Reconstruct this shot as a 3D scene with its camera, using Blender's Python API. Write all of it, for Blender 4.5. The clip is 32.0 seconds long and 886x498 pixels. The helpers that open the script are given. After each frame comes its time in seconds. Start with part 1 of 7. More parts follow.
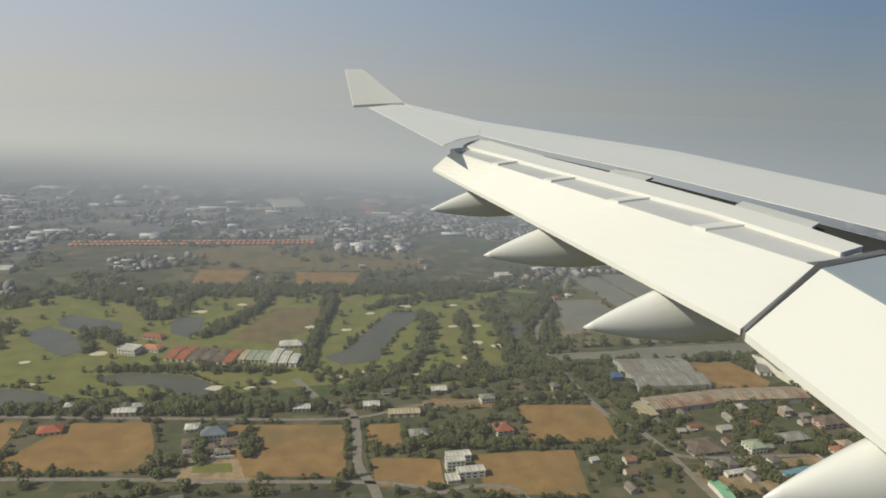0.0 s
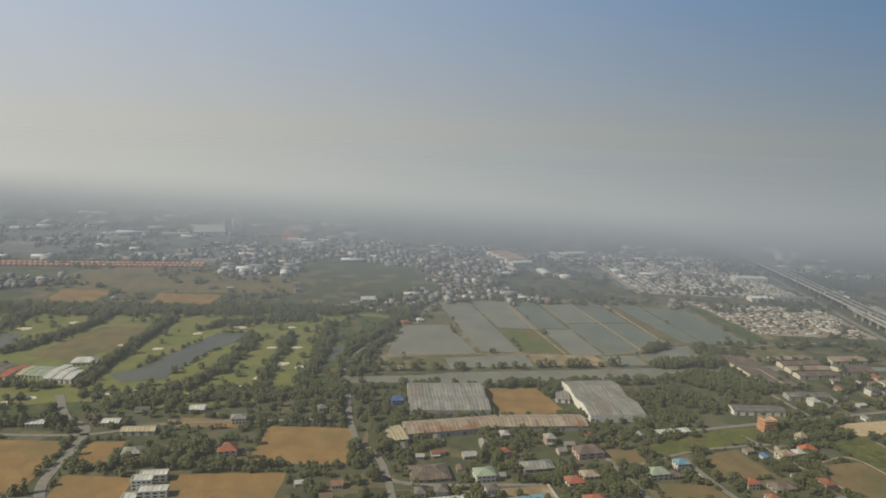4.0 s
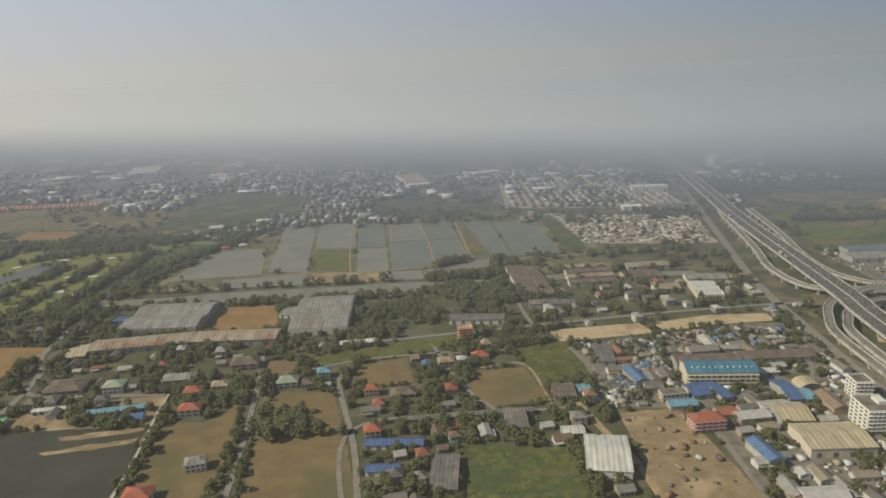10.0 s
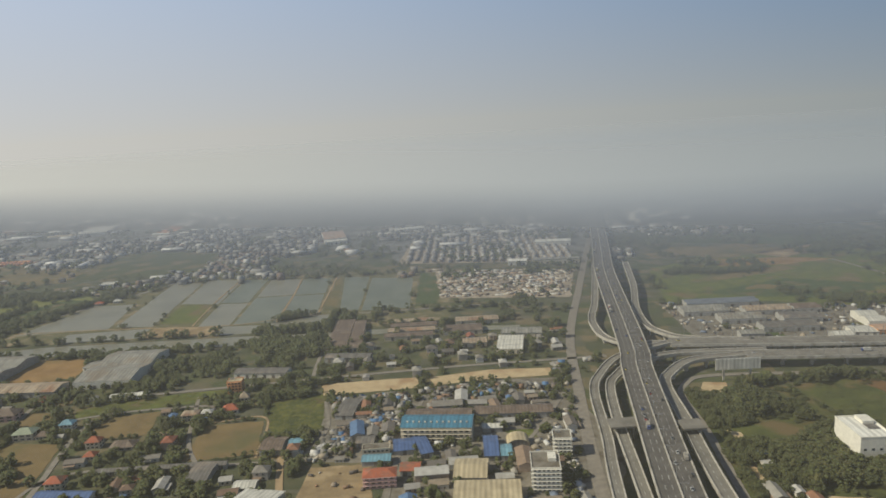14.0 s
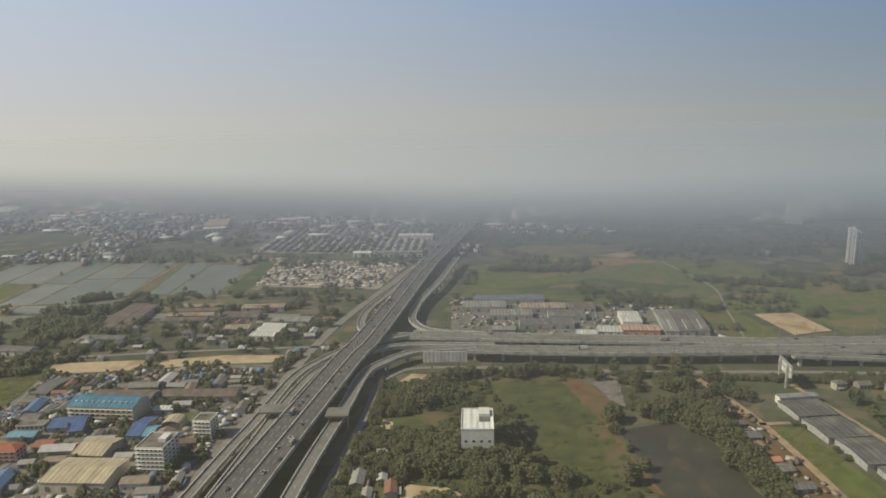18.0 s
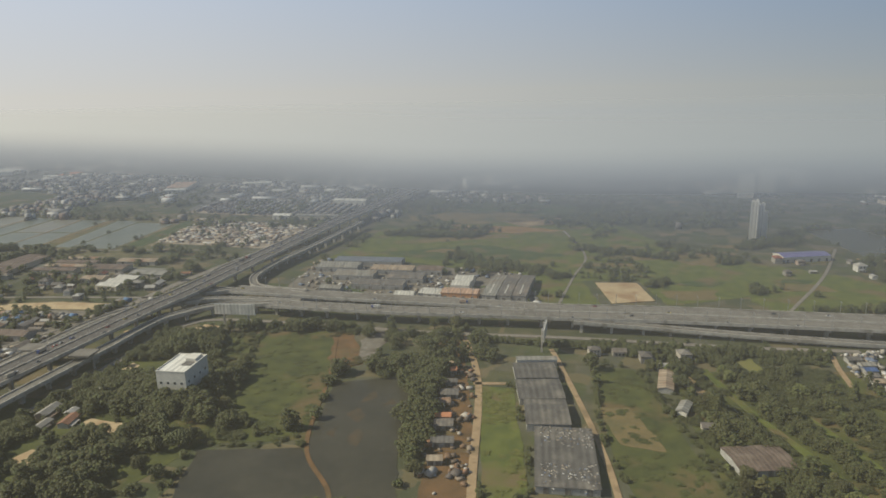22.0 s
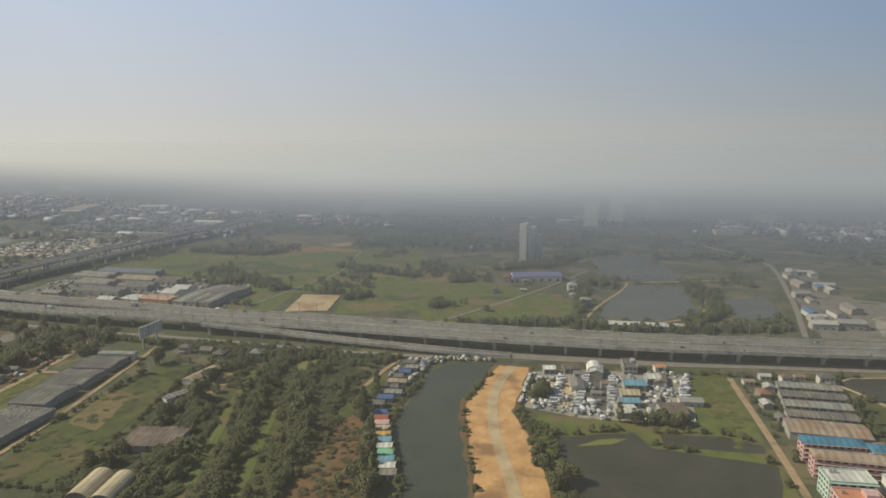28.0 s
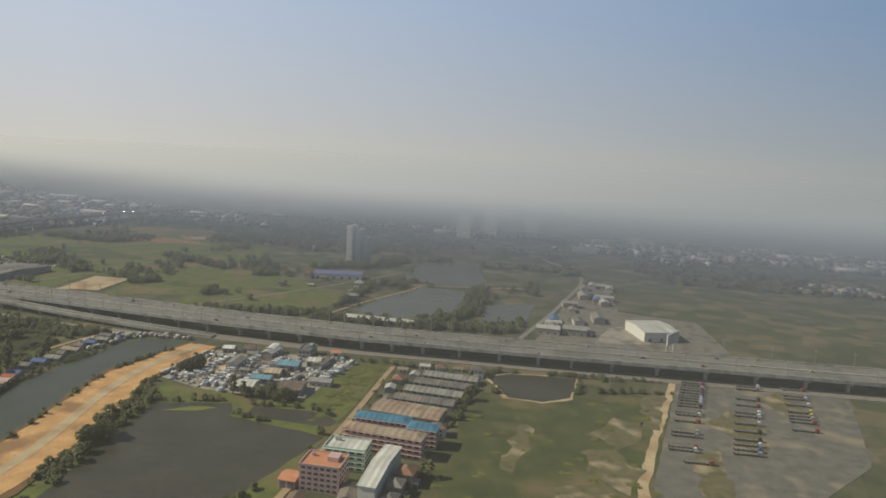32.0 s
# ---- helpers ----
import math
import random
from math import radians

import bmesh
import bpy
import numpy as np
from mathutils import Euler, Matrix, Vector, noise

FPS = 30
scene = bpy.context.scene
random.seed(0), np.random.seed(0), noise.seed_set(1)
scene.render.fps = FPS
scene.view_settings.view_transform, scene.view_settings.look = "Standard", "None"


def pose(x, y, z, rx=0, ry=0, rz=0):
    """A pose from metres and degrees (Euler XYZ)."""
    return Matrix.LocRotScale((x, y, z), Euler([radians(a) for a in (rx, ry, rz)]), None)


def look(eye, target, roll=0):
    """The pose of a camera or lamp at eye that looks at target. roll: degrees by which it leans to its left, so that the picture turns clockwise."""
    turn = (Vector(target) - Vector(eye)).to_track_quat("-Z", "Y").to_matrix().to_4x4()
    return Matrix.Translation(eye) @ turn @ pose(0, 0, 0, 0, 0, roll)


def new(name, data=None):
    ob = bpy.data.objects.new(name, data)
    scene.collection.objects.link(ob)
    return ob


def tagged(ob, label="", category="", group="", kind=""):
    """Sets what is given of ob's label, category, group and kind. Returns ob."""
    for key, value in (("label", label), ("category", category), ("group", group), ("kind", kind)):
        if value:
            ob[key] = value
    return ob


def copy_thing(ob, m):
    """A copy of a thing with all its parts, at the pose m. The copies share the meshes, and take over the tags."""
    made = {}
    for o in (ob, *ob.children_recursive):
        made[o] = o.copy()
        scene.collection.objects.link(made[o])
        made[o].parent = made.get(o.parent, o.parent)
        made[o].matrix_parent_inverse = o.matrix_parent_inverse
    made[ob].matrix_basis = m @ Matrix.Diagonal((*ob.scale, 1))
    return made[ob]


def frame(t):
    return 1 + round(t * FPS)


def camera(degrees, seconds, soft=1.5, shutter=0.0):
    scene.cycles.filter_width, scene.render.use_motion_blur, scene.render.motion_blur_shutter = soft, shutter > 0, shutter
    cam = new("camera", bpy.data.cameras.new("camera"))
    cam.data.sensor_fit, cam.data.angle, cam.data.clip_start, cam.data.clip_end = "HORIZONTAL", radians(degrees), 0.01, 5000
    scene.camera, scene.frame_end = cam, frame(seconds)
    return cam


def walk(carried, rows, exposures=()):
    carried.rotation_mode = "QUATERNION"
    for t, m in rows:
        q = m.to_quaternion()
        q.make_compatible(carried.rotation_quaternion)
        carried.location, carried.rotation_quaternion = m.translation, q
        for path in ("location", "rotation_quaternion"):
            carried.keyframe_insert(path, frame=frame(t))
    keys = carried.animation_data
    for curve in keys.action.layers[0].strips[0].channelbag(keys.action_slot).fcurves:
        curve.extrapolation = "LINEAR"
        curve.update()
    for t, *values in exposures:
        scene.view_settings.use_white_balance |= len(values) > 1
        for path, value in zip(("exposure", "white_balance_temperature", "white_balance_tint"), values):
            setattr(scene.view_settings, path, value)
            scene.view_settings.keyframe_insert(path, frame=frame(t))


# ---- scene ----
# The walk is an airliner's final approach, held to 3.9 m in a tenth of a second: all lengths are about 0.53 of the true ones.
cam = camera(66.83, 32.0, soft=1.75)
# seconds, x, y, z, yaw, pitch, roll
ROWS = [
    (0, 0.00, -0.00, 175.10, -10.87, -13.46, 2.02),
    (0.5, 18.92, -2.00, 173.91, -10.59, -13.67, 1.91),
    (1, 37.82, -3.94, 172.73, -10.31, -13.73, 2.28),
    (1.5, 56.72, -5.81, 171.54, -10.10, -14.12, 2.52),
    (2, 75.60, -7.62, 170.36, -9.79, -14.05, 2.78),
    (2.5, 94.48, -9.36, 169.17, -9.42, -12.76, 2.99),
    (3, 113.34, -11.05, 167.99, -9.07, -11.93, 2.85),
    (3.5, 132.19, -12.66, 166.80, -8.75, -11.26, 2.65),
    (5.5, 207.47, -18.50, 162.06, -8.04, -8.64, 1.13),
    (6, 226.27, -19.81, 160.87, -7.71, -8.88, 1.03),
    (6.5, 245.05, -21.04, 159.69, -7.25, -9.50, 1.11),
    (7, 263.82, -22.22, 158.50, -6.80, -9.64, 1.05),
    (7.5, 282.58, -23.33, 157.32, -6.25, -9.56, 0.91),
    (8, 301.33, -24.38, 156.13, -5.48, -9.88, 0.61),
    (8.5, 320.07, -25.36, 154.95, -4.71, -11.35, 0.29),
    (9, 338.79, -26.28, 153.77, -3.69, -13.16, -0.48),
    (9.5, 357.51, -27.14, 152.58, -2.51, -14.73, -1.50),
    (10, 376.21, -27.93, 151.40, -1.24, -16.03, -2.45),
    (10.5, 394.90, -28.66, 150.21, -0.09, -16.27, -3.02),
    (11, 413.58, -29.33, 149.03, 0.94, -15.55, -3.59),
    (11.5, 432.25, -29.93, 147.85, 1.74, -13.18, -3.85),
    (12, 450.91, -30.47, 146.66, 2.29, -11.74, -4.18),
    (12.5, 469.56, -30.95, 145.48, 2.48, -11.75, -4.33),
    (13, 488.20, -31.36, 144.29, 2.48, -13.20, -4.47),
    (13.5, 506.82, -31.71, 143.11, 2.24, -12.96, -4.33),
    (14, 525.43, -31.99, 141.93, 1.91, -10.91, -3.48),
    (14.5, 544.03, -32.22, 140.74, 1.57, -9.79, -2.53),
    (16.5, 618.33, -32.47, 136.01, 0.75, -9.18, -1.07),
    (17, 636.88, -32.37, 134.83, 0.92, -10.53, -1.25),
    (17.5, 655.41, -32.22, 133.65, 1.34, -11.14, -1.31),
    (18, 673.93, -31.99, 132.46, 1.83, -11.22, -1.39),
    (18.5, 692.44, -31.71, 131.28, 2.49, -11.28, -1.56),
    (19, 710.95, -31.36, 130.10, 3.18, -11.89, -1.35),
    (19.5, 729.43, -30.95, 128.92, 3.83, -12.45, -1.17),
    (20, 747.91, -30.47, 127.73, 4.54, -12.70, -1.26),
    (20.5, 766.38, -29.93, 126.55, 5.40, -12.61, -1.34),
    (21, 784.83, -29.33, 125.37, 6.11, -12.95, -1.32),
    (21.5, 803.28, -28.66, 124.19, 6.92, -13.34, -1.17),
    (22, 821.71, -27.93, 123.01, 7.68, -13.37, -1.03),
    (22.5, 840.13, -27.14, 121.82, 8.36, -12.99, -1.01),
    (23, 858.54, -26.28, 120.64, 9.02, -12.17, -0.87),
    (23.5, 876.94, -25.36, 119.46, 9.57, -10.91, -0.82),
    (24, 895.33, -24.38, 118.28, 10.07, -10.10, -0.69),
    (24.5, 913.71, -23.33, 117.10, 10.36, -10.02, -0.67),
    (25, 932.07, -22.22, 115.92, 10.65, -10.16, -0.60),
    (25.5, 950.43, -21.04, 114.74, 10.94, -10.44, -0.72),
    (27.5, 1023.73, -15.71, 110.01, 11.32, -11.39, -0.71),
    (28, 1042.03, -14.22, 108.83, 11.46, -10.16, -0.55),
    (28.5, 1060.31, -12.66, 107.65, 11.51, -9.04, -0.24),
    (29, 1078.59, -11.05, 106.47, 11.46, -8.35, 0.01),
    (29.5, 1096.85, -9.36, 105.29, 11.34, -7.76, 0.53),
    (30, 1115.10, -7.62, 104.11, 11.23, -7.51, 1.22),
    (30.5, 1133.34, -5.81, 102.93, 11.21, -7.70, 1.84),
    (31, 1151.57, -3.94, 101.75, 11.19, -7.97, 2.57),
    (31.5, 1169.79, -2.00, 100.57, 11.31, -8.23, 2.95),
    (32, 1188.00, 0.00, 99.39, 11.67, -8.52, 2.90),
]
walk(cam, [(t, pose(x, y, z, 90 + pitch, 0, yaw) @ pose(0, 0, 0, 0, 0, roll)) for t, x, y, z, yaw, pitch, roll in ROWS],
     [(0, 0.0), (10, 0.0), (14, 0.04), (19, 0.04), (21.5, 0.10), (25, 0.12), (28, 0.08), (32, 0.0)])

# ---- world, sun, haze light ----
SUN_TO = Vector((-0.76, -0.13, 0.64)).normalized()
SMOG_SUNWARD, SMOG_AWAY = (0.585, 0.575, 0.535), (0.265, 0.295, 0.30)
world = bpy.data.worlds.new("world")
scene.world = world
world.use_nodes = True
wn, wl = world.node_tree.nodes, world.node_tree.links
wn.clear()
sky = wn.new("ShaderNodeTexSky")
sky.sky_type, sky.sun_disc = "NISHITA", False
sky.sun_elevation = math.asin(SUN_TO.z)
sky.sun_rotation = math.atan2(SUN_TO.x, SUN_TO.y)
sky.altitude, sky.air_density, sky.dust_density, sky.ozone_density = 100, 1.0, 0.6, 1.0
back = wn.new("ShaderNodeBackground")
back.inputs["Strength"].default_value = 0.085
w_out = wn.new("ShaderNodeOutputWorld")
# smog in the lowest twelve degrees, warm and pale towards the sun, bluer with height
w_co = wn.new("ShaderNodeTexCoord")
w_sep = wn.new("ShaderNodeSeparateXYZ")
wl.new(w_co.outputs["Generated"], w_sep.inputs[0])


def w_range(source, a, b, c=0.0, d=1.0, kind="LINEAR"):
    node = wn.new("ShaderNodeMapRange")
    node.interpolation_type = kind
    for key, value in (("From Min", a), ("From Max", b), ("To Min", c), ("To Max", d)):
        node.inputs[key].default_value = value
    wl.new(source, node.inputs["Value"])
    return node.outputs[0]


def w_blend(factor, a, b):
    node = wn.new("ShaderNodeMix")
    node.data_type = "RGBA"
    wl.new(factor, node.inputs["Factor"])
    for key, value in (("A", a), ("B", b)):
        if isinstance(value, tuple):
            node.inputs[key].default_value = (*(v / 0.085 for v in value), 1)
        else:
            wl.new(value, node.inputs[key])
    return node.outputs["Result"]


w_side = w_range(w_sep.outputs["X"], -0.65, 0.65)
w_low = w_blend(w_side, SMOG_SUNWARD, SMOG_AWAY)
w_high = w_blend(w_side, (0.49, 0.565, 0.685), (0.12, 0.22, 0.365))
w_rise = wn.new("ShaderNodeMath")
w_rise.operation = "POWER"
w_rise.inputs[1].default_value = 0.8
wl.new(w_range(w_sep.outputs["Z"], 0.0, 0.19), w_rise.inputs[0])
w_smog = w_blend(w_rise.outputs[0], w_low, w_high)
w_blue = wn.new("ShaderNodeMix")
w_blue.data_type, w_blue.blend_type = "RGBA", "MULTIPLY"
w_blue.inputs["Factor"].default_value = 1.0
w_blue.inputs["B"].default_value = (0.60, 0.69, 0.80, 1)
wl.new(sky.outputs[0], w_blue.inputs["A"])
wl.new(w_blend(w_range(w_sep.outputs["Z"], 0.17, 0.6, 0.0, 0.9, "SMOOTHSTEP"), w_smog, w_blue.outputs["Result"]), back.inputs["Color"])
wl.new(back.outputs[0], w_out.inputs[0])

sun_data = bpy.data.lights.new("sun", "SUN")
sun_data.energy, sun_data.angle, sun_data.color = 4.5, radians(1.0), (1.0, 0.935, 0.73)
sun = new("sun", sun_data)
sun.matrix_world = look(SUN_TO * 500, (0, 0, 0))

# ---- materials ----
def material(name, light, dark, rough=0.8, size=4.0, metal=0.0, vary="", spread=0.25, bump=0.0, stain=None, spec=0.3, ribs=0.0):
    """A surface of two tones at two scales. vary: "object" or "island" shifts its value piece by piece; stain: a third tone in blotches; ribs: the width of sheet-metal bays, with streaks down the slope."""
    m = bpy.data.materials.new(name)
    m.use_nodes = True
    n, l = m.node_tree.nodes, m.node_tree.links
    bsdf = n["Principled BSDF"]
    bsdf.inputs["Roughness"].default_value, bsdf.inputs["Metallic"].default_value = rough, metal
    bsdf.inputs["Specular IOR Level"].default_value = spec
    geo = n.new("ShaderNodeNewGeometry")
    big = n.new("ShaderNodeTexNoise")
    big.inputs["Scale"].default_value, big.inputs["Detail"].default_value = 1 / size, 3
    fine = n.new("ShaderNodeTexNoise")
    fine.inputs["Scale"].default_value, fine.inputs["Detail"].default_value = 7 / size, 2
    l.new(geo.outputs["Position"], big.inputs["Vector"])
    l.new(geo.outputs["Position"], fine.inputs["Vector"])
    add = n.new("ShaderNodeMath")
    add.operation = "MULTIPLY_ADD"
    l.new(fine.outputs[0], add.inputs[0])
    add.inputs[1].default_value = 0.5
    l.new(big.outputs[0], add.inputs[2])
    ramp = n.new("ShaderNodeMapRange")
    ramp.inputs["From Min"].default_value, ramp.inputs["From Max"].default_value = 0.5, 1.0
    l.new(add.outputs[0], ramp.inputs["Value"])
    mix = n.new("ShaderNodeMix")
    mix.data_type = "RGBA"
    mix.inputs["A"].default_value, mix.inputs["B"].default_value = (*dark, 1), (*light, 1)
    l.new(ramp.outputs[0], mix.inputs["Factor"])
    colour = mix.outputs["Result"]
    if stain:
        blot = n.new("ShaderNodeTexNoise")
        blot.inputs["Scale"].default_value, blot.inputs["Detail"].default_value = 0.35 / size, 4
        l.new(geo.outputs["Position"], blot.inputs["Vector"])
        cut = n.new("ShaderNodeMapRange")
        cut.inputs["From Min"].default_value, cut.inputs["From Max"].default_value = 0.52, 0.66
        l.new(blot.outputs[0], cut.inputs["Value"])
        mix2 = n.new("ShaderNodeMix")
        mix2.data_type = "RGBA"
        mix2.inputs["B"].default_value = (*stain, 1)
        l.new(cut.outputs[0], mix2.inputs["Factor"])
        l.new(colour, mix2.inputs["A"])
        colour = mix2.outputs["Result"]
    if ribs:
        own = n.new("ShaderNodeTexCoord")
        wave = n.new("ShaderNodeTexWave")
        wave.inputs["Scale"].default_value, wave.inputs["Distortion"].default_value = 0.314 / ribs, 0.15
        l.new(own.outputs["Object"], wave.inputs["Vector"])
        run = n.new("ShaderNodeMapping")
        run.inputs["Scale"].default_value = (0.55, 0.05, 0.05)
        l.new(own.outputs["Object"], run.inputs["Vector"])
        streak = n.new("ShaderNodeTexNoise")
        streak.inputs["Scale"].default_value, streak.inputs["Detail"].default_value = 1.0, 4
        l.new(run.outputs[0], streak.inputs["Vector"])
        both = n.new("ShaderNodeMath")
        both.operation, both.inputs[1].default_value = "MULTIPLY_ADD", 0.28
        l.new(wave.outputs["Fac"], both.inputs[0])
        l.new(streak.outputs[0], both.inputs[2])
        shade = n.new("ShaderNodeMapRange")
        shade.inputs["From Min"].default_value, shade.inputs["From Max"].default_value = 0.35, 0.95
        shade.inputs["To Min"].default_value, shade.inputs["To Max"].default_value = 0.62, 1.18
        l.new(both.outputs[0], shade.inputs["Value"])
        worn = n.new("ShaderNodeMix")
        worn.data_type, worn.blend_type = "RGBA", "MULTIPLY"
        worn.inputs["Factor"].default_value = 1.0
        l.new(colour, worn.inputs["A"])
        l.new(shade.outputs[0], worn.inputs["B"])
        colour = worn.outputs["Result"]
    if vary:
        if vary == "object":
            chance = n.new("ShaderNodeObjectInfo").outputs["Random"]
        else:
            chance = geo.outputs["Random Per Island"]
        hsv = n.new("ShaderNodeHueSaturation")
        val = n.new("ShaderNodeMapRange")
        val.inputs["To Min"].default_value, val.inputs["To Max"].default_value = 1 - spread, 1 + spread
        hue = n.new("ShaderNodeMapRange")
        hue.inputs["To Min"].default_value, hue.inputs["To Max"].default_value = 0.5 - spread * 0.06, 0.5 + spread * 0.06
        flip = n.new("ShaderNodeMath")
        flip.operation = "PINGPONG"
        flip.inputs[1].default_value = 0.31
        l.new(chance, val.inputs["Value"])
        l.new(chance, flip.inputs[0])
        l.new(flip.outputs[0], hue.inputs["Value"])
        hue.inputs["From Max"].default_value = 0.31
        l.new(val.outputs[0], hsv.inputs["Value"])
        l.new(hue.outputs[0], hsv.inputs["Hue"])
        l.new(colour, hsv.inputs["Color"])
        colour = hsv.outputs["Color"]
    l.new(colour, bsdf.inputs["Base Color"])
    if bump:
        b = n.new("ShaderNodeBump")
        b.inputs["Strength"].default_value, b.inputs["Distance"].default_value = 0.6, bump
        l.new(add.outputs[0], b.inputs["Height"])
        l.new(b.outputs[0], bsdf.inputs["Normal"])
    return m


def palette(name, tones, rough=0.7, vary="object", size=2.0):
    """One surface whose tone is picked from a few, thing by thing or island by island, with weathering over it."""
    m = material(name, (1.0, 1.0, 1.0), (0.68, 0.67, 0.65), rough, size)
    n, l = m.node_tree.nodes, m.node_tree.links
    bsdf = n["Principled BSDF"]
    grain = bsdf.inputs["Base Color"].links[0].from_socket
    chance = n.new("ShaderNodeObjectInfo").outputs["Random"] if vary == "object" else n.new("ShaderNodeNewGeometry").outputs["Random Per Island"]
    ramp = n.new("ShaderNodeValToRGB")
    ramp.color_ramp.interpolation = "CONSTANT"
    while len(ramp.color_ramp.elements) < len(tones):
        ramp.color_ramp.elements.new(1.0)
    for k, tone in enumerate(tones):
        ramp.color_ramp.elements[k].position = k / len(tones)
        ramp.color_ramp.elements[k].color = (*tone, 1)
    l.new(chance, ramp.inputs[0])
    mul = n.new("ShaderNodeMix")
    mul.data_type, mul.blend_type = "RGBA", "MULTIPLY"
    mul.inputs["Factor"].default_value = 1.0
    l.new(ramp.outputs[0], mul.inputs["A"])
    l.new(grain, mul.inputs["B"])
    l.new(mul.outputs["Result"], bsdf.inputs["Base Color"])
    return m


M = {}
M["leaf"] = material("leaf", (0.115, 0.112, 0.036), (0.052, 0.056, 0.020), 0.75, 0.8, vary="object", spread=0.40)
M["leaf_dark"] = material("leaf_dark", (0.085, 0.086, 0.030), (0.038, 0.043, 0.017), 0.75, 0.8, vary="object", spread=0.35)
M["leaf_isle"] = material("leaf_isle", (0.098, 0.102, 0.036), (0.044, 0.050, 0.019), 0.75, 0.8, vary="island", spread=0.45)
M["scrub_isle"] = material("scrub_isle", (0.115, 0.092, 0.036), (0.055, 0.050, 0.020), 0.8, 9, vary="island", spread=0.45)
M["grass_isle"] = material("grass_isle", (0.150, 0.150, 0.036), (0.076, 0.084, 0.022), 0.9, 9, vary="island", spread=0.2)
M["bark"] = material("bark", (0.17, 0.13, 0.09), (0.08, 0.06, 0.04), 0.9, 0.4)
M["water"] = material("water", (0.120, 0.118, 0.086), (0.085, 0.086, 0.066), 0.25, 30, bump=0.02, spec=0.22)
M["water_green"] = material("water_green", (0.245, 0.232, 0.172), (0.170, 0.164, 0.122), 0.32, 22, bump=0.02, spec=0.22)
M["water_teal"] = material("water_teal", (0.185, 0.195, 0.142), (0.125, 0.138, 0.100), 0.32, 22, bump=0.02, spec=0.22)
M["water_dark"] = material("water_dark", (0.072, 0.066, 0.046), (0.044, 0.042, 0.030), 0.35, 20, bump=0.02, spec=0.12)
M["water_canal"] = material("water_canal", (0.068, 0.076, 0.054), (0.048, 0.055, 0.040), 0.3, 25, bump=0.02, spec=0.13)
M["pond_bank"] = material("pond_bank", (0.155, 0.140, 0.068), (0.085, 0.085, 0.040), 0.95, 5, stain=(0.26, 0.20, 0.12), bump=0.2)
M["pond_weed"] = material("pond_weed", (0.100, 0.075, 0.048), (0.060, 0.055, 0.040), 0.7, 4, spec=0.1)
M["fairway"] = material("fairway", (0.195, 0.198, 0.050), (0.115, 0.128, 0.034), 0.9, 14, stain=(0.19, 0.17, 0.06))
M["rough_grass"] = material("rough_grass", (0.085, 0.110, 0.035), (0.040, 0.060, 0.020), 0.95, 5, stain=(0.13, 0.105, 0.05), bump=0.2)
M["meadow"] = material("meadow", (0.136, 0.152, 0.033), (0.070, 0.088, 0.022), 0.95, 7, stain=(0.145, 0.112, 0.050), bump=0.2)
M["wild_grass"] = material("wild_grass", (0.098, 0.106, 0.028), (0.046, 0.056, 0.018), 0.95, 9, stain=(0.135, 0.098, 0.044), bump=0.2)
M["wild_isle"] = material("wild_isle", (0.092, 0.096, 0.028), (0.048, 0.055, 0.018), 0.9, 9, vary="island", spread=0.35)
M["leaf_wild"] = material("leaf_wild", (0.080, 0.083, 0.030), (0.050, 0.054, 0.022), 0.78, 0.8, vary="island", spread=0.45)
M["scrub"] = material("scrub", (0.105, 0.105, 0.045), (0.045, 0.055, 0.025), 0.95, 6, stain=(0.17, 0.125, 0.065), bump=0.3)
M["dry_field"] = material("dry_field", (0.305, 0.185, 0.070), (0.205, 0.120, 0.045), 0.95, 12, stain=(0.19, 0.135, 0.055), bump=0.05)
M["weeds"] = material("weeds", (0.086, 0.094, 0.030), (0.044, 0.053, 0.018), 0.95, 9, stain=(0.15, 0.115, 0.055), bump=0.25)
M["olive_field"] = material("olive_field", (0.205, 0.150, 0.065), (0.120, 0.100, 0.045), 0.95, 10, stain=(0.10, 0.10, 0.045), bump=0.05)
M["worn_earth"] = material("worn_earth", (0.165, 0.132, 0.070), (0.078, 0.082, 0.032), 0.95, 4, stain=(0.32, 0.25, 0.16), bump=0.2)
M["sand"] = material("sand", (0.53, 0.41, 0.245), (0.38, 0.28, 0.16), 0.95, 6, stain=(0.33, 0.215, 0.115), bump=0.1)
M["orange_earth"] = material("orange_earth", (0.62, 0.37, 0.155), (0.40, 0.215, 0.085), 0.95, 6, stain=(0.27, 0.15, 0.07), bump=0.2)
M["brown_field"] = material("brown_field", (0.215, 0.150, 0.066), (0.140, 0.100, 0.045), 0.95, 10, stain=(0.12, 0.105, 0.045), bump=0.05)
M["scrap_dust"] = material("scrap_dust", (0.40, 0.335, 0.25), (0.26, 0.215, 0.16), 0.95, 8, stain=(0.19, 0.15, 0.11), bump=0.1)
M["bunker"] = material("bunker", (0.66, 0.58, 0.44), (0.52, 0.44, 0.32), 0.95, 2)
M["dirt"] = material("dirt", (0.31, 0.225, 0.12), (0.19, 0.135, 0.075), 0.95, 5, stain=(0.38, 0.285, 0.165), bump=0.1)
M["yard"] = material("yard", (0.23, 0.205, 0.165), (0.14, 0.125, 0.10), 0.9, 3, stain=(0.115, 0.095, 0.07))
M["pale_yard"] = material("pale_yard", (0.36, 0.325, 0.265), (0.235, 0.21, 0.17), 0.9, 4, stain=(0.17, 0.15, 0.12))
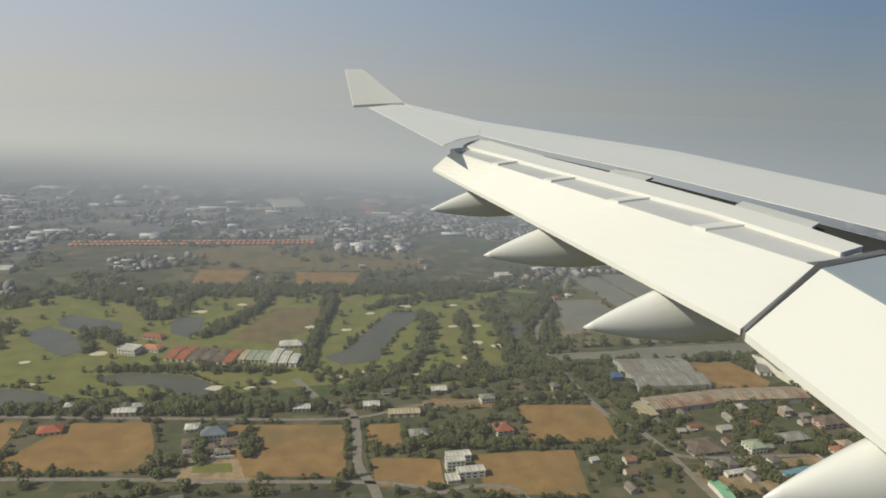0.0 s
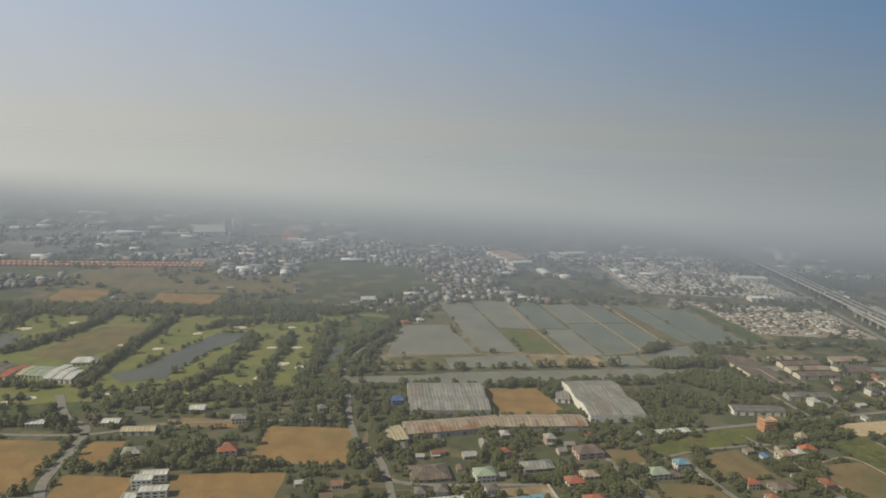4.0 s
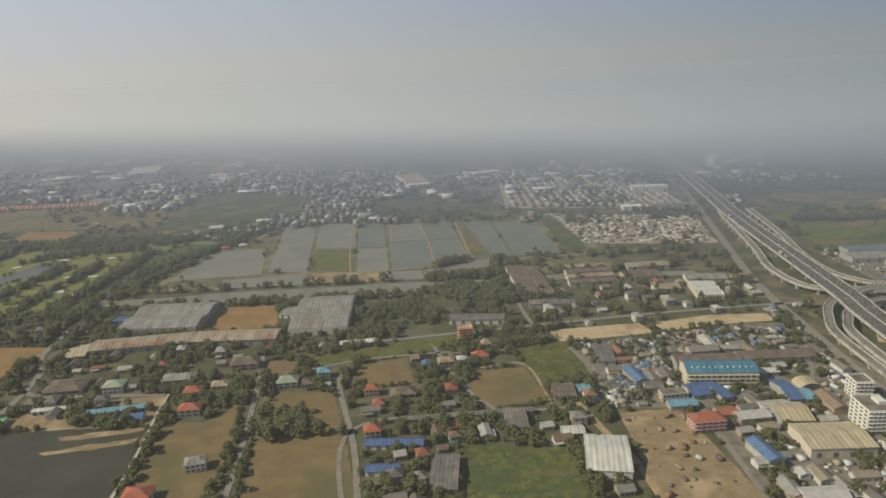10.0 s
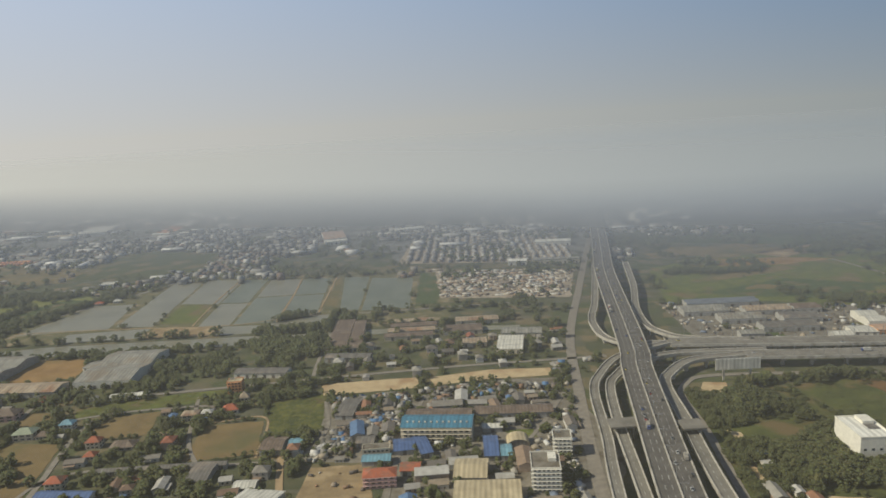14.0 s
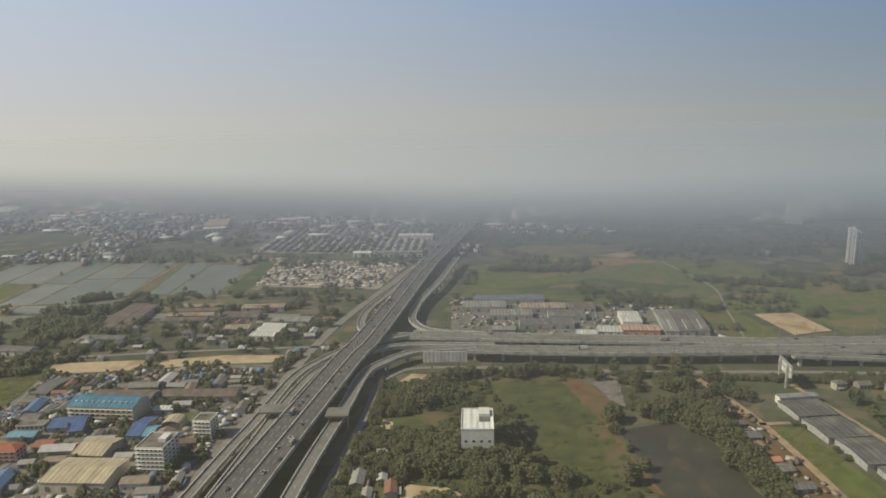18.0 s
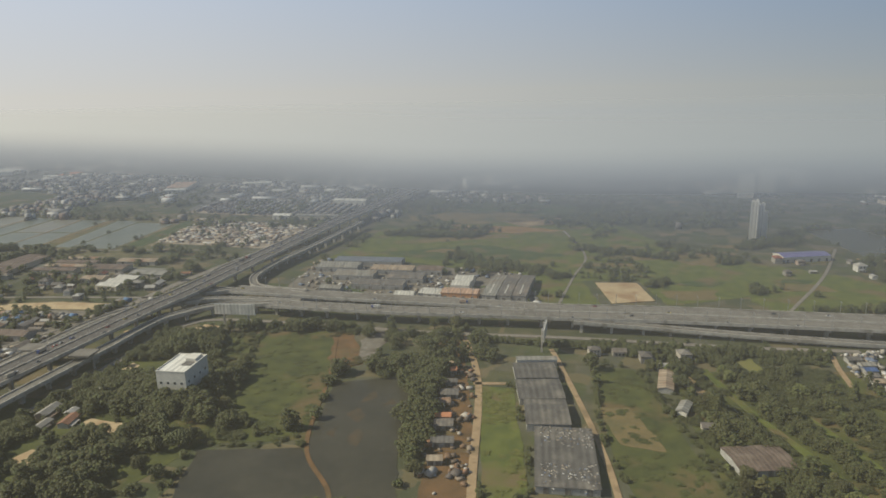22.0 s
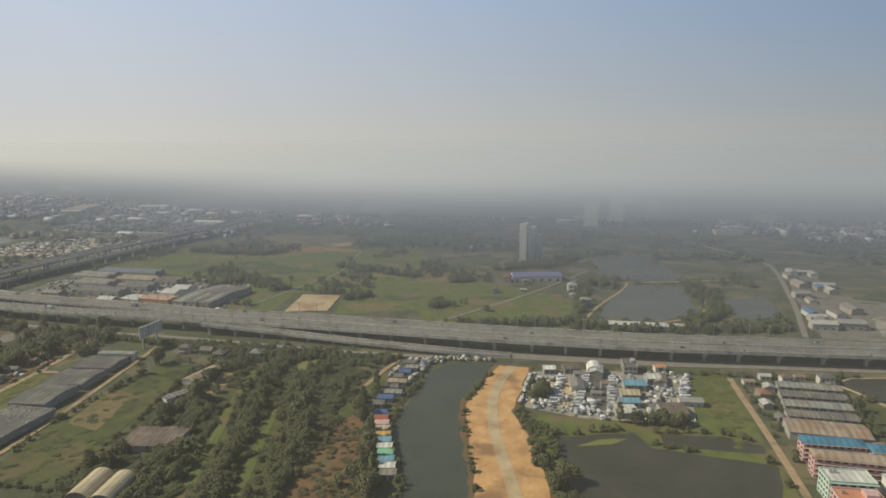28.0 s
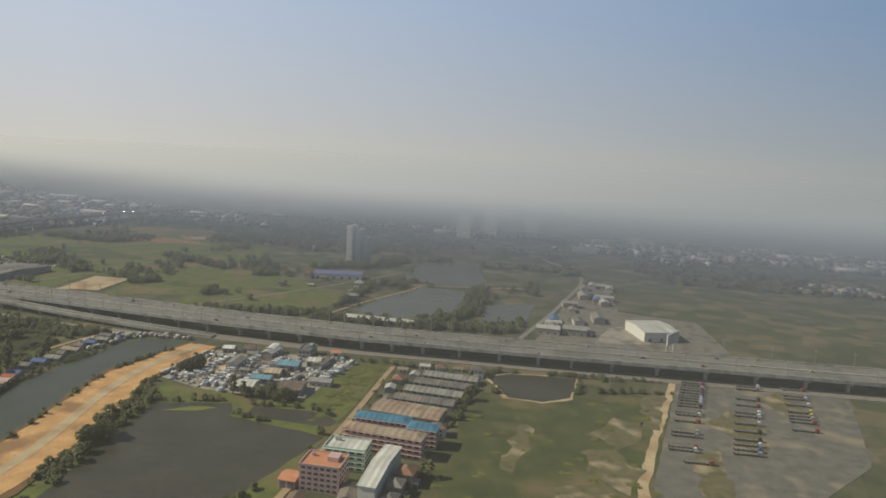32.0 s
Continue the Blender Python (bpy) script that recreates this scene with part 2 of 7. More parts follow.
M["dark_yard"] = material("dark_yard", (0.17, 0.155, 0.13), (0.10, 0.095, 0.08), 0.9, 5, stain=(0.24, 0.20, 0.14))
M["track"] = material("track", (0.40, 0.29, 0.17), (0.28, 0.195, 0.11), 0.95, 3, stain=(0.22, 0.16, 0.09))
M["road"] = material("road", (0.265, 0.235, 0.195), (0.175, 0.155, 0.13), 0.85, 3)
M["asphalt"] = material("asphalt", (0.130, 0.118, 0.105), (0.085, 0.077, 0.069), 0.85, 5)
M["deck"] = material("deck", (0.225, 0.207, 0.175), (0.158, 0.144, 0.121), 0.85, 6, stain=(0.14, 0.127, 0.105))
M["concrete"] = material("concrete", (0.50, 0.465, 0.405), (0.35, 0.325, 0.28), 0.85, 2, stain=(0.27, 0.245, 0.205))
M["marking"] = material("marking", (0.50, 0.49, 0.45), (0.26, 0.25, 0.23), 0.7, 1)
M["white_wall"] = material("white_wall", (0.74, 0.705, 0.61), (0.58, 0.55, 0.475), 0.7, 1.5)
M["cream_wall"] = material("cream_wall", (0.62, 0.55, 0.42), (0.48, 0.42, 0.32), 0.75, 1.5)
M["pink_wall"] = material("pink_wall", (0.60, 0.40, 0.37), (0.46, 0.29, 0.26), 0.75, 1.5)
M["orange_wall"] = material("orange_wall", (0.66, 0.34, 0.16), (0.50, 0.25, 0.12), 0.75, 1.5)
M["green_wall"] = material("green_wall", (0.50, 0.60, 0.50), (0.38, 0.48, 0.40), 0.75, 1.5)
M["blue_wall"] = material("blue_wall", (0.15, 0.27, 0.55), (0.10, 0.19, 0.42), 0.6, 1.5)
M["grey_wall"] = material("grey_wall", (0.40, 0.39, 0.36), (0.26, 0.25, 0.23), 0.8, 1.5)
M["grey_roof"] = material("grey_roof", (0.325, 0.315, 0.275), (0.22, 0.21, 0.185), 0.7, 5, stain=(0.25, 0.215, 0.17), bump=0.03, spec=0.15, ribs=2.2)
M["dark_roof"] = material("dark_roof", (0.20, 0.185, 0.165), (0.115, 0.105, 0.095), 0.7, 3, stain=(0.25, 0.21, 0.17), ribs=1.6)
M["rust_roof"] = material("rust_roof", (0.42, 0.345, 0.25), (0.28, 0.205, 0.14), 0.75, 5, stain=(0.27, 0.15, 0.09), ribs=2.4)
M["cream_roof"] = material("cream_roof", (0.53, 0.44, 0.285), (0.41, 0.335, 0.21), 0.7, 4, ribs=2.0)
M["white_roof"] = material("white_roof", (0.66, 0.635, 0.555), (0.49, 0.47, 0.41), 0.6, 4, ribs=2.0)
M["flat_roof"] = material("flat_roof", (0.150, 0.140, 0.125), (0.095, 0.088, 0.080), 0.8, 4, stain=(0.20, 0.18, 0.15), ribs=2.5)
M["rust_ground"] = material("rust_ground", (0.19, 0.105, 0.045), (0.10, 0.065, 0.030), 0.95, 6, stain=(0.12, 0.10, 0.045), bump=0.2)
M["slate_roof"] = material("slate_roof", (0.175, 0.195, 0.225), (0.115, 0.13, 0.155), 0.6, 3)
M["yellow_roof"] = material("yellow_roof", (0.60, 0.40, 0.12), (0.46, 0.30, 0.09), 0.65, 3, ribs=1.6)
M["tan_roof"] = material("tan_roof", (0.56, 0.37, 0.25), (0.43, 0.28, 0.19), 0.7, 6, stain=(0.50, 0.40, 0.31), ribs=2.4)
M["mint_roof"] = material("mint_roof", (0.25, 0.50, 0.30), (0.18, 0.39, 0.23), 0.6, 3)
M["brown_roof"] = material("brown_roof", (0.195, 0.145, 0.110), (0.120, 0.088, 0.070), 0.75, 2, stain=(0.22, 0.17, 0.13), ribs=1.6)
M["bright_roof"] = material("bright_roof", (0.82, 0.80, 0.72), (0.72, 0.69, 0.61), 0.6, 4, ribs=2.4)
M["blue_roof"] = material("blue_roof", (0.075, 0.220, 0.315), (0.052, 0.16, 0.24), 0.6, 4, ribs=2.0)
M["sky_roof"] = material("sky_roof", (0.20, 0.37, 0.44), (0.14, 0.28, 0.35), 0.5, 3, ribs=1.6)
M["royal_roof"] = material("royal_roof", (0.10, 0.16, 0.32), (0.07, 0.115, 0.24), 0.5, 3, ribs=1.6)
M["purple_roof"] = material("purple_roof", (0.20, 0.19, 0.36), (0.14, 0.135, 0.27), 0.5, 3)
M["red_roof"] = material("red_roof", (0.43, 0.125, 0.065), (0.28, 0.085, 0.045), 0.75, 2, stain=(0.22, 0.12, 0.08))
M["tile_roof"] = material("tile_roof", (0.56, 0.25, 0.13), (0.42, 0.18, 0.09), 0.75, 3)
M["green_roof"] = material("green_roof", (0.34, 0.38, 0.27), (0.24, 0.27, 0.19), 0.7, 3)
M["glass"] = material("glass", (0.055, 0.060, 0.062), (0.030, 0.034, 0.036), 0.12, 2, spec=0.6)
M["door_wood"] = material("door_wood", (0.21, 0.13, 0.075), (0.13, 0.08, 0.045), 0.7, 0.5)
M["steel"] = material("steel", (0.45, 0.45, 0.44), (0.32, 0.32, 0.31), 0.45, 1, metal=0.6)
M["rubber"] = material("rubber", (0.03, 0.03, 0.03), (0.02, 0.02, 0.02), 0.8, 0.5)
HOUSE_ROOFS = [(0.27, 0.10, 0.06), (0.24, 0.22, 0.19), (0.33, 0.31, 0.27), (0.20, 0.13, 0.09), (0.42, 0.40, 0.36), (0.15, 0.135, 0.12),
               (0.28, 0.25, 0.21), (0.29, 0.15, 0.09), (0.18, 0.16, 0.14), (0.50, 0.48, 0.44), (0.21, 0.18, 0.15)]
SHED_ROOFS = [(0.34, 0.32, 0.29), (0.25, 0.23, 0.20), (0.42, 0.40, 0.36), (0.28, 0.20, 0.14), (0.11, 0.19, 0.33), (0.19, 0.17, 0.15), (0.50, 0.48, 0.44), (0.31, 0.25, 0.18)]
WALLS = [(0.55, 0.52, 0.46), (0.46, 0.42, 0.36), (0.36, 0.33, 0.28), (0.62, 0.60, 0.55), (0.42, 0.32, 0.25), (0.30, 0.28, 0.25)]
CITY = [(0.21, 0.20, 0.18), (0.33, 0.32, 0.30), (0.16, 0.15, 0.135), (0.26, 0.25, 0.23), (0.22, 0.155, 0.12), (0.30, 0.29, 0.265), (0.42, 0.41, 0.38),
        (0.19, 0.17, 0.15), (0.24, 0.23, 0.21), (0.14, 0.13, 0.115), (0.27, 0.24, 0.20), (0.62, 0.60, 0.56)]
PAINTS = [(0.75, 0.75, 0.74), (0.60, 0.61, 0.62), (0.05, 0.05, 0.055), (0.32, 0.33, 0.34), (0.70, 0.70, 0.68), (0.38, 0.05, 0.04), (0.06, 0.10, 0.30), (0.62, 0.50, 0.10)]
M["house_roof"] = palette("house_roof", HOUSE_ROOFS)
M["shed_roof"] = palette("shed_roof", SHED_ROOFS)
M["house_wall"] = palette("house_wall", WALLS)
M["city_isle"] = palette("city_isle", CITY, vary="island", size=4)
M["terracotta_isle"] = material("terracotta_isle", (0.55, 0.24, 0.13), (0.42, 0.19, 0.10), 0.75, 3, vary="island", spread=0.2)
M["estate_isle"] = palette("estate_isle", [(0.50, 0.48, 0.44), (0.38, 0.36, 0.33), (0.46, 0.43, 0.38), (0.32, 0.29, 0.26), (0.60, 0.58, 0.54), (0.42, 0.36, 0.31)], vary="island", size=4)
M["estate_brown"] = palette("estate_brown", [(0.26, 0.18, 0.13), (0.21, 0.15, 0.11), (0.30, 0.23, 0.18), (0.24, 0.20, 0.16)], vary="island", size=4)
M["hall_isle"] = palette("hall_isle", [(0.78, 0.77, 0.74), (0.40, 0.39, 0.37), (0.66, 0.65, 0.62), (0.28, 0.27, 0.25), (0.55, 0.52, 0.46), (0.80, 0.79, 0.76), (0.36, 0.24, 0.18), (0.48, 0.47, 0.45)], vary="island", size=8)
M["van_white"] = palette("van_white", [(0.74, 0.73, 0.71), (0.66, 0.66, 0.64), (0.70, 0.69, 0.66), (0.30, 0.32, 0.36), (0.60, 0.58, 0.54), (0.76, 0.75, 0.73)], rough=0.45)
M["shanty_isle"] = palette("shanty_isle", [(0.13, 0.12, 0.105), (0.24, 0.22, 0.20), (0.19, 0.15, 0.115), (0.33, 0.31, 0.28), (0.16, 0.145, 0.125), (0.55, 0.53, 0.50), (0.27, 0.17, 0.11), (0.21, 0.195, 0.17), (0.10, 0.20, 0.36), (0.29, 0.27, 0.24)], vary="island", size=2)
M["paint"] = palette("paint", PAINTS, rough=0.3)
M["rust_isle"] = palette("rust_isle", [(0.24, 0.15, 0.09), (0.30, 0.24, 0.18), (0.17, 0.13, 0.10), (0.36, 0.20, 0.12), (0.13, 0.11, 0.10), (0.50, 0.46, 0.40)], vary="island", size=2)
M["white_isle"] = palette("white_isle", [(0.70, 0.69, 0.66), (0.62, 0.61, 0.58), (0.42, 0.40, 0.37), (0.74, 0.73, 0.70), (0.24, 0.22, 0.20), (0.50, 0.47, 0.42), (0.66, 0.65, 0.62), (0.30, 0.33, 0.36)], vary="island", size=2)
M["scrap_isle"] = palette("scrap_isle", [(0.62, 0.59, 0.53), (0.46, 0.41, 0.34), (0.30, 0.25, 0.20), (0.54, 0.47, 0.37), (0.20, 0.155, 0.12), (0.70, 0.68, 0.63), (0.36, 0.26, 0.18)], vary="island", size=2)
M["junk_isle"] = palette("junk_isle", [(0.58, 0.56, 0.52), (0.42, 0.39, 0.34), (0.28, 0.25, 0.21), (0.50, 0.45, 0.37), (0.20, 0.16, 0.13), (0.38, 0.32, 0.24), (0.18, 0.22, 0.30), (0.66, 0.65, 0.62)], vary="island", size=2)


def ground_material():
    """Flat river plain: scrub, dry plots and grey soil in a loose patchwork of plots."""
    m = material("plain", (0.105, 0.100, 0.048), (0.042, 0.050, 0.024), 0.95, 9, stain=(0.15, 0.12, 0.075), bump=0.3)
    n, l = m.node_tree.nodes, m.node_tree.links
    bsdf = n["Principled BSDF"]
    base = bsdf.inputs["Base Color"].links[0].from_socket
    geo = n.new("ShaderNodeNewGeometry")
    turn = n.new("ShaderNodeMapping")
    turn.inputs["Rotation"].default_value = (0, 0, 0.10)
    turn.inputs["Scale"].default_value = (1 / 70, 1 / 55, 1)
    cell = n.new("ShaderNodeTexVoronoi")
    cell.distance, cell.inputs["Randomness"].default_value = "CHEBYCHEV", 0.75
    l.new(geo.outputs["Position"], turn.inputs["Vector"])
    l.new(turn.outputs[0], cell.inputs["Vector"])
    sep = n.new("ShaderNodeSeparateColor")
    l.new(cell.outputs["Color"], sep.inputs[0])
    ramp = n.new("ShaderNodeValToRGB")
    ramp.color_ramp.interpolation = "CONSTANT"
    tones = [(0.055, 0.065, 0.030), (0.10, 0.10, 0.05), (0.075, 0.095, 0.035), (0.20, 0.155, 0.085), (0.12, 0.115, 0.085), (0.065, 0.075, 0.04)]
    while len(ramp.color_ramp.elements) < len(tones):
        ramp.color_ramp.elements.new(1.0)
    for k, tone in enumerate(tones):
        ramp.color_ramp.elements[k].position, ramp.color_ramp.elements[k].color = k / len(tones), (*tone, 1)
    l.new(sep.outputs[0], ramp.inputs[0])
    mix = n.new("ShaderNodeMix")
    mix.data_type = "RGBA"
    mix.inputs["Factor"].default_value = 0.45
    l.new(base, mix.inputs["A"])
    l.new(ramp.outputs[0], mix.inputs["B"])
    l.new(mix.outputs["Result"], bsdf.inputs["Base Color"])
    return m


M["plain"] = ground_material()


def town_material():
    """Built-up land seen from afar: grey yards and lanes between dark gardens, in patches of two sizes."""
    m = material("town", (0.235, 0.225, 0.21), (0.055, 0.062, 0.042), 0.95, 26, stain=(0.17, 0.165, 0.155))
    return m


def haze_material():
    """Smog haze painted on a sheet over the plain: a bluish veil that thickens with distance from the flight line into
    pale grey, coloured paler on the sunward side.
    """
    m = bpy.data.materials.new("smog")
    m.use_nodes = True
    n, l = m.node_tree.nodes, m.node_tree.links
    n.clear()

    def sums(operation, a, b):
        node = n.new("ShaderNodeMath")
        node.operation = operation
        for k, value in enumerate((a, b)):
            if isinstance(value, (int, float)):
                node.inputs[k].default_value = value
            else:
                l.new(value, node.inputs[k])
        return node.outputs[0]

    def spread(source, a, b, c=0.0, d=1.0, kind="LINEAR"):
        node = n.new("ShaderNodeMapRange")
        node.interpolation_type = kind
        for key, value in (("From Min", a), ("From Max", b), ("To Min", c), ("To Max", d)):
            node.inputs[key].default_value = value
        l.new(source, node.inputs["Value"])
        return node.outputs[0]

    def blend(factor, a, b):
        node = n.new("ShaderNodeMix")
        node.data_type = "RGBA"
        l.new(factor, node.inputs["Factor"])
        for key, value in (("A", a), ("B", b)):
            if isinstance(value, tuple):
                node.inputs[key].default_value = (*value, 1)
            else:
                l.new(value, node.inputs[key])
        return node.outputs["Result"]

    geo = n.new("ShaderNodeNewGeometry")
    sep = n.new("ShaderNodeSeparateXYZ")
    l.new(geo.outputs["Position"], sep.inputs[0])
    x, y = sep.outputs["X"], sep.outputs["Y"]
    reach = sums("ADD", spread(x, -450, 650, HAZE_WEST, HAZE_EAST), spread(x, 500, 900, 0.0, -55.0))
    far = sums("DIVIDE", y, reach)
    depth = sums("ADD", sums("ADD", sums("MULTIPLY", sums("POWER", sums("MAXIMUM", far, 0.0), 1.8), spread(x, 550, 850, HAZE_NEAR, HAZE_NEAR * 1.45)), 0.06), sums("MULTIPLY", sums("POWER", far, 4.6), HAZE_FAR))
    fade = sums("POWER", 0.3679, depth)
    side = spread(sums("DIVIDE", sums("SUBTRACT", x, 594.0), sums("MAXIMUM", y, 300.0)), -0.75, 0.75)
    # airlight tint and its sunward brightening are put into the colour
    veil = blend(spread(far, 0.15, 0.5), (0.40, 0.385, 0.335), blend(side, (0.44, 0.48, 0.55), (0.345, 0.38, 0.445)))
    clear, lit, sheen = n.new("ShaderNodeBsdfTransparent"), n.new("ShaderNodeBsdfDiffuse"), n.new("ShaderNodeBsdfGlossy")
    l.new(veil, lit.inputs["Color"])
    # far off, a near-mirror gloss reflects the low sky in place of scattered light
    sheen.inputs["Roughness"].default_value = SMOG_SHEEN
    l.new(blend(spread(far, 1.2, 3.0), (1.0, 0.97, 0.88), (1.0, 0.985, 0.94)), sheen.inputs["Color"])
    # dense smog: brighter towards the sun by base colour alone
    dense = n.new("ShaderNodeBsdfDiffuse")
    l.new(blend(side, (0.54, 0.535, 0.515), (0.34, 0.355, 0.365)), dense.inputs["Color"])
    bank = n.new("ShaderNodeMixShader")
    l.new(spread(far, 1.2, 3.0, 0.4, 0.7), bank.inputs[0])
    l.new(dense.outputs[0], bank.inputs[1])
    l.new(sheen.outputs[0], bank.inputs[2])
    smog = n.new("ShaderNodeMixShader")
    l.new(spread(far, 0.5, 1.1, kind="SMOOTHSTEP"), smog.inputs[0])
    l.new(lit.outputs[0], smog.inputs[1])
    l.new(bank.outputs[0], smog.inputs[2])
    mix = n.new("ShaderNodeMixShader")
    l.new(fade, mix.inputs[0])
    l.new(smog.outputs[0], mix.inputs[1])
    l.new(clear.outputs[0], mix.inputs[2])
    out = n.new("ShaderNodeOutputMaterial")
    l.new(mix.outputs[0], out.inputs[0])
    return m


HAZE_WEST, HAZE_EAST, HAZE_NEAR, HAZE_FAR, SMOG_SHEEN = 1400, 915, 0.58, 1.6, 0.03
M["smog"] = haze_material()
M["town"] = town_material()

# ---- building blocks ----
def box(x0, y0, z0, x1, y1, z1):
    v = [(x, y, z) for z in (z0, z1) for x, y in ((x0, y0), (x1, y0), (x1, y1), (x0, y1))]
    return v, [(3, 2, 1, 0), (4, 5, 6, 7), (0, 1, 5, 4), (1, 2, 6, 5), (2, 3, 7, 6), (3, 0, 4, 7)]


def gable(x0, y0, x1, y1, z, rise, over=0.25, thick=0.12):
    """A ridged roof along x with thickness and overhang."""
    x0, x1, y0, y1 = x0 - over, x1 + over, y0 - over, y1 + over
    ym = (y0 + y1) / 2
    v = []
    for x in (x0, x1):
        v += [(x, y0, z), (x, ym, z + rise), (x, y1, z), (x, y1, z - thick), (x, ym, z + rise - thick), (x, y0, z - thick)]
    f = [(0, 1, 7, 6), (1, 2, 8, 7), (2, 3, 9, 8), (3, 4, 10, 9), (4, 5, 11, 10), (5, 0, 6, 11), (0, 5, 4, 1), (1, 4, 3, 2), (6, 7, 10, 11), (7, 8, 9, 10)]
    return v, f


def hip(x0, y0, x1, y1, z, rise, over=0.3, thick=0.12):
    x0, x1, y0, y1 = x0 - over, x1 + over, y0 - over, y1 + over
    ym, s = (y0 + y1) / 2, min((y1 - y0) / 2, (x1 - x0) * 0.45)
    v = [(x0, y0, z), (x1, y0, z), (x1, y1, z), (x0, y1, z), (x0 + s, ym, z + rise), (x1 - s, ym, z + rise)]
    v += [(x, y, zz - thick) for x, y, zz in v[:4]]
    return v, [(0, 1, 5, 4), (1, 2, 5), (2, 3, 4, 5), (3, 0, 4), (6, 7, 1, 0), (7, 8, 2, 1), (8, 9, 3, 2), (9, 6, 0, 3), (9, 8, 7, 6)]


def gable_walls(x0, y0, x1, y1, z, rise):
    ym = (y0 + y1) / 2
    v = [(x0, y0, 0), (x1, y0, 0), (x1, y1, 0), (x0, y1, 0), (x0, y0, z), (x1, y0, z), (x1, y1, z), (x0, y1, z), (x0, ym, z + rise), (x1, ym, z + rise)]
    return v, [(0, 1, 5, 4), (2, 3, 7, 6), (1, 2, 6, 9, 5), (3, 0, 4, 8, 7), (3, 2, 1, 0), (4, 5, 9, 8), (6, 7, 8, 9)]


def join(*pieces):
    v, f = [], []
    for pv, pf in pieces:
        o = len(v)
        v += pv
        f += [tuple(i + o for i in face) for face in pf]
    return v, f


def mesh(name, piece, mat):
    me = bpy.data.meshes.new(name)
    me.from_pydata(piece[0], [], piece[1])
    me.materials.append(mat)
    me.update()
    return me


def part(name, piece, mat, parent=None, label=""):
    ob = new(name, mesh(name, piece, mat) if isinstance(piece, tuple) else piece)
    ob.parent = parent
    return tagged(ob, label)


def thing(name, x, y, z=0, turn=0, label="", category="", group="", kind=""):
    ob = new(name)
    ob.empty_display_size = 0.5
    ob.matrix_basis = pose(x, y, z, 0, 0, turn)
    return tagged(ob, label, category, group, kind)


def swarm(name, templates, places, mat, label, category="", group=""):
    """Many small pieces joined into one mesh: templates (verts, faces), places (template, x, y, z, turn, sx, sy, sz)."""
    packs = []
    for tv, tf in templates:
        tri = []
        for f in tf:
            tri += [(f[0], f[k], f[k + 1]) for k in range(1, len(f) - 1)]
        packs.append((np.array(tv, float), np.array(tri, int)))
    allv, allf, off = [], [], 0
    for k, x, y, z, turn, sx, sy, sz in places:
        v, f = packs[k]
        c, s = math.cos(turn), math.sin(turn)
        q = v * (sx, sy, sz)
        allv.append(np.stack([q[:, 0] * c - q[:, 1] * s + x, q[:, 0] * s + q[:, 1] * c + y, q[:, 2] + z], 1))
        allf.append(f + off)
        off += len(v)
    v, f = np.concatenate(allv), np.concatenate(allf)
    me = bpy.data.meshes.new(name)
    me.vertices.add(len(v))
    me.vertices.foreach_set("co", v.ravel().astype(np.float32))
    me.loops.add(f.size)
    me.loops.foreach_set("vertex_index", f.ravel().astype(np.int32))
    me.polygons.add(len(f))
    me.polygons.foreach_set("loop_start", np.arange(0, f.size, 3, dtype=np.int32))
    me.update(calc_edges=True)
    me.materials.append(mat)
    return tagged(new(name, me), label, category, group, "stuff")


# ---- a raster of taken ground, 2 m a cell ----
GX, GY, CELL = -420, 100, 2.0
taken = np.zeros((1000, 550), bool)
soft = np.zeros((1000, 550), bool)


def inside(px, py, pts):
    c = np.zeros(px.shape, bool)
    for (x0, y0), (x1, y1) in zip(pts, pts[1:] + pts[:1]):
        if y0 != y1:
            c ^= ((y0 > py) != (y1 > py)) & (px < (x1 - x0) * (py - y0) / (y1 - y0) + x0)
    return c


CX, CY = np.meshgrid(GX + CELL * (np.arange(1000) + 0.5), GY + CELL * (np.arange(550) + 0.5), indexing="ij")


def claim(pts, grid=None):
    g = taken if grid is None else grid
    g |= inside(CX, CY, [tuple(p) for p in pts])


def free(x, y):
    i, j = int((x - GX) / CELL), int((y - GY) / CELL)
    return not (0 <= i < 1000 and 0 <= j < 550 and taken[i, j])


def ring(pts, step=4.0, wob=0.6):
    """A closed outline with uneven edges."""
    out = []
    for (x0, y0), (x1, y1) in zip(pts, pts[1:] + pts[:1]):
        n = max(1, int(math.hypot(x1 - x0, y1 - y0) / step))
        for k in range(n):
            x, y = x0 + (x1 - x0) * k / n, y0 + (y1 - y0) * k / n
            d = noise.noise_vector(Vector((x * 0.23, y * 0.23, 1.7))) * wob
            out.append((x + d.x, y + d.y))
    return out


def plate(pts, z, thick=0.35):
    n = len(pts)
    v = [(x, y, z) for x, y in pts] + [(x, y, z - thick) for x, y in pts]
    return v, [tuple(range(n))] + [(k + n, (k + 1) % n + n, (k + 1) % n, k) for k in range(n)]


def ccw(pts):
    a = sum(x0 * y1 - x1 * y0 for (x0, y0), (x1, y1) in zip(pts, pts[1:] + pts[:1]))
    return pts if a > 0 else pts[::-1]


EDGES = []


def patch(name, pts, mat, z, label, category, wob=0.8, keep=True, grow=0):
    """A plot of land or water laid on the plain, a little proud of it."""
    out = ccw(ring(ccw([tuple(p) for p in pts]), 4.0, wob))
    ob = part(name, plate(out, z), M[mat])
    if keep:
        claim(pts)
        if category in ("field", "pond"):
            EDGES.append(out)
    return tagged(ob, label, category, kind="structure")


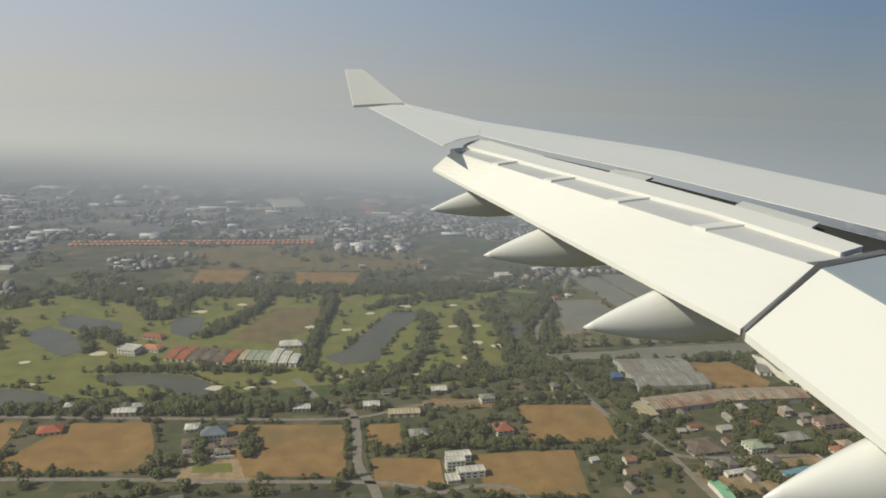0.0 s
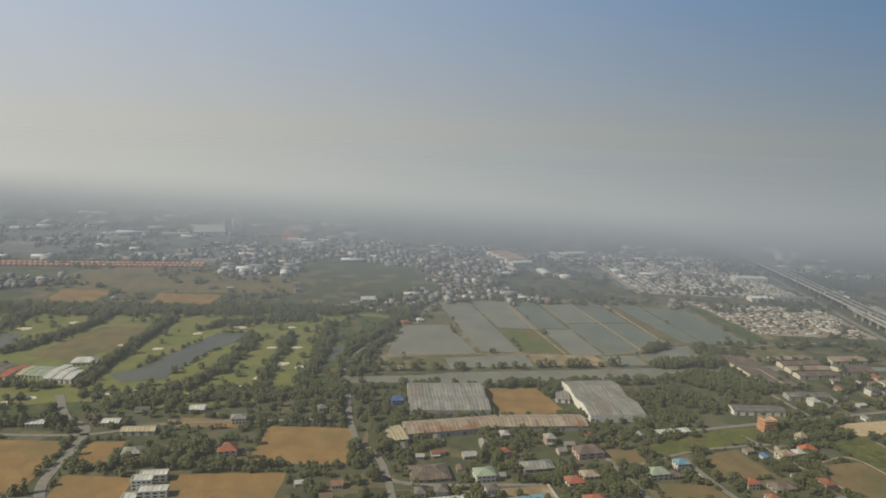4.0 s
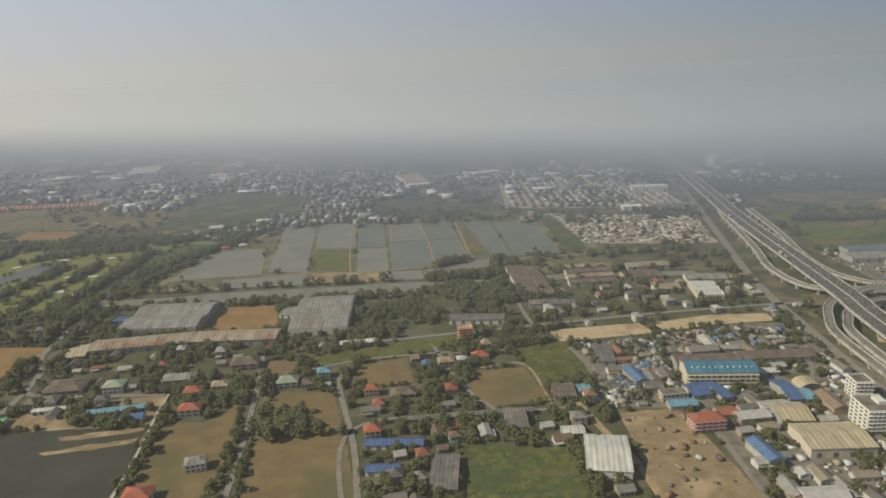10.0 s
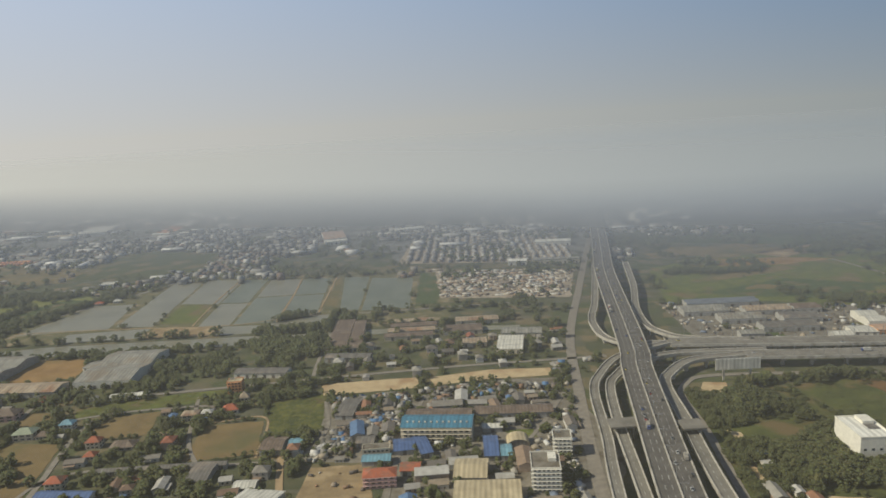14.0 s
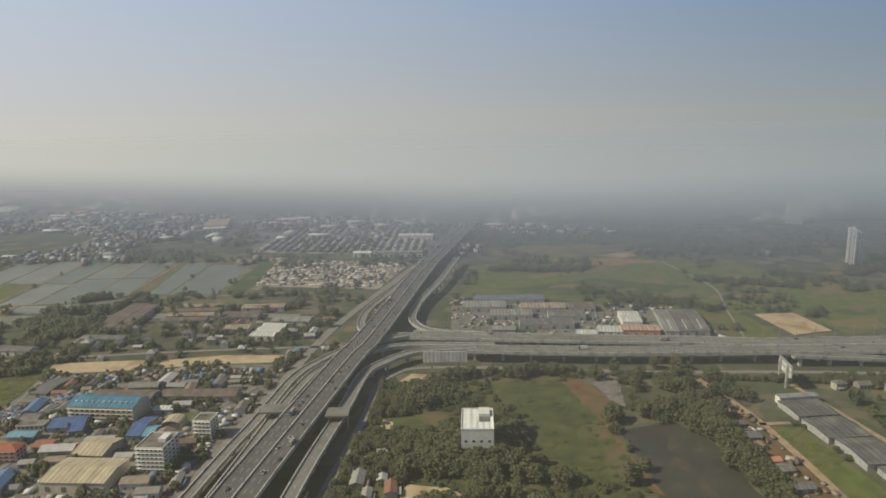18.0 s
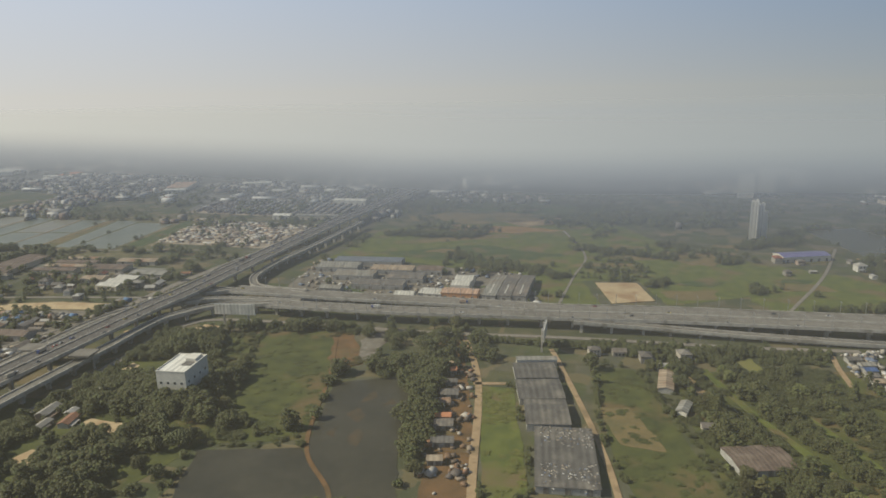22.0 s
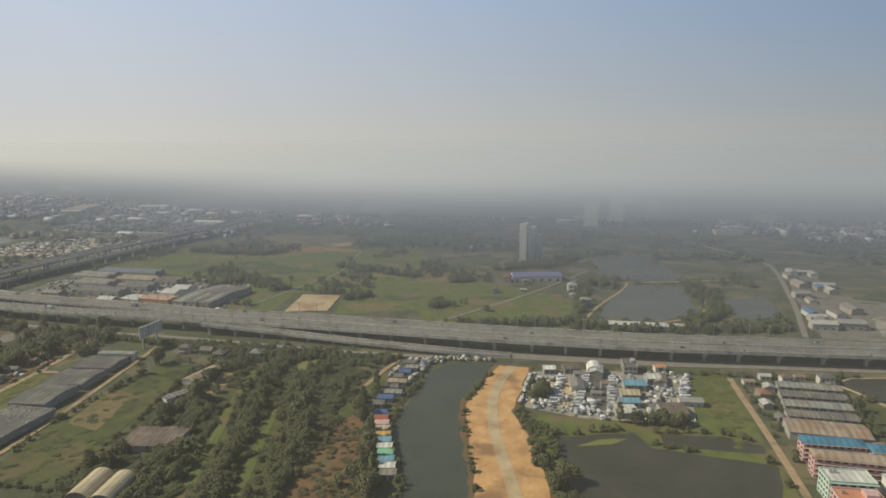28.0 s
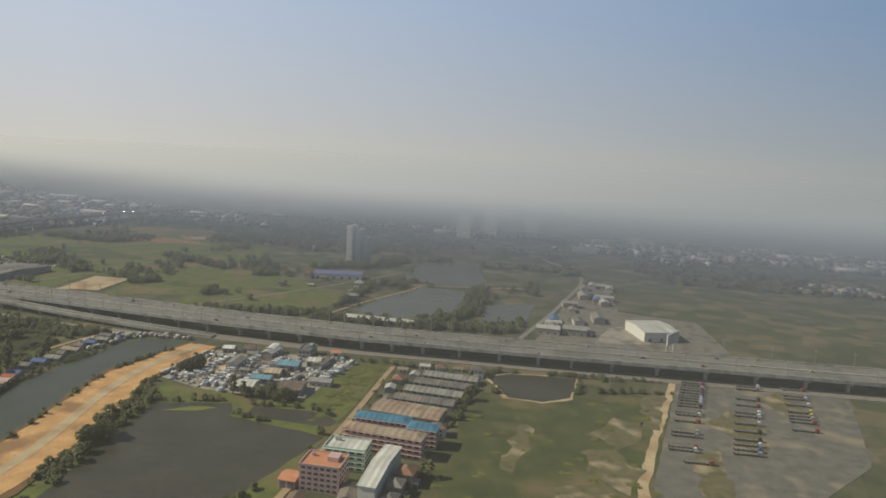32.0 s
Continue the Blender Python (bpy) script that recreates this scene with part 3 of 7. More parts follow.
def smooth(pts, n=8):
    """Points on a curve through the given ones."""
    p = [Vector(q) for q in pts]
    p = [p[0] * 2 - p[1]] + p + [p[-1] * 2 - p[-2]]
    out = []
    for k in range(1, len(p) - 2):
        for i in range(n):
            t = i / n
            out.append(0.5 * (2 * p[k] + (p[k + 1] - p[k - 1]) * t + (2 * p[k - 1] - 5 * p[k] + 4 * p[k + 1] - p[k + 2]) * t * t
                              + (3 * p[k] - p[k - 1] - 3 * p[k + 1] + p[k + 2]) * t ** 3))
    out.append(p[-2])
    return out


def sides(path):
    out = []
    for k in range(len(path)):
        d = path[min(k + 1, len(path) - 1)] - path[max(k - 1, 0)]
        out.append(Vector((-d.y, d.x, 0)).normalized())
    return out


def ribbon(path, a, b, top, bottom):
    """A band along a path from offset a to b, from height bottom to top over the path."""
    side = sides(path)
    v = []
    for p, s in zip(path, side):
        for o, h in ((a, top), (b, top), (b, bottom), (a, bottom)):
            v.append((p.x + s.x * o, p.y + s.y * o, p.z + h))
    f = []
    for k in range(len(path) - 1):
        o = 4 * k
        f += [(o + i, o + 4 + i, o + 4 + (i + 1) % 4, o + (i + 1) % 4) for i in range(4)]
    f += [(0, 1, 2, 3), tuple(4 * (len(path) - 1) + i for i in (3, 2, 1, 0))]
    return v, [face[::-1] for face in f] if a < b else f


def lane(name, pts, width, mat, z, label, category="road", keep=True):
    path = smooth([(x, y, z) for x, y in pts])
    ob = part(name, ribbon(path, -width / 2, width / 2, 0, -0.35), M[mat])
    if keep:
        side = sides(path)
        claim([(p.x + s.x * (width / 2 + 1), p.y + s.y * (width / 2 + 1)) for p, s in zip(path, side)]
              + [(p.x - s.x * (width / 2 + 1), p.y - s.y * (width / 2 + 1)) for p, s in list(zip(path, side))[::-1]])
    return tagged(ob, label, category, kind="structure")


# ---- ground and painted haze sheet ----
tagged(part("ground", plate([(-4297, -900), (5297, -900), (5297, 4947), (-4297, 4947)], 0, 2.0), M["plain"]),
       "flat hazy river plain of scrub, plots and bare soil", "ground", kind="structure")
# one level sheet stands in for haze; opacity and colour follow distance
tagged(part("haze_sheet", ([(-11400, 60, 33), (12600, 60, 33), (12600, 12000, 33), (-11400, 12000, 33)], [(0, 1, 2, 3)]), M["smog"]),
       "flat sheet over the plain with smog haze painted in", "smog", kind="structure")

# ---- plots of land and water ----
DRY = "dry tan stubble field edged with trees"
patch("golf_course", [(-420, 372), (-135, 362), (20, 362), (150, 380), (165, 450), (205, 540), (160, 575), (-30, 585), (-420, 600)], "fairway", 0.06, "mown green golf course among tree belts", "golf course", keep=False)
for pts in ([(-420, 372), (-200, 368), (-60, 362), (20, 362), (60, 374), (150, 380), (150, 388), (60, 384), (10, 378), (-60, 372), (-420, 384)], [(-420, 520), (-240, 520), (-235, 575), (-90, 580), (60, 560), (170, 560), (190, 580), (-420, 600)],
            [(126, 388), (150, 385), (165, 450), (205, 540), (160, 556), (140, 520), (128, 440)]):
    tagged(patch("rough", pts, "rough_grass", 0.10, "rough grass and shrubs round the fairways", "rough", 2.5, keep=False), group="golf roughs")
patch("dry_fairway", [(-62, 456), (-36, 521), (4, 527), (-2, 480), (-27, 446)], "olive_field", 0.15, "parched olive grass between tree rows", "field", 2.0)
for pts in ([(4, 420), (18, 432), (55, 505), (79, 507), (72, 482), (56, 463), (38, 410), (14, 407)], [(-109, 498), (-101, 512), (-85, 504), (-82, 476), (-90, 466), (-102, 474)],
            [(-190, 512), (-181, 520), (-142, 500), (-137, 481), (-162, 483), (-182, 496)], [(-200, 486), (-190, 497), (-155, 465), (-149, 448), (-161, 436), (-192, 468)],
            [(-129, 402), (-119, 409), (-77, 399), (-55, 379), (-55, 367), (-71, 369), (-93, 386), (-120, 391)], [(-210, 394), (-167, 391), (-142, 377), (-138, 369), (-200, 370)],
            [(138, 440), (150, 445), (156, 478), (144, 470)]):
    tagged(patch("golf_pond", pts, "water", 0.2, "dark still pond on the golf course", "pond", 2.0), group="golf ponds")
bunkers = [(98, 410), (110, 436), (100, 470), (60, 385), (45, 379), (30, 392), (118, 470), (-165, 395), (-140, 440), (-60, 380), (20, 470), (70, 520), (92, 535), (110, 520), (-40, 378),
           (-28, 384), (-5, 478), (40, 505), (125, 428), (-180, 430), (88, 395), (10, 388), (-90, 520), (-60, 535)]
for k, (x, y) in enumerate(bunkers):
    r = 2.2 + 1.6 * noise.random()
    pts = [(x + r * 1.5 * math.cos(a) * (0.8 + 0.4 * noise.random()), y + r * math.sin(a) * (0.8 + 0.4 * noise.random())) for a in [i * math.tau / 9 for i in range(9)]]
    tagged(part("bunker", plate(ccw(pts), 0.28), M["bunker"]), "pale sand bunker beside a fairway", "bunker", "bunkers", "structure")
for pts in ([(-146, 311), (-125, 345), (-87, 341), (-79, 316), (-78, 294), (-140, 300)], [(-47, 334), (13, 327), (12, 278), (-40, 285)], [(112, 339), (159, 333), (153, 294), (106, 298)], [(74, 290), (126, 288), (119, 250), (73, 256)],
            [(24, 326), (42, 325), (41, 301), (24, 300)], [(24, 293), (57, 288), (56, 265), (25, 268)], [(63, 352), (100, 349), (98, 338), (62, 341)], [(-230, 352), (-150, 350), (-150, 306), (-230, 310)],
            [(-20, 590), (30, 586), (40, 625), (-20, 630)], [(-110, 600), (-70, 597), (-60, 640), (-110, 645)]):
    tagged(patch("dry_field", pts, "dry_field", 0.12, DRY, "field"), group="dry fields")
patch("orange_meadow", [(-140, 640), (120, 630), (140, 730), (-120, 745)], "olive_field", 0.08, "flat olive wasteland beside a housing row", "field", 2, keep=False)
patch("village_pond", [(-130, 262), (-64, 275), (-38, 266), (-14, 270), (6, 269), (16, 248), (8, 215), (-130, 215)], "water_dark", 0.14, "dark village pond with overgrown banks", "pond", 1.5)
patch("garden", [(-58, 290), (-58, 297), (-41, 296), (-39, 288)], "fairway", 0.2, "clipped green garden before a mansion", "lawn", 0.5)
patch("forecourt", [(-64, 286), (-62, 302), (-38, 299), (-34, 284), (-20, 279), (-60, 281)], "track", 0.14, "pale sandy forecourt of a mansion", "yard", 0.6)
patch("shed_yard", [(172, 262), (248, 268), (250, 240), (178, 240)], "dirt", 0.09, "trodden tan yard round sheds", "yard", 1.5, keep=False)
for pts in ([(178, 238), (215, 240), (248, 238), (252, 213), (255, 150), (178, 150)],):
    patch("mud_pond", pts, "water_dark", 0.12, "dark shallow muddy pond with sandbars", "pond")
for pts in ([(210, 222), (230, 226), (249, 230), (249, 226), (214, 219)], [(213, 233), (247, 239), (249, 235), (215, 230)], [(200, 178), (240, 172), (244, 165), (205, 168)]):
    tagged(patch("sandbar", pts, "dirt", 0.2, "low pale bar of dried mud", "bank", 1.5, keep=False), group="sandbars")
lane("pond_wall", [(248, 267), (250, 244), (254, 210), (258, 150)], 1.2, "concrete", 1.0, "pale concrete wall beside a pond", "wall")
for pts in ([(256, 240), (274, 240), (284, 258), (291, 217), (290, 160), (262, 160)], [(299, 265), (328, 262), (345, 186), (348, 150), (305, 150), (300, 225)], [(336, 290), (362, 296), (366, 268), (334, 264)],
            [(288, 300), (306, 300), (306, 280), (288, 282)]):
    tagged(patch("olive_field", pts, "brown_field", 0.12, "worn olive-brown field with scattered trees", "field"), group="olive fields")
patch("green_strip", [(311, 303), (366, 319), (388, 321), (388, 307), (318, 291)], "meadow", 0.12, "bright green strip of grass along a ditch", "field")
patch("brown_plot", [(392, 275), (421, 278), (427, 243), (395, 239)], "brown_field", 0.14, "square brown plot with a bare earth rim", "field")
patch("green_plot", [(418, 298), (447, 309), (452, 266), (430, 254), (424, 280)], "wild_grass", 0.12, "rough green grass plot beside shacks", "field")
patch("lawn", [(385, 213), (428, 205), (430, 150), (386, 150)], "rough_grass", 0.12, "dark green fenced lawn", "field")
patch("dirt_lot", [(455, 229), (481, 230), (488, 172), (488, 148), (452, 148)], "dirt", 0.12, "bare building site of tan earth", "lot")
patch("yard_brown", [(241, 345), (228, 387), (276, 385), (285, 344)], "dry_field", 0.14, "bare brown yard between two warehouses", "yard")
patch("warehouse_yard", [(165, 300), (345, 312), (340, 396), (165, 395)], "scrub", 0.08, "weedy ground round old warehouses", "yard", keep=False)
patch("sand_strip", [(441, 322), (494, 326), (498, 311), (445, 306)], "sand", 0.14, "strip of pale levelled sand", "lot")
patch("pale_strip", [(501, 325), (536, 332), (570, 331), (571, 320), (533, 318), (505, 313)], "sand", 0.14, "second strip of pale levelled earth", "lot")
patch("gravel_strip", [(536, 317), (572, 316), (570, 307), (536, 310)], "yard", 0.14, "grey gravel strip beside a road", "lot")
patch("canal", [(150, 400), (206, 398), (222, 394), (372, 398), (392, 402), (480, 410), (560, 404), (560, 413), (480, 420), (392, 416), (372, 418), (222, 415), (206, 411), (150, 411)], "water_green", 0.12, "straight murky green canal", "canal", 0.6)
POND = "shallow grey-green fish pond between earth banks"
patch("pond_banks", [(176, 422), (512, 424), (510, 606), (250, 614), (186, 530)], "pond_bank", 0.07, "weedy earth banks between fish ponds", "bank", 2, keep=False)
for pts, mat in (([(254, 458), (240, 600), (270, 596), (284, 454)], "water_green"), ([(281, 518), (272, 606), (308, 600), (315, 512)], "water_green"), ([(322, 448), (317, 512), (341, 510), (346, 448)], "water_green"), ([(316, 515), (311, 600), (334, 597), (340, 513)], "water_teal"),
                 ([(348.5, 448), (343, 526), (374, 528), (380, 450)], "water_teal"), ([(343, 529), (338, 594), (368, 590), (374, 531)], "water_green"), ([(382, 456), (376, 527), (402, 528), (408, 470)], "water_teal"), ([(376, 530), (370, 590), (397, 589), (402, 531)], "water_teal"),
                 ([(425, 474), (410, 588), (434, 586), (440, 472)], "water_teal"), ([(442.5, 470), (437, 580), (476, 572), (480, 470)], "water_teal"), ([(182, 448), (250, 454), (244, 490), (236, 526), (200, 526)], "water_green"), ([(225, 424), (286, 426), (285, 450), (225, 444)], "water_green"),
                 ([(344, 424), (372, 425), (370, 444), (342, 445)], "water_green"), ([(375, 426), (420, 428), (424, 466), (386, 452), (375, 446)], "water_green")):
    tagged(patch("fish_pond", pts, mat, 0.12, POND, "pond", 0.5), group="fish ponds")
patch("mud_plot", [(411, 474), (404, 588), (408, 588), (422, 474)], "olive_field", 0.12, "narrow plot of brown mud between ponds", "field", 0.8)
for pts in ([(317, 450), (310, 520), (306, 604)], [(381, 450), (375, 530), (368, 592)], [(409, 468), (402, 590)], [(180, 452), (254, 452), (345, 447), (408, 468)]):
    lane("pond_dyke", pts, 1.3, "track", 0.3, "narrow tan dyke between fish ponds", "bank")
patch("dry_pond", [(288, 426), (340, 425), (338, 447), (289, 450)], "dirt", 0.12, "drained fish pond of pale dry mud", "pond")
patch("pond_green", [(287, 461), (282, 515), (311, 509), (318, 456)], "meadow", 0.12, "green weedy plot between fish ponds", "field")
patch("rice_plot", [(482, 592), (496, 590), (503, 500), (500, 480), (484, 474)], "rough_grass", 0.13, "dark green fallow plot", "field")
for pts in ([(-1100, 800), (-300, 800), (20, 800), (130, 880), (300, 860), (345, 760), (440, 700), (458, 640), (640, 620), (700, 780), (760, 1100), (800, 1900), (-1600, 1900)], [(-900, 620), (-280, 640), (-280, 800), (-1000, 800)], [(735, 800), (960, 900), (1300, 720), (1900, 900), (2300, 1700), (820, 1700), (770, 1100)]):
    tagged(patch("built_up_land", pts, "town", 0.06, "hazy built-up land of yards, lanes and gardens", "town", 6, keep=False), group="town land")
patch("wide_green", [(110, 640), (245, 640), (236, 752), (150, 786), (100, 780)], "weeds", 0.1, "broad hazy green meadow", "field", 3)
# eastern half
patch("east_green", [(631, 287), (722, 293), (738, 215), (742, 185), (705, 178), (690, 140), (620, 140), (625, 210)], "wild_grass", 0.08, "overgrown green land with shrubs and pools", "scrub", keep=False)
patch("pond_a", [(757, 150), (743, 182), (738, 234), (764, 242), (774, 219), (776, 182), (782, 150)], "water_dark", 0.12, "brown still pond with weedy banks", "pond", 1.2)
patch("pond_b", [(712, 140), (705, 174), (742, 179), (760, 150)], "water_dark", 0.13, "brown shallow pond with weed", "pond", 1.2)
for pts in ([(650, 183), (652, 193), (666, 190), (674, 184), (672, 178)], [(628, 202), (631, 216), (637, 214), (634, 200)], [(642, 160), (646, 168), (655, 166), (652, 158)], [(634, 236), (637, 246), (642, 244), (640, 234)], [(640, 290), (646, 300), (656, 298), (652, 280)], [(606, 285), (610, 292), (616, 282)]):
    tagged(patch("bare_patch", pts, "sand", 0.14, "patch of bare sandy earth among trees", "lot", 1.5), group="bare patches")
patch("open_meadow", [(684, 288), (718, 300), (733, 242), (739, 196), (722, 188), (709, 202), (696, 232)], "wild_grass", 0.125, "open green meadow beside a pond", "field", 3)
patch("grass_lane", [(661, 195), (703, 195), (708, 183), (674, 186)], "wild_grass", 0.13, "open grass between trees", "field", 1.5)
for pts in ([(751, 206), (755, 212), (759, 205), (756, 199)], [(754, 216), (757, 228), (760, 220)], [(756, 184), (758, 196), (762, 190), (761, 182)], [(748, 190), (751, 196), (752, 188)], [(764, 214), (766, 222), (769, 216)]):
    tagged(patch("pond_weed", pts, "pond_weed", 0.14, "reddish weed floating on a pond", "weed", 2.2, keep=False), group="pond weeds")
patch("pale_plot", [(884, 253), (891, 254), (896, 222), (890, 221)], "dirt", 0.14, "small pale earth plot", "lot", 1.0)
patch("bright_reeds", [(913, 272), (923, 276), (924, 262), (916, 259)], "fairway", 0.2, "patch of bright yellow-green reeds", "field", 1.2)
patch("rust_plot", [(848, 219), (861, 221), (870, 188), (854, 192)], "olive_field", 0.14, "rusty dry patch in a meadow", "field", 2.0, keep=False)
patch("bare_earth", [(737, 284), (745, 300), (751, 290), (746, 256), (741, 262)], "yard", 0.12, "patch of bare pale earth in scrub", "lot", 1.5)
patch("green_row", [(801, 236), (815, 234), (822, 160), (808, 150)], "meadow", 0.12, "long bright green grass strip beside sheds", "field")
patch("east_meadow", [(850, 262), (868, 258), (880, 180), (884, 150), (856, 150), (850, 190)], "wild_grass", 0.1, "lush green meadow with palm rows", "field")
for pts in ([(928, 150), (917, 188), (906, 224), (898, 262)], [(945, 150), (935, 186), (925, 222)]):
    lane("grass_strip", pts, 3.4, "meadow", 0.16, "green grass strip between tree belts", "field")
patch("shack_ground", [(776, 290), (785, 296), (795, 244), (803, 188), (806, 150), (788, 150), (786, 197), (781, 251)], "rust_ground", 0.09, "trodden brown ground among tin shacks", "yard", 1.5, keep=False)
patch("rusty_marsh", [(712, 290), (728, 297), (747, 256), (731, 247)], "rust_ground", 0.11, "rusty brown reeds in a marsh", "field", 1.5, keep=False)
patch("orchard_ground", [(884, 258), (962, 265), (960, 220), (978, 175), (984, 150), (884, 150), (882, 200)], "wild_grass", 0.09, "dark overgrown orchard land", "scrub", keep=False)
patch("rust_scrub", [(952, 186), (952, 198), (961, 226), (981, 173), (985, 150), (955, 150)], "rust_ground", 0.14, "rusty brown bushes and dry reeds", "scrub", 2, keep=False)
patch("river_canal", [(992, 140), (992, 170), (976, 212), (978, 268), (985, 283), (1005, 285), (998, 235), (1013, 169), (1018, 140)], "water_canal", 0.12, "broad murky green canal", "canal", 0.8)
patch("bank_edge", [(1016, 140), (1012, 169), (997.5, 235), (1006, 284), (1024, 283), (1021.5, 233), (1031, 209), (1040, 172), (1043, 140)], "rust_ground", 0.4, "rusty eroded edge of an earth bank", "bank", 1.6, keep=False)
patch("dirt_bank", [(1018, 140), (1014, 169), (1000, 235), (1008, 282), (1022, 281), (1019, 232), (1028, 209), (1037, 172), (1040, 140)], "orange_earth", 0.5, "raised bank of bare orange earth", "bank", 1.0)
patch("lagoon_bank", [(1024, 214), (1030, 232), (1046, 231), (1087, 232), (1092, 284), (1108, 284), (1108, 228), (1110, 140), (1042, 140), (1038, 175)], "meadow", 0.09, "grassy bank round a lagoon", "bank", 1.0, keep=False)
patch("lagoon", [(1036, 213), (1064, 222), (1069, 210), (1097, 207), (1108, 204), (1100, 165), (1085, 140), (1050, 140)], "water_dark", 0.12, "dark square lagoon with grassy banks", "pond", 1.0)
patch("lagoon_arm", [(1073, 222), (1095, 224), (1107, 219), (1106, 213), (1073, 212)], "water_dark", 0.13, "narrow dark arm of a lagoon", "pond", 0.8)
patch("caravan_yard", [(1022, 276), (1040, 284), (1092, 284), (1087, 232), (1046, 231), (1022, 238)], "pale_yard", 0.12, "grey yard crowded with vehicles and huts", "yard", 0.6, keep=False)
patch("sandy_yard", [(1024, 271), (1035, 272), (1031, 242), (1023, 241)], "sand", 0.16, "sandy corner of a vehicle yard", "yard", 0.8, keep=False)
patch("sandy_yard", [(1038.5, 272), (1044, 273), (1040, 240), (1036, 240)], "sand", 0.16, "sandy lane of a vehicle yard", "yard", 0.6, keep=False)
patch("asphalt_court", [(1049, 275), (1056, 276), (1055, 240), (1045, 238)], "asphalt", 0.17, "dark asphalt court between parked trucks", "yard", 0.3, keep=False)
patch("weed_plot", [(1150, 263), (1232, 290), (1222, 200), (1215, 140), (1146, 140), (1148, 200)], "weeds", 0.1, "weedy green plot with bare tan patches", "field", 2)
for pts in ([(1171, 238), (1175, 238), (1176, 214), (1172, 198), (1168, 200)], [(1196, 236), (1206, 256), (1216, 254), (1214, 236), (1206, 228)], [(1194, 222), (1206, 226), (1213, 214), (1208, 196), (1196, 204)], [(1186, 192), (1200, 200), (1212, 186), (1208, 150), (1190, 160)], [(1218, 286), (1228, 288), (1222, 250), (1216, 248)]):
    tagged(patch("worn_patch", pts, "worn_earth", 0.115, "bare tan patch worn into weeds", "lot", 3, keep=False), group="worn patches")
patch("pond_rim", [(1151, 285), (1160, 294), (1192, 298), (1190, 270), (1178, 262), (1162, 262)], "sand", 0.12, "sandy rim of a small pond", "bank", 1.2)
patch("yellow_reeds", [(1044, 207), (1051, 214), (1061, 216), (1056, 211)], "fairway", 0.2, "bright yellow-green reeds at a lagoon edge", "weed", 0.6)
patch("corner_pond", [(1152.5, 285), (1161, 293), (1191, 297), (1189, 271.5), (1178, 263), (1164, 263)], "water_dark", 0.18, "small dark pond with a sandy rim", "pond", 0.6)
patch("lot_wall_foot", [(1233, 312), (1236, 312), (1221, 240), (1214, 200), (1212, 140), (1207, 140), (1211, 205)], "sand", 0.11, "sandy strip at the edge of a lot", "lot", 0.8, keep=False)
for pts in ([(1240, 262), (1252, 280), (1262, 262), (1256, 236)], [(1230, 230), (1240, 238), (1240, 205), (1230, 196)], [(1268, 300), (1280, 312), (1284, 286), (1274, 280)]):
    tagged(patch("sand_stain", pts, "worn_earth", 0.13, "sand strewn over a concrete lot", "lot", 3, keep=False), group="sand stains")
patch("vehicle_lot", [(1236, 312), (1290, 328), (1310, 320), (1290, 240), (1262, 205), (1262, 140), (1213, 140), (1216, 205)], "dark_yard", 0.12, "concrete lot with rows of parked trucks", "lot", 0.5)
patch("brown_pad", [(863, 396), (889, 397), (894, 360), (869, 353)], "sand", 0.5, "raised square pad of tan earth", "lot", 0.3)
for pts in ([(690, 560), (880, 640), (935, 484), (950, 372), (900, 352), (892, 402), (855, 402), (862, 350), (830, 345), (815, 410), (740, 440), (670, 450)], [(950, 372), (935, 484), (985, 452), (1040, 410), (1040, 340), (955, 335)]):
    tagged(patch("green_plain", pts, "meadow", 0.08, "wide green marshy plain", "field", 3, keep=False), group="green plains")
for pts in ([(720, 520), (800, 545), (805, 530), (730, 505)], [(880, 470), (930, 480), (930, 462), (884, 455)], [(700, 620), (840, 660), (850, 640), (710, 600)], [(900, 380), (935, 385), (930, 365), (905, 362)]):
    tagged(patch("dry_marsh", pts, "olive_field", 0.12, "dry tan reeds in a marsh", "field", 3, keep=False), group="dry marshes")
for pts, mat, label in (([(714, 622), (740, 651), (792, 633), (850, 612), (763, 585)], "olive_field", "pale olive marsh field"), ([(744, 582), (814, 576), (850, 560), (806, 548), (750, 551)], "dry_field", "tan strip of dry reeds"),
                        ([(796, 598), (862, 624), (880, 610), (816, 575)], "dirt", "bare tan strip across a marsh"), ([(918, 484), (954, 484), (960, 450), (930, 446)], "olive_field", "patch of tan reeds"), ([(974, 402), (1002, 402), (1006, 388), (976, 386)], "olive_field", "patch of tan reeds"),
                        ([(689, 716), (801, 746), (937, 668), (870, 622), (729, 672)], "rough_grass", "dark green marsh field"), ([(700, 470), (780, 500), (850, 470), (800, 440), (740, 452)], "rough_grass", "darker rough grass in a marsh")):
    tagged(patch("marsh_field", pts, mat, 0.125, label, "field", 4, keep=False), group="marsh fields")
for k in range(14):
    x, y = 700 + 24 * k + noise.random() * 14, 372 + (k * 53 % 150)
    w, d = 12 + 14 * noise.random(), 4 + 5 * noise.random()
    if not (840 < x < 910 and y < 412) and free(x, y):
        tagged(patch("dry_marsh", [(x - w, y - d * 0.4), (x - w * 0.3, y + d), (x + w, y + d * 0.5), (x + w * 0.4, y - d)], "olive_field" if k % 3 else "rough_grass", 0.13 + 0.004 * k, "dry tan reeds in a marsh", "field", 4, keep=False), group="dry marshes")
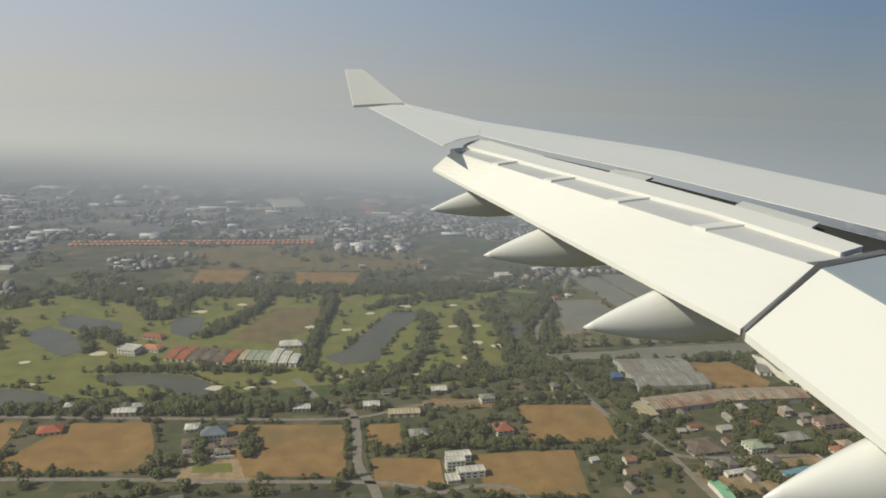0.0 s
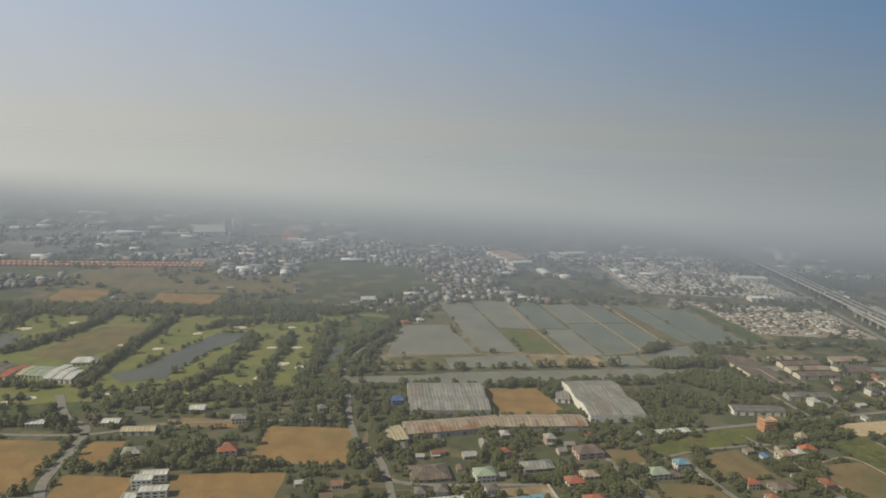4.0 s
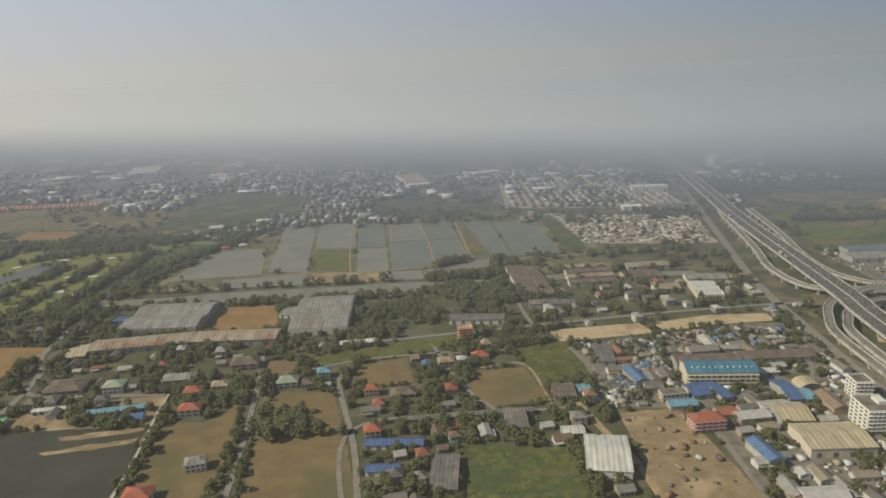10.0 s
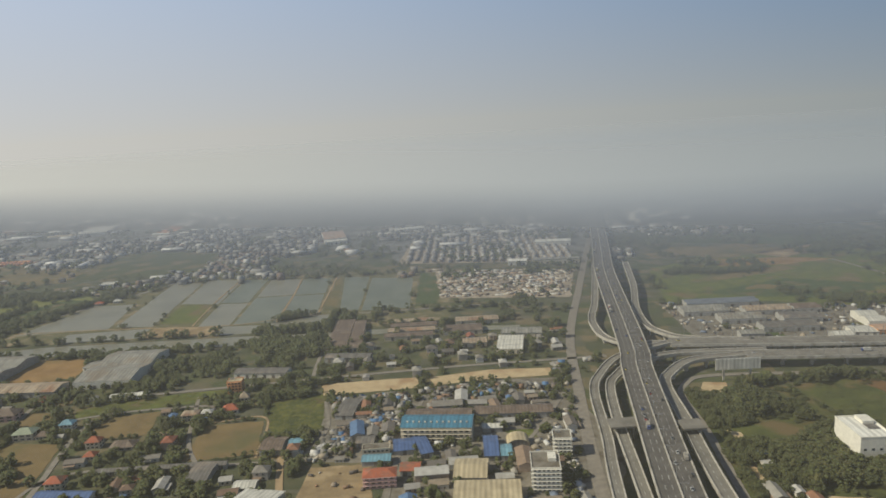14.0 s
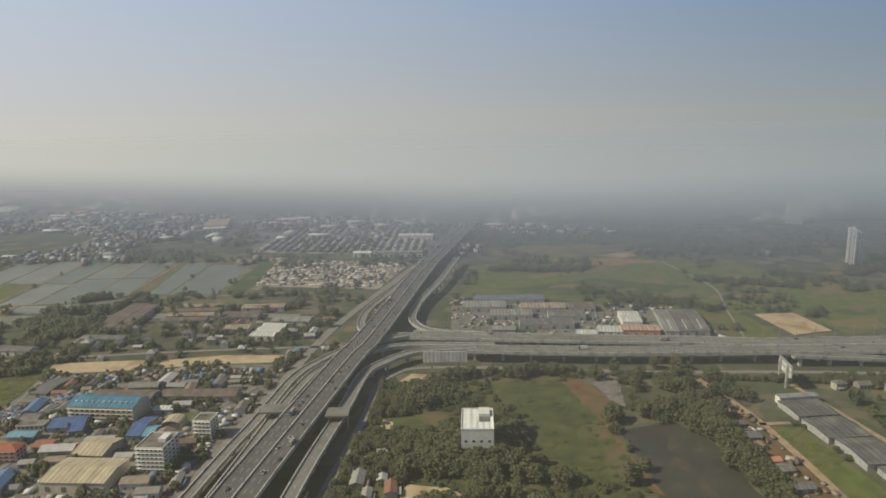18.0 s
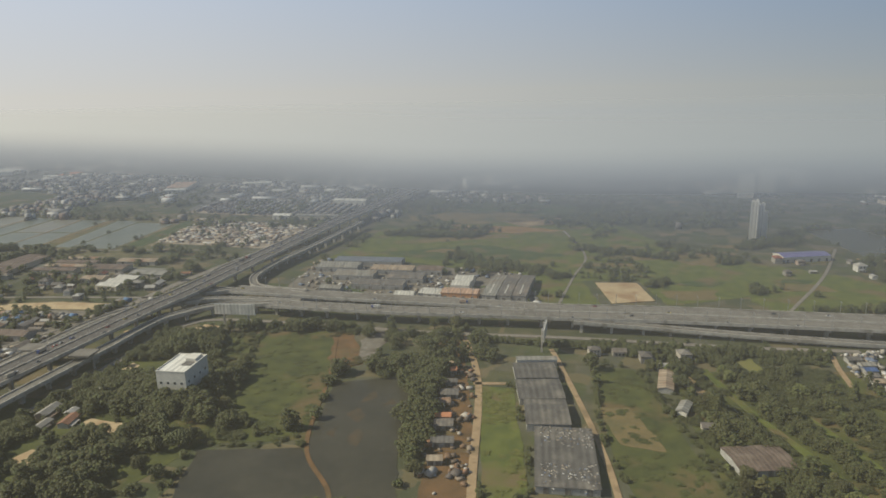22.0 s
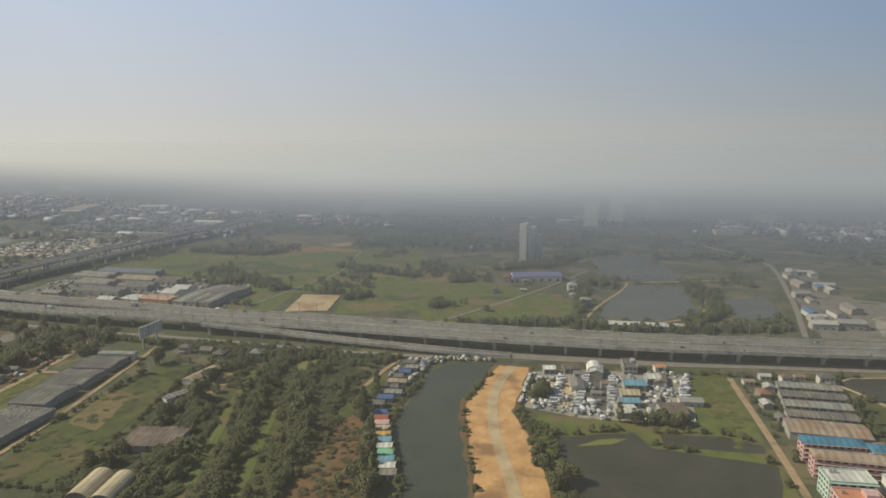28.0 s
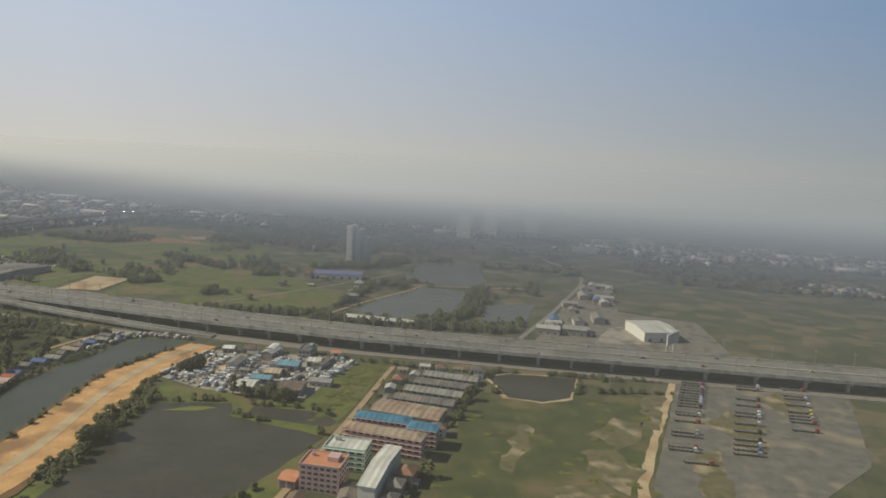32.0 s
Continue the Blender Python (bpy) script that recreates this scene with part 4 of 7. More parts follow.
for pts in ([(1053, 566), (1098, 584), (1120, 498), (1108, 470), (1060, 482)], [(1056, 376), (1066, 430), (1078, 462), (1114, 458), (1114, 392), (1082, 364)], [(1127, 423), (1162, 439), (1160, 391), (1137, 381)]):
    tagged(patch("lake", pts, "water", 0.12, "grey quarry lake with bare banks", "lake", 1.5), group="quarry lakes")
for pts in ([(1052, 470), (1078, 467), (1122, 477), (1150, 486)], [(1046, 360), (1056, 398), (1072, 441), (1078, 467)], [(1050, 358), (1073, 360), (1112, 384), (1124, 428)]):
    lane("lake_dyke", pts, 2.0, "track", 0.3, "pale earth dyke between quarry lakes", "bank")
patch("east_lot", [(1168, 352), (1180, 440), (1200, 540), (1210, 540), (1215, 440), (1262, 430), (1270, 365), (1240, 352)], "yard", 0.1, "concrete works yard", "yard", keep=False)
patch("earth_lot", [(1199, 360), (1208, 396), (1226, 412), (1240, 400), (1228, 368)], "pale_yard", 0.12, "bare tan building plot", "lot", keep=False)
patch("red_field", [(66, 930), (92, 930), (84, 1030), (58, 1030)], "tile_roof", 0.1, "bare red earth field far away", "field", 1, keep=False)
patch("pale_field", [(118, 926), (140, 924), (150, 1010), (128, 1012)], "sand", 0.1, "bare pale earth field far away", "field", 1, keep=False)
patch("scrap_ground", [(503, 494), (486, 600), (624, 572), (606, 478)], "scrap_dust", 0.1, "dusty pale ground of scrap yards", "yard", 2, keep=False)
patch("estate_ground", [(456, 636), (560, 618), (636, 614), (630, 802), (590, 852), (468, 846)], "scrap_dust", 0.09, "dusty lanes of a housing estate", "yard", keep=False)
patch("dense_ground", [(448, 297), (500, 300), (575, 300), (590, 230), (560, 150), (488, 150), (488, 230), (448, 235)], "yard", 0.08, "grey trodden ground among shacks and works", "yard", keep=False)
patch("works_lawn", [(538, 256), (552, 256), (553, 248), (544, 248)], "meadow", 0.14, "small green lawn between works", "lawn", 0.6)
patch("works_ground", [(665, 345), (830, 345), (815, 415), (665, 450)], "yard", 0.095, "grey concrete ground of small factories", "yard", keep=False)

# ---- roads on the ground ----
lane("flats_track", [(1110, 120), (1111, 200), (1109, 284)], 2.4, "track", 0.25, "narrow dusty track beside flats", "track")
ROAD = "worn grey concrete lane between plots"
for pts, w in (([(34, 180), (26, 240), (24, 266), (18, 287), (19, 315), (17, 341), (1, 357), (-14, 388)], 4.6), ([(176, 120), (173, 280), (158, 325), (155, 388), (159, 450), (214, 546), (260, 640)], 3.4), ([(-230, 362), (-164, 356), (-89, 346), (12, 334), (60, 345), (150, 346)], 2.6),
               ([(-230, 306), (-140, 295), (-92, 289), (-28, 279), (22, 272), (43, 266), (52, 260), (65, 263), (82, 261), (90, 251), (93, 220)], 2.6), ([(246, 268), (190, 272), (170, 280)], 2.6), ([(328, 288), (331, 261), (343, 206), (352, 120)], 2.6), ([(299, 150), (296, 210), (289, 276), (284, 308)], 2.4),
               ([(345, 150), (340, 227), (404, 234), (443, 236)], 2.0), ([(300, 283), (340, 296), (385, 300)], 2.0), ([(375, 312), (390, 260), (404, 234)], 2.0),
               ([(340, 318), (433, 330), (520, 340), (605, 345)], 3.0), ([(429, 450), (431, 365), (434, 330)], 2.2), ([(570, 120), (573, 212), (580, 294), (590, 384), (615, 496), (633, 575), (673, 750)], 5.5), ([(448, 298), (455, 265), (448, 235)], 1.8),
               ([(500, 300), (492, 240), (488, 150)], 2.2), ([(575, 300), (545, 240), (520, 238), (492, 240)], 2.0), ([(1160, 352), (1178, 445), (1190, 560), (1150, 640)], 3.0),
               ([(830, 310), (850, 410), (862, 470), (850, 560)], 1.6), ([(408, 474), (388, 466), (430, 462), (560, 470)], 2.2), ([(960, 340), (1010, 420), (1050, 500)], 2.0)):
    tagged(lane("lane", pts, w, "road", 0.25, ROAD), group="concrete lanes")
for pts, w in (([(395, 278), (421, 281), (428, 240)], 1.2), ([(439, 240), (445, 215), (452, 186), (455, 120)], 3.0), ([(954, 247), (957, 268), (960, 282)], 2.2), ([(808, 120), (804, 160), (800, 239), (788, 297)], 3.0), ([(850, 120), (848, 180), (836, 259), (832, 280)], 2.2), ([(798, 238), (812, 239)], 2.6),):
    tagged(lane("dirt_track", pts, w, "track", 0.27, "sandy orange dirt track", "track"), group="dirt tracks")

tagged(lane("pond_path", [(766, 120), (760, 152), (743, 181), (734, 238), (724, 285)], 1.6, "rust_ground", 0.27, "narrow brown earth path on a pond bank", "track"), group="dirt tracks")

# ---- elevated motorways ----
def viaduct(name, pts, width, label, pier_step=14, lanes=2, surface="deck"):
    path = smooth(pts, 10)
    top = thing(name, 0, 0, label=label, category="viaduct", kind="structure")
    part("deck", ribbon(path, -width / 2, width / 2, 0, -0.9), M["deck"], top)
    part("girder", ribbon(path, -width * 0.3, width * 0.3, -0.9, -1.9), M["concrete"], top)
    for s in (-1, 1):
        part("barrier", ribbon(path, s * (width / 2 - 0.3), s * (width / 2 + 0.15), 0.62, -0.95) if s > 0 else ribbon(path, -width / 2 - 0.15, -width / 2 + 0.3, 0.62, -0.95), M["concrete"], top)
    part("roadway", ribbon(path, -width / 2 + 0.35, width / 2 - 0.35, 0.05, 0.01), M[surface], top)
    side, run, last, dash = sides(path), 0.0, -99.0, []
    for k in range(1, len(path)):
        run += (path[k] - path[k - 1]).length
        p, s = path[k], side[k]
        if run - last > pier_step and p.z > 2.5:
            last = run
            a = math.degrees(math.atan2(s.y, s.x))
            cap = box(-width * 0.33, -0.6, p.z - 2.597, width * 0.33, 0.6, p.z - 1.903)
            close = p.y < 420 and p.x < 900 and width > 9
            column = box(-0.9, -0.7, 0, 0.9, 0.7, p.z - 2.6)
            pier = part("pier", column if close else join(column, cap), M["concrete"], top)
            if close:
                part("pier_cap", cap, M["concrete"], pier)
            elif p.y > 700 or p.x > 1350:
                last += pier_step
            pier.matrix_basis = pose(p.x, p.y, 0, 0, 0, a)
    for j in range(1, lanes):
        o = -width / 2 + 0.8 + (width - 1.6) * j / lanes
        pieces = []
        for k in range(0, len(path) - 1):
            a, b = path[k], path[k + 1]
            n = max(1, int((b - a).length / 6))
            for i in range(n):
                u, w = a.lerp(b, i / n), a.lerp(b, (i + 0.45) / n)
                s = side[k]
                pieces.append(([(u.x + s.x * (o - 0.09), u.y + s.y * (o - 0.09), u.z + 0.07), (w.x + s.x * (o - 0.09), w.y + s.y * (o - 0.09), w.z + 0.07),
                                (w.x + s.x * (o + 0.09), w.y + s.y * (o + 0.09), w.z + 0.07), (u.x + s.x * (o + 0.09), u.y + s.y * (o + 0.09), u.z + 0.07)], [(3, 2, 1, 0)]))
        part("lane_line", join(*pieces), M["marking"], top, "worn white dashed lane line")
    claim([(p.x + s.x * width * 0.6, p.y + s.y * width * 0.6) for p, s in zip(path, side)] + [(p.x - s.x * width * 0.6, p.y - s.y * width * 0.6) for p, s in list(zip(path, side))[::-1]])
    return path, side


MAIN = [(583, 60, 8.5), (590, 120, 8.5), (596, 180, 8.5), (604.5, 247, 8.5), (612.5, 306, 8.5), (617, 328, 8.5), (624.5, 385, 8.5), (641, 518, 8.5), (655, 600, 8.5), (681, 750, 8.5), (735, 1100, 8.5), (800, 1500, 8.5)]
main_path, main_side = viaduct("elevated_expressway", MAIN, 16, "wide grey concrete expressway on piers", 16, 6, "asphalt")
part("median", ribbon(main_path, -0.25, 0.25, 0.6, 0.02), M["concrete"], bpy.data.objects["elevated_expressway"])
EAST = [(1282, 326), (1400, 336), (1700, 358), (2100, 386)]
NORTH = [(642, 346), (687, 340.5), (728, 335.5), (767, 332), (803, 328.5), (839, 324), (889, 324), (943, 321), (1003, 318), (1046, 317), (1087, 316.5), (1126, 318.5), (1180, 322)] + [(x, y + 5.5) for x, y in EAST]
SOUTH = [(675, 320.5), (713, 317), (748, 314.5), (782, 313.5), (813, 313), (844, 312), (889, 312), (943, 309), (1003, 305.5), (1046, 305), (1087, 305), (1126, 307.5), (1180, 311)] + [(x, y - 6) for x, y in EAST]
north_path, north_side = viaduct("motorway_north", [(x, y, 6.5) for x, y in NORTH], 12, "elevated motorway carriageway of grey concrete", 15, 4)
south_path, south_side = viaduct("motorway_south", [(x, y, 6.4) for x, y in SOUTH], 10.5, "elevated motorway carriageway of grey concrete", 15, 4)
viaduct("slip_road", [(610, 120, 6.5), (612, 160, 6.0), (614.5, 202, 5.4), (619, 249, 5.0), (622, 287, 5.0), (629, 303, 5.0), (646, 319, 5.4), (676, 322, 6.2)], 5.5, "curved concrete slip road on piers", 12, 2)
viaduct("slip_road", [(571, 130, 3.4), (578, 206, 3.8), (582, 238, 4.0), (586, 285, 4.0), (593, 307, 4.0), (610, 333, 4.4), (642, 347, 6.2)], 4.6, "curved concrete slip road on piers", 12, 2)
viaduct("slip_road", [(583, 150, 3.8), (587, 208, 4.2), (590, 252, 4.5), (595, 290, 4.5), (602, 305, 4.5), (613, 319, 4.6), (640, 331, 5.2), (690, 327, 6.2)], 4.6, "curved concrete slip road on piers", 12, 2)
viaduct("slip_road", [(640, 556, 7.0), (618, 445, 5.6), (609, 410, 4.6), (607, 391, 4.0), (609, 368, 4.0), (619, 355, 4.2), (642, 349, 5.2)], 4.6, "looping concrete slip road on piers", 12, 2)
viaduct("slip_road", [(668, 560, 7.0), (655, 480, 6.0), (643, 426, 5.0), (639.5, 388, 4.6), (645, 368, 4.8), (656, 356, 5.2), (687, 345, 6.2)], 4.6, "looping concrete slip road on piers", 12, 2)
viaduct("slip_road", [(844, 305, 6.2), (883, 304, 4.4), (930, 299, 3.2), (976, 295, 2.4), (1012, 296, 0.9)], 4.6, "straight concrete ramp off a motorway", 12, 2)
lane("frontage_road", [(1000, 297), (1046, 297.5), (1087, 299), (1126, 302.5), (1165, 305), (1282, 314), (1400, 324), (1700, 344)], 8.5, "road", 0.3, "grey frontage road beside a motorway")
lane("service_road", [(618, 150), (624, 208), (628, 251), (629, 282), (635, 298), (650, 308), (700, 306), (770, 298), (840, 296), (920, 290), (975, 289)], 3.6, "road", 0.3, "grey service road beside an expressway")
tagged(lane("bank_track", [(1030, 140), (1026, 170), (1014, 215), (1010, 250), (1014, 282)], 4.2, "sand", 0.56, "pale vehicle track on a raised earth bank", "track"), group="dirt tracks")

# ---- houses: patterns, then copies ----
def windows(parent, x0, x1, y, z0, z1, n, w, axis="x", mat="glass", name="window"):
    """A row of separate panes set into one wall."""
    for k in range(n):
        c = x0 + (x1 - x0) * (k + 0.5) / n
        b = box(c - w / 2, y - 0.06, z0, c + w / 2, y + 0.06, z1) if axis == "x" else box(y - 0.06, c - w / 2, z0, y + 0.06, c + w / 2, z1)
        part(name, b, M[mat], parent)


def house(w, d, h, rise, roof, label, form="gable", porch=False, floors=1, rmat="house_roof", wmat="house_wall", at=(0, 0, 0)):
    ob = thing("house", *at[:2], 0, at[2], label, "house")
    part("wall", gable_walls(-w / 2, -d / 2, w / 2, d / 2, h, rise) if form == "gable" else box(-w / 2, -d / 2, 0, w / 2, d / 2, h), M[wmat], ob)
    part("roof", gable(-w / 2, -d / 2, w / 2, d / 2, h + 0.06, rise) if form == "gable" else hip(-w / 2, -d / 2, w / 2, d / 2, h + 0.12, rise), M[rmat], ob)
    for k in range(floors):
        windows(ob, -w / 2 + 0.5, w / 2 - 0.5, -d / 2, 0.55 + 1.6 * k, 1.25 + 1.6 * k, 3 if w > 5 else 2, 0.7)
    if porch:
        part("porch", join(box(-w / 2, -d / 2 - 1.6, 1.35, w * 0.1, -d / 2 - 0.05, 1.45), box(-w / 2, -d / 2 - 1.55, 0, -w / 2 + 0.12, -d / 2 - 1.43, 1.35), box(w * 0.1 - 0.12, -d / 2 - 1.55, 0, w * 0.1, -d / 2 - 1.43, 1.35)), M["shed_roof"], ob)
    return ob


KINDS = [house(5.2, 4.2, 1.9, 1.1, "", "low village house with a ridged roof", at=(-60, 268, 10)),
         house(5.6, 4.6, 3.4, 1.2, "", "two-storey house with a hipped tile roof", "hip", True, 2, at=(-96, 356, 5)),
         house(4.2, 3.4, 1.7, 0.7, "", "small shack with a sheet-metal roof", rmat="shed_roof", at=(60, 345, 0)),
         house(7.5, 4.0, 2.0, 0.9, "", "long low house with a ridged roof", porch=True, at=(40, 362, 3)),
         house(5.0, 5.0, 3.3, 1.5, "", "square two-storey villa with a steep hipped roof", "hip", True, 2, at=(140, 356, 12))]
SHEDS = [house(9, 5, 2.4, 0.9, "", "open-sided shed with a low metal roof", rmat="shed_roof", at=(70, 362, 4)),
         house(12, 6, 2.8, 1.1, "", "long workshop with a low metal roof", rmat="shed_roof", at=(520, 225, 4))]
for h in (*KINDS, *SHEDS):
    claim([(h.location.x + a, h.location.y + b) for a, b in ((-4, -4), (4, -4), (4, 4), (-4, 4))])


def settle(kinds, spots, group):
    for x, y, a in spots:
        k = random.choice(kinds)
        s = random.uniform(0.85, 1.2)
        c = copy_thing(k, pose(x, y, 0, 0, 0, a))
        c.scale = (s * random.uniform(0.9, 1.15), s, s * random.uniform(0.9, 1.1))
        tagged(c, group=group)
        claim([(x + p, y + q) for p, q in ((-3.5, -3.5), (3.5, -3.5), (3.5, 3.5), (-3.5, 3.5))])


def scatter(pts, n, gap, turn, jitter=6.0, tries=30):
    """Free spots inside an outline, a gap apart."""
    xs, ys, out = [p[0] for p in pts], [p[1] for p in pts], []
    for _ in range(n * tries):
        if len(out) >= n:
            break
        x, y = random.uniform(min(xs), max(xs)), random.uniform(min(ys), max(ys))
        if inside(np.array([x]), np.array([y]), pts)[0] and all(free(x + a, y + b) for a in (-2.5, 0, 2.5) for b in (-2.5, 0, 2.5)) and all((x - p) ** 2 + (y - q) ** 2 > gap * gap for p, q, _ in out):
            out.append((x, y, turn + random.choice((0, 90)) + random.uniform(-jitter, jitter)))
    return out


# ---- the buildings that stand out ----
def corner_turn(a, b):
    return math.degrees(math.atan2(b[1] - a[1], b[0] - a[0]))


def hall(a, b, depth, h, rise, roof, wall, label, name="warehouse", ridges=1, doors=0, vents=0, skylights=0):
    """A long hall whose near side runs from a to b, with ridged roofs side by side."""
    a, b = Vector((*a, 0)), Vector((*b, 0))
    L = (b - a).length
    ob = thing(name, a.x, a.y, 0, corner_turn(a, b), label, name.replace("_", " "))
    d = depth / ridges
    for k in range(ridges):
        part("wall", join(gable_walls(0, k * d + 0.02, L, k * d + d - 0.02, h, rise)), M[wall], ob)
        part("roof", gable(0, k * d, L, k * d + d, h + 0.08, rise, 0.3 if ridges == 1 else 0.0), M[roof], ob)
        for s in range(skylights):
            x = L * (s + 0.5) / skylights
            y0, y1 = k * d + d * 0.08, k * d + d * 0.42
            za, zb = h + 0.15 + rise * 0.16, h + 0.15 + rise * 0.84
            part("skylight", ([(x - 0.5, y0, za), (x + 0.5, y0, za), (x + 0.5, y1, zb), (x - 0.5, y1, zb), (x - 0.5, y0, za - 0.1), (x + 0.5, y0, za - 0.1), (x + 0.5, y1, zb - 0.1), (x - 0.5, y1, zb - 0.1)],
                              [(0, 1, 2, 3), (4, 5, 1, 0), (5, 6, 2, 1), (6, 7, 3, 2), (7, 4, 0, 3)]), M["white_roof"], ob)
        if vents:
            part("ridge_vent", gable(L * 0.1, k * d + d / 2 - 0.5, L * 0.9, k * d + d / 2 + 0.5, h + rise + 0.35, 0.25, 0.1), M[roof], ob)
    for k in range(doors):
        x = L * (k + 0.5) / doors
        part("door", box(x - 0.9, -0.08, 0.05, x + 0.9, 0.08, min(2.2, h - 0.2)), M["dark_roof"], ob)
    t = math.radians(corner_turn(a, b))
    n = Vector((-math.sin(t), math.cos(t), 0)) * depth
    claim([(q.x, q.y) for q in (a, b, b + n, a + n)])
    return ob


def vault(x, y, turn, w, d, h, rise, roof, label, name="vaulted_shed", n=10):
    """A shed under a rounded roof whose axis runs back from its near side; x, y is the middle of that side."""
    ob = thing(name, x, y, 0, turn, label, name.replace("_", " "))
    for x0 in (-w / 2, w / 2 - 0.25):
        part("wall", box(x0, 0.1, 0, x0 + 0.25, d - 0.1, h), M["grey_wall"], ob)
    arc = [(-w / 2 * math.cos(k * math.pi / n), h + rise * math.sin(k * math.pi / n)) for k in range(n + 1)]
    v = [(p * q, yy, h + (z - h) * q) for yy in (0, d) for q in (1.03, 0.97) for p, z in arc]
    m = n + 1
    f = []
    for k in range(n):
        f += [(k, k + 1, 2 * m + k + 1, 2 * m + k), (m + k + 1, m + k, 3 * m + k, 3 * m + k + 1), (k + 1, k, m + k, m + k + 1), (2 * m + k, 2 * m + k + 1, 3 * m + k + 1, 3 * m + k)]
    part("roof", (v, f), M[roof], ob)
    for yy in (0.25, d - 0.25):
        part("gable_end", ([(p * 0.96, yy, h + (z - h) * 0.96) for p, z in arc] + [(w / 2 * 0.96, yy, 0), (-w / 2 * 0.96, yy, 0)], [tuple(range(m + 2))]), M["dark_roof"], ob)
    claim([(x - w / 2, y), (x + w / 2, y), (x + w / 2, y + d), (x - w / 2, y + d)])
    return ob


def block(x, y, turn, w, d, floors, wall, roof, label, name="apartment_block", storey=1.65, bays=5, side_bays=3, ridge=0, ledge=False, tanks=0, core=False, bands=False):
    """A storeyed building centred on x, y with real window openings' panes, ledges and roof parts."""
    ob = thing(name, x, y, 0, turn, label, name.replace("_", " "))
    h = floors * storey
    part("wall", box(-w / 2, -d / 2, 0, w / 2, d / 2, h), M[wall], ob)
    if ridge:
        part("roof", hip(-w / 2, -d / 2, w / 2, d / 2, h + 0.12, ridge, 0.4), M[roof], ob)
    else:
        part("roof", join(box(-w / 2 + 0.2, -d / 2 + 0.2, h + 0.003, w / 2 - 0.2, d / 2 - 0.2, h + 0.1)), M[roof], ob)
        part("parapet", join(box(-w / 2 - 0.1, -d / 2 - 0.1, h + 0.003, w / 2 + 0.1, -d / 2 + 0.15, h + 0.5), box(-w / 2 - 0.1, d / 2 - 0.15, h + 0.003, w / 2 + 0.1, d / 2 + 0.1, h + 0.5),
                             box(-w / 2 - 0.1, -d / 2 + 0.15, h + 0.003, -w / 2 + 0.15, d / 2 - 0.15, h + 0.5), box(w / 2 - 0.15, -d / 2 + 0.15, h + 0.003, w / 2 + 0.1, d / 2 - 0.15, h + 0.5)), M[wall], ob)
    for k in range(floors):
        z = k * storey
        if bands:
            part("window_band", box(-w / 2 + 0.8, -d / 2 - 0.05, z + 0.5, w / 2 - 0.8, d / 2 + 0.05, z + 1.2), M["grey_wall"], ob)
            part("window_band", box(-w / 2 - 0.05, -d / 2 + 0.8, z + 0.5, w / 2 + 0.05, d / 2 - 0.8, z + 1.2), M["grey_wall"], ob)
            continue
        windows(ob, -w / 2 + 0.3, w / 2 - 0.3, -d / 2, z + 0.55, z + 1.25, bays, (w - 0.6) / bays * 0.6)
        windows(ob, -d / 2 + 0.3, d / 2 - 0.3, w / 2, z + 0.55, z + 1.25, side_bays, (d - 0.6) / side_bays * 0.55, "y")
        windows(ob, -d / 2 + 0.3, d / 2 - 0.3, -w / 2, z + 0.55, z + 1.25, side_bays, (d - 0.6) / side_bays * 0.55, "y")
        if ledge:
            part("ledge", box(-w / 2 - 0.3, -d / 2 - 0.7, z + 1.48, w / 2 + 0.3, -d / 2 - 0.03, z + 1.62), M[wall], ob)
    if core:
        part("stair_house", box(w * 0.1, -d * 0.1, h + 0.1, w * 0.38, d * 0.3, h + 1.5), M[wall], ob)
    for k in range(tanks):
        part("water_tank", join(box(-w * 0.35 + 1.2 * k, d * 0.15, h + 0.1, -w * 0.35 + 0.8 + 1.2 * k, d * 0.15 + 0.8, h + 1.0)), M["steel"], ob)
    r = max(w, d) / 2 + 1
    claim([(x - r, y - r), (x + r, y - r), (x + r, y + r), (x - r, y + r)])
    return ob


for a, b, d, h, rise, roof, label in (((502, 232), (507, 233.5), 18, 2.6, 1.3, "royal_roof", "long workshop with a blue gabled roof"), ((490, 236), (499, 237), 11, 2.4, 1.3, "royal_roof", "workshop with a blue gabled roof"), ((529, 228), (535, 228), 18, 2.6, 1.7, "royal_roof", "long workshop with a blue gabled roof"),
                                      ((536, 228), (540.5, 228), 10, 2.4, 1.5, "sky_roof", "small workshop with a pale blue roof"), ((529, 254), (538, 254), 5, 2.4, 0.9, "white_roof", "small white works house"),
                                      ((477, 228), (489, 228), 6, 2.4, 1.0, "sky_roof", "workshop with a teal roof"), ((457, 275), (466, 274), 20, 2.4, 1.0, "dark_roof", "long dark shed among shacks"), ((429, 242), (439, 241.5), 13, 2.6, 1.2, "brown_roof", "dark brown barn beside a plot"), ((441, 246), (447, 246), 7, 2.2, 0.9, "sky_roof", "hut with a teal roof"),
                                      ((427, 212), (429.6, 212), 6, 1.8, 1.0, "white_roof", "small white vaulted store"), ((430.2, 212), (432.8, 212), 6, 1.8, 1.0, "white_roof", "small white vaulted store"), ((433.4, 212), (436, 212), 6, 1.8, 1.0, "white_roof", "small white vaulted store")):
    hall(a, b, d, h, rise, roof, "grey_wall", label, "workshop", doors=1)
vault(544, 238, 0, 9.5, 8, 1.6, 2.6, "cream_roof", "tan vaulted store tent", "store_tent")
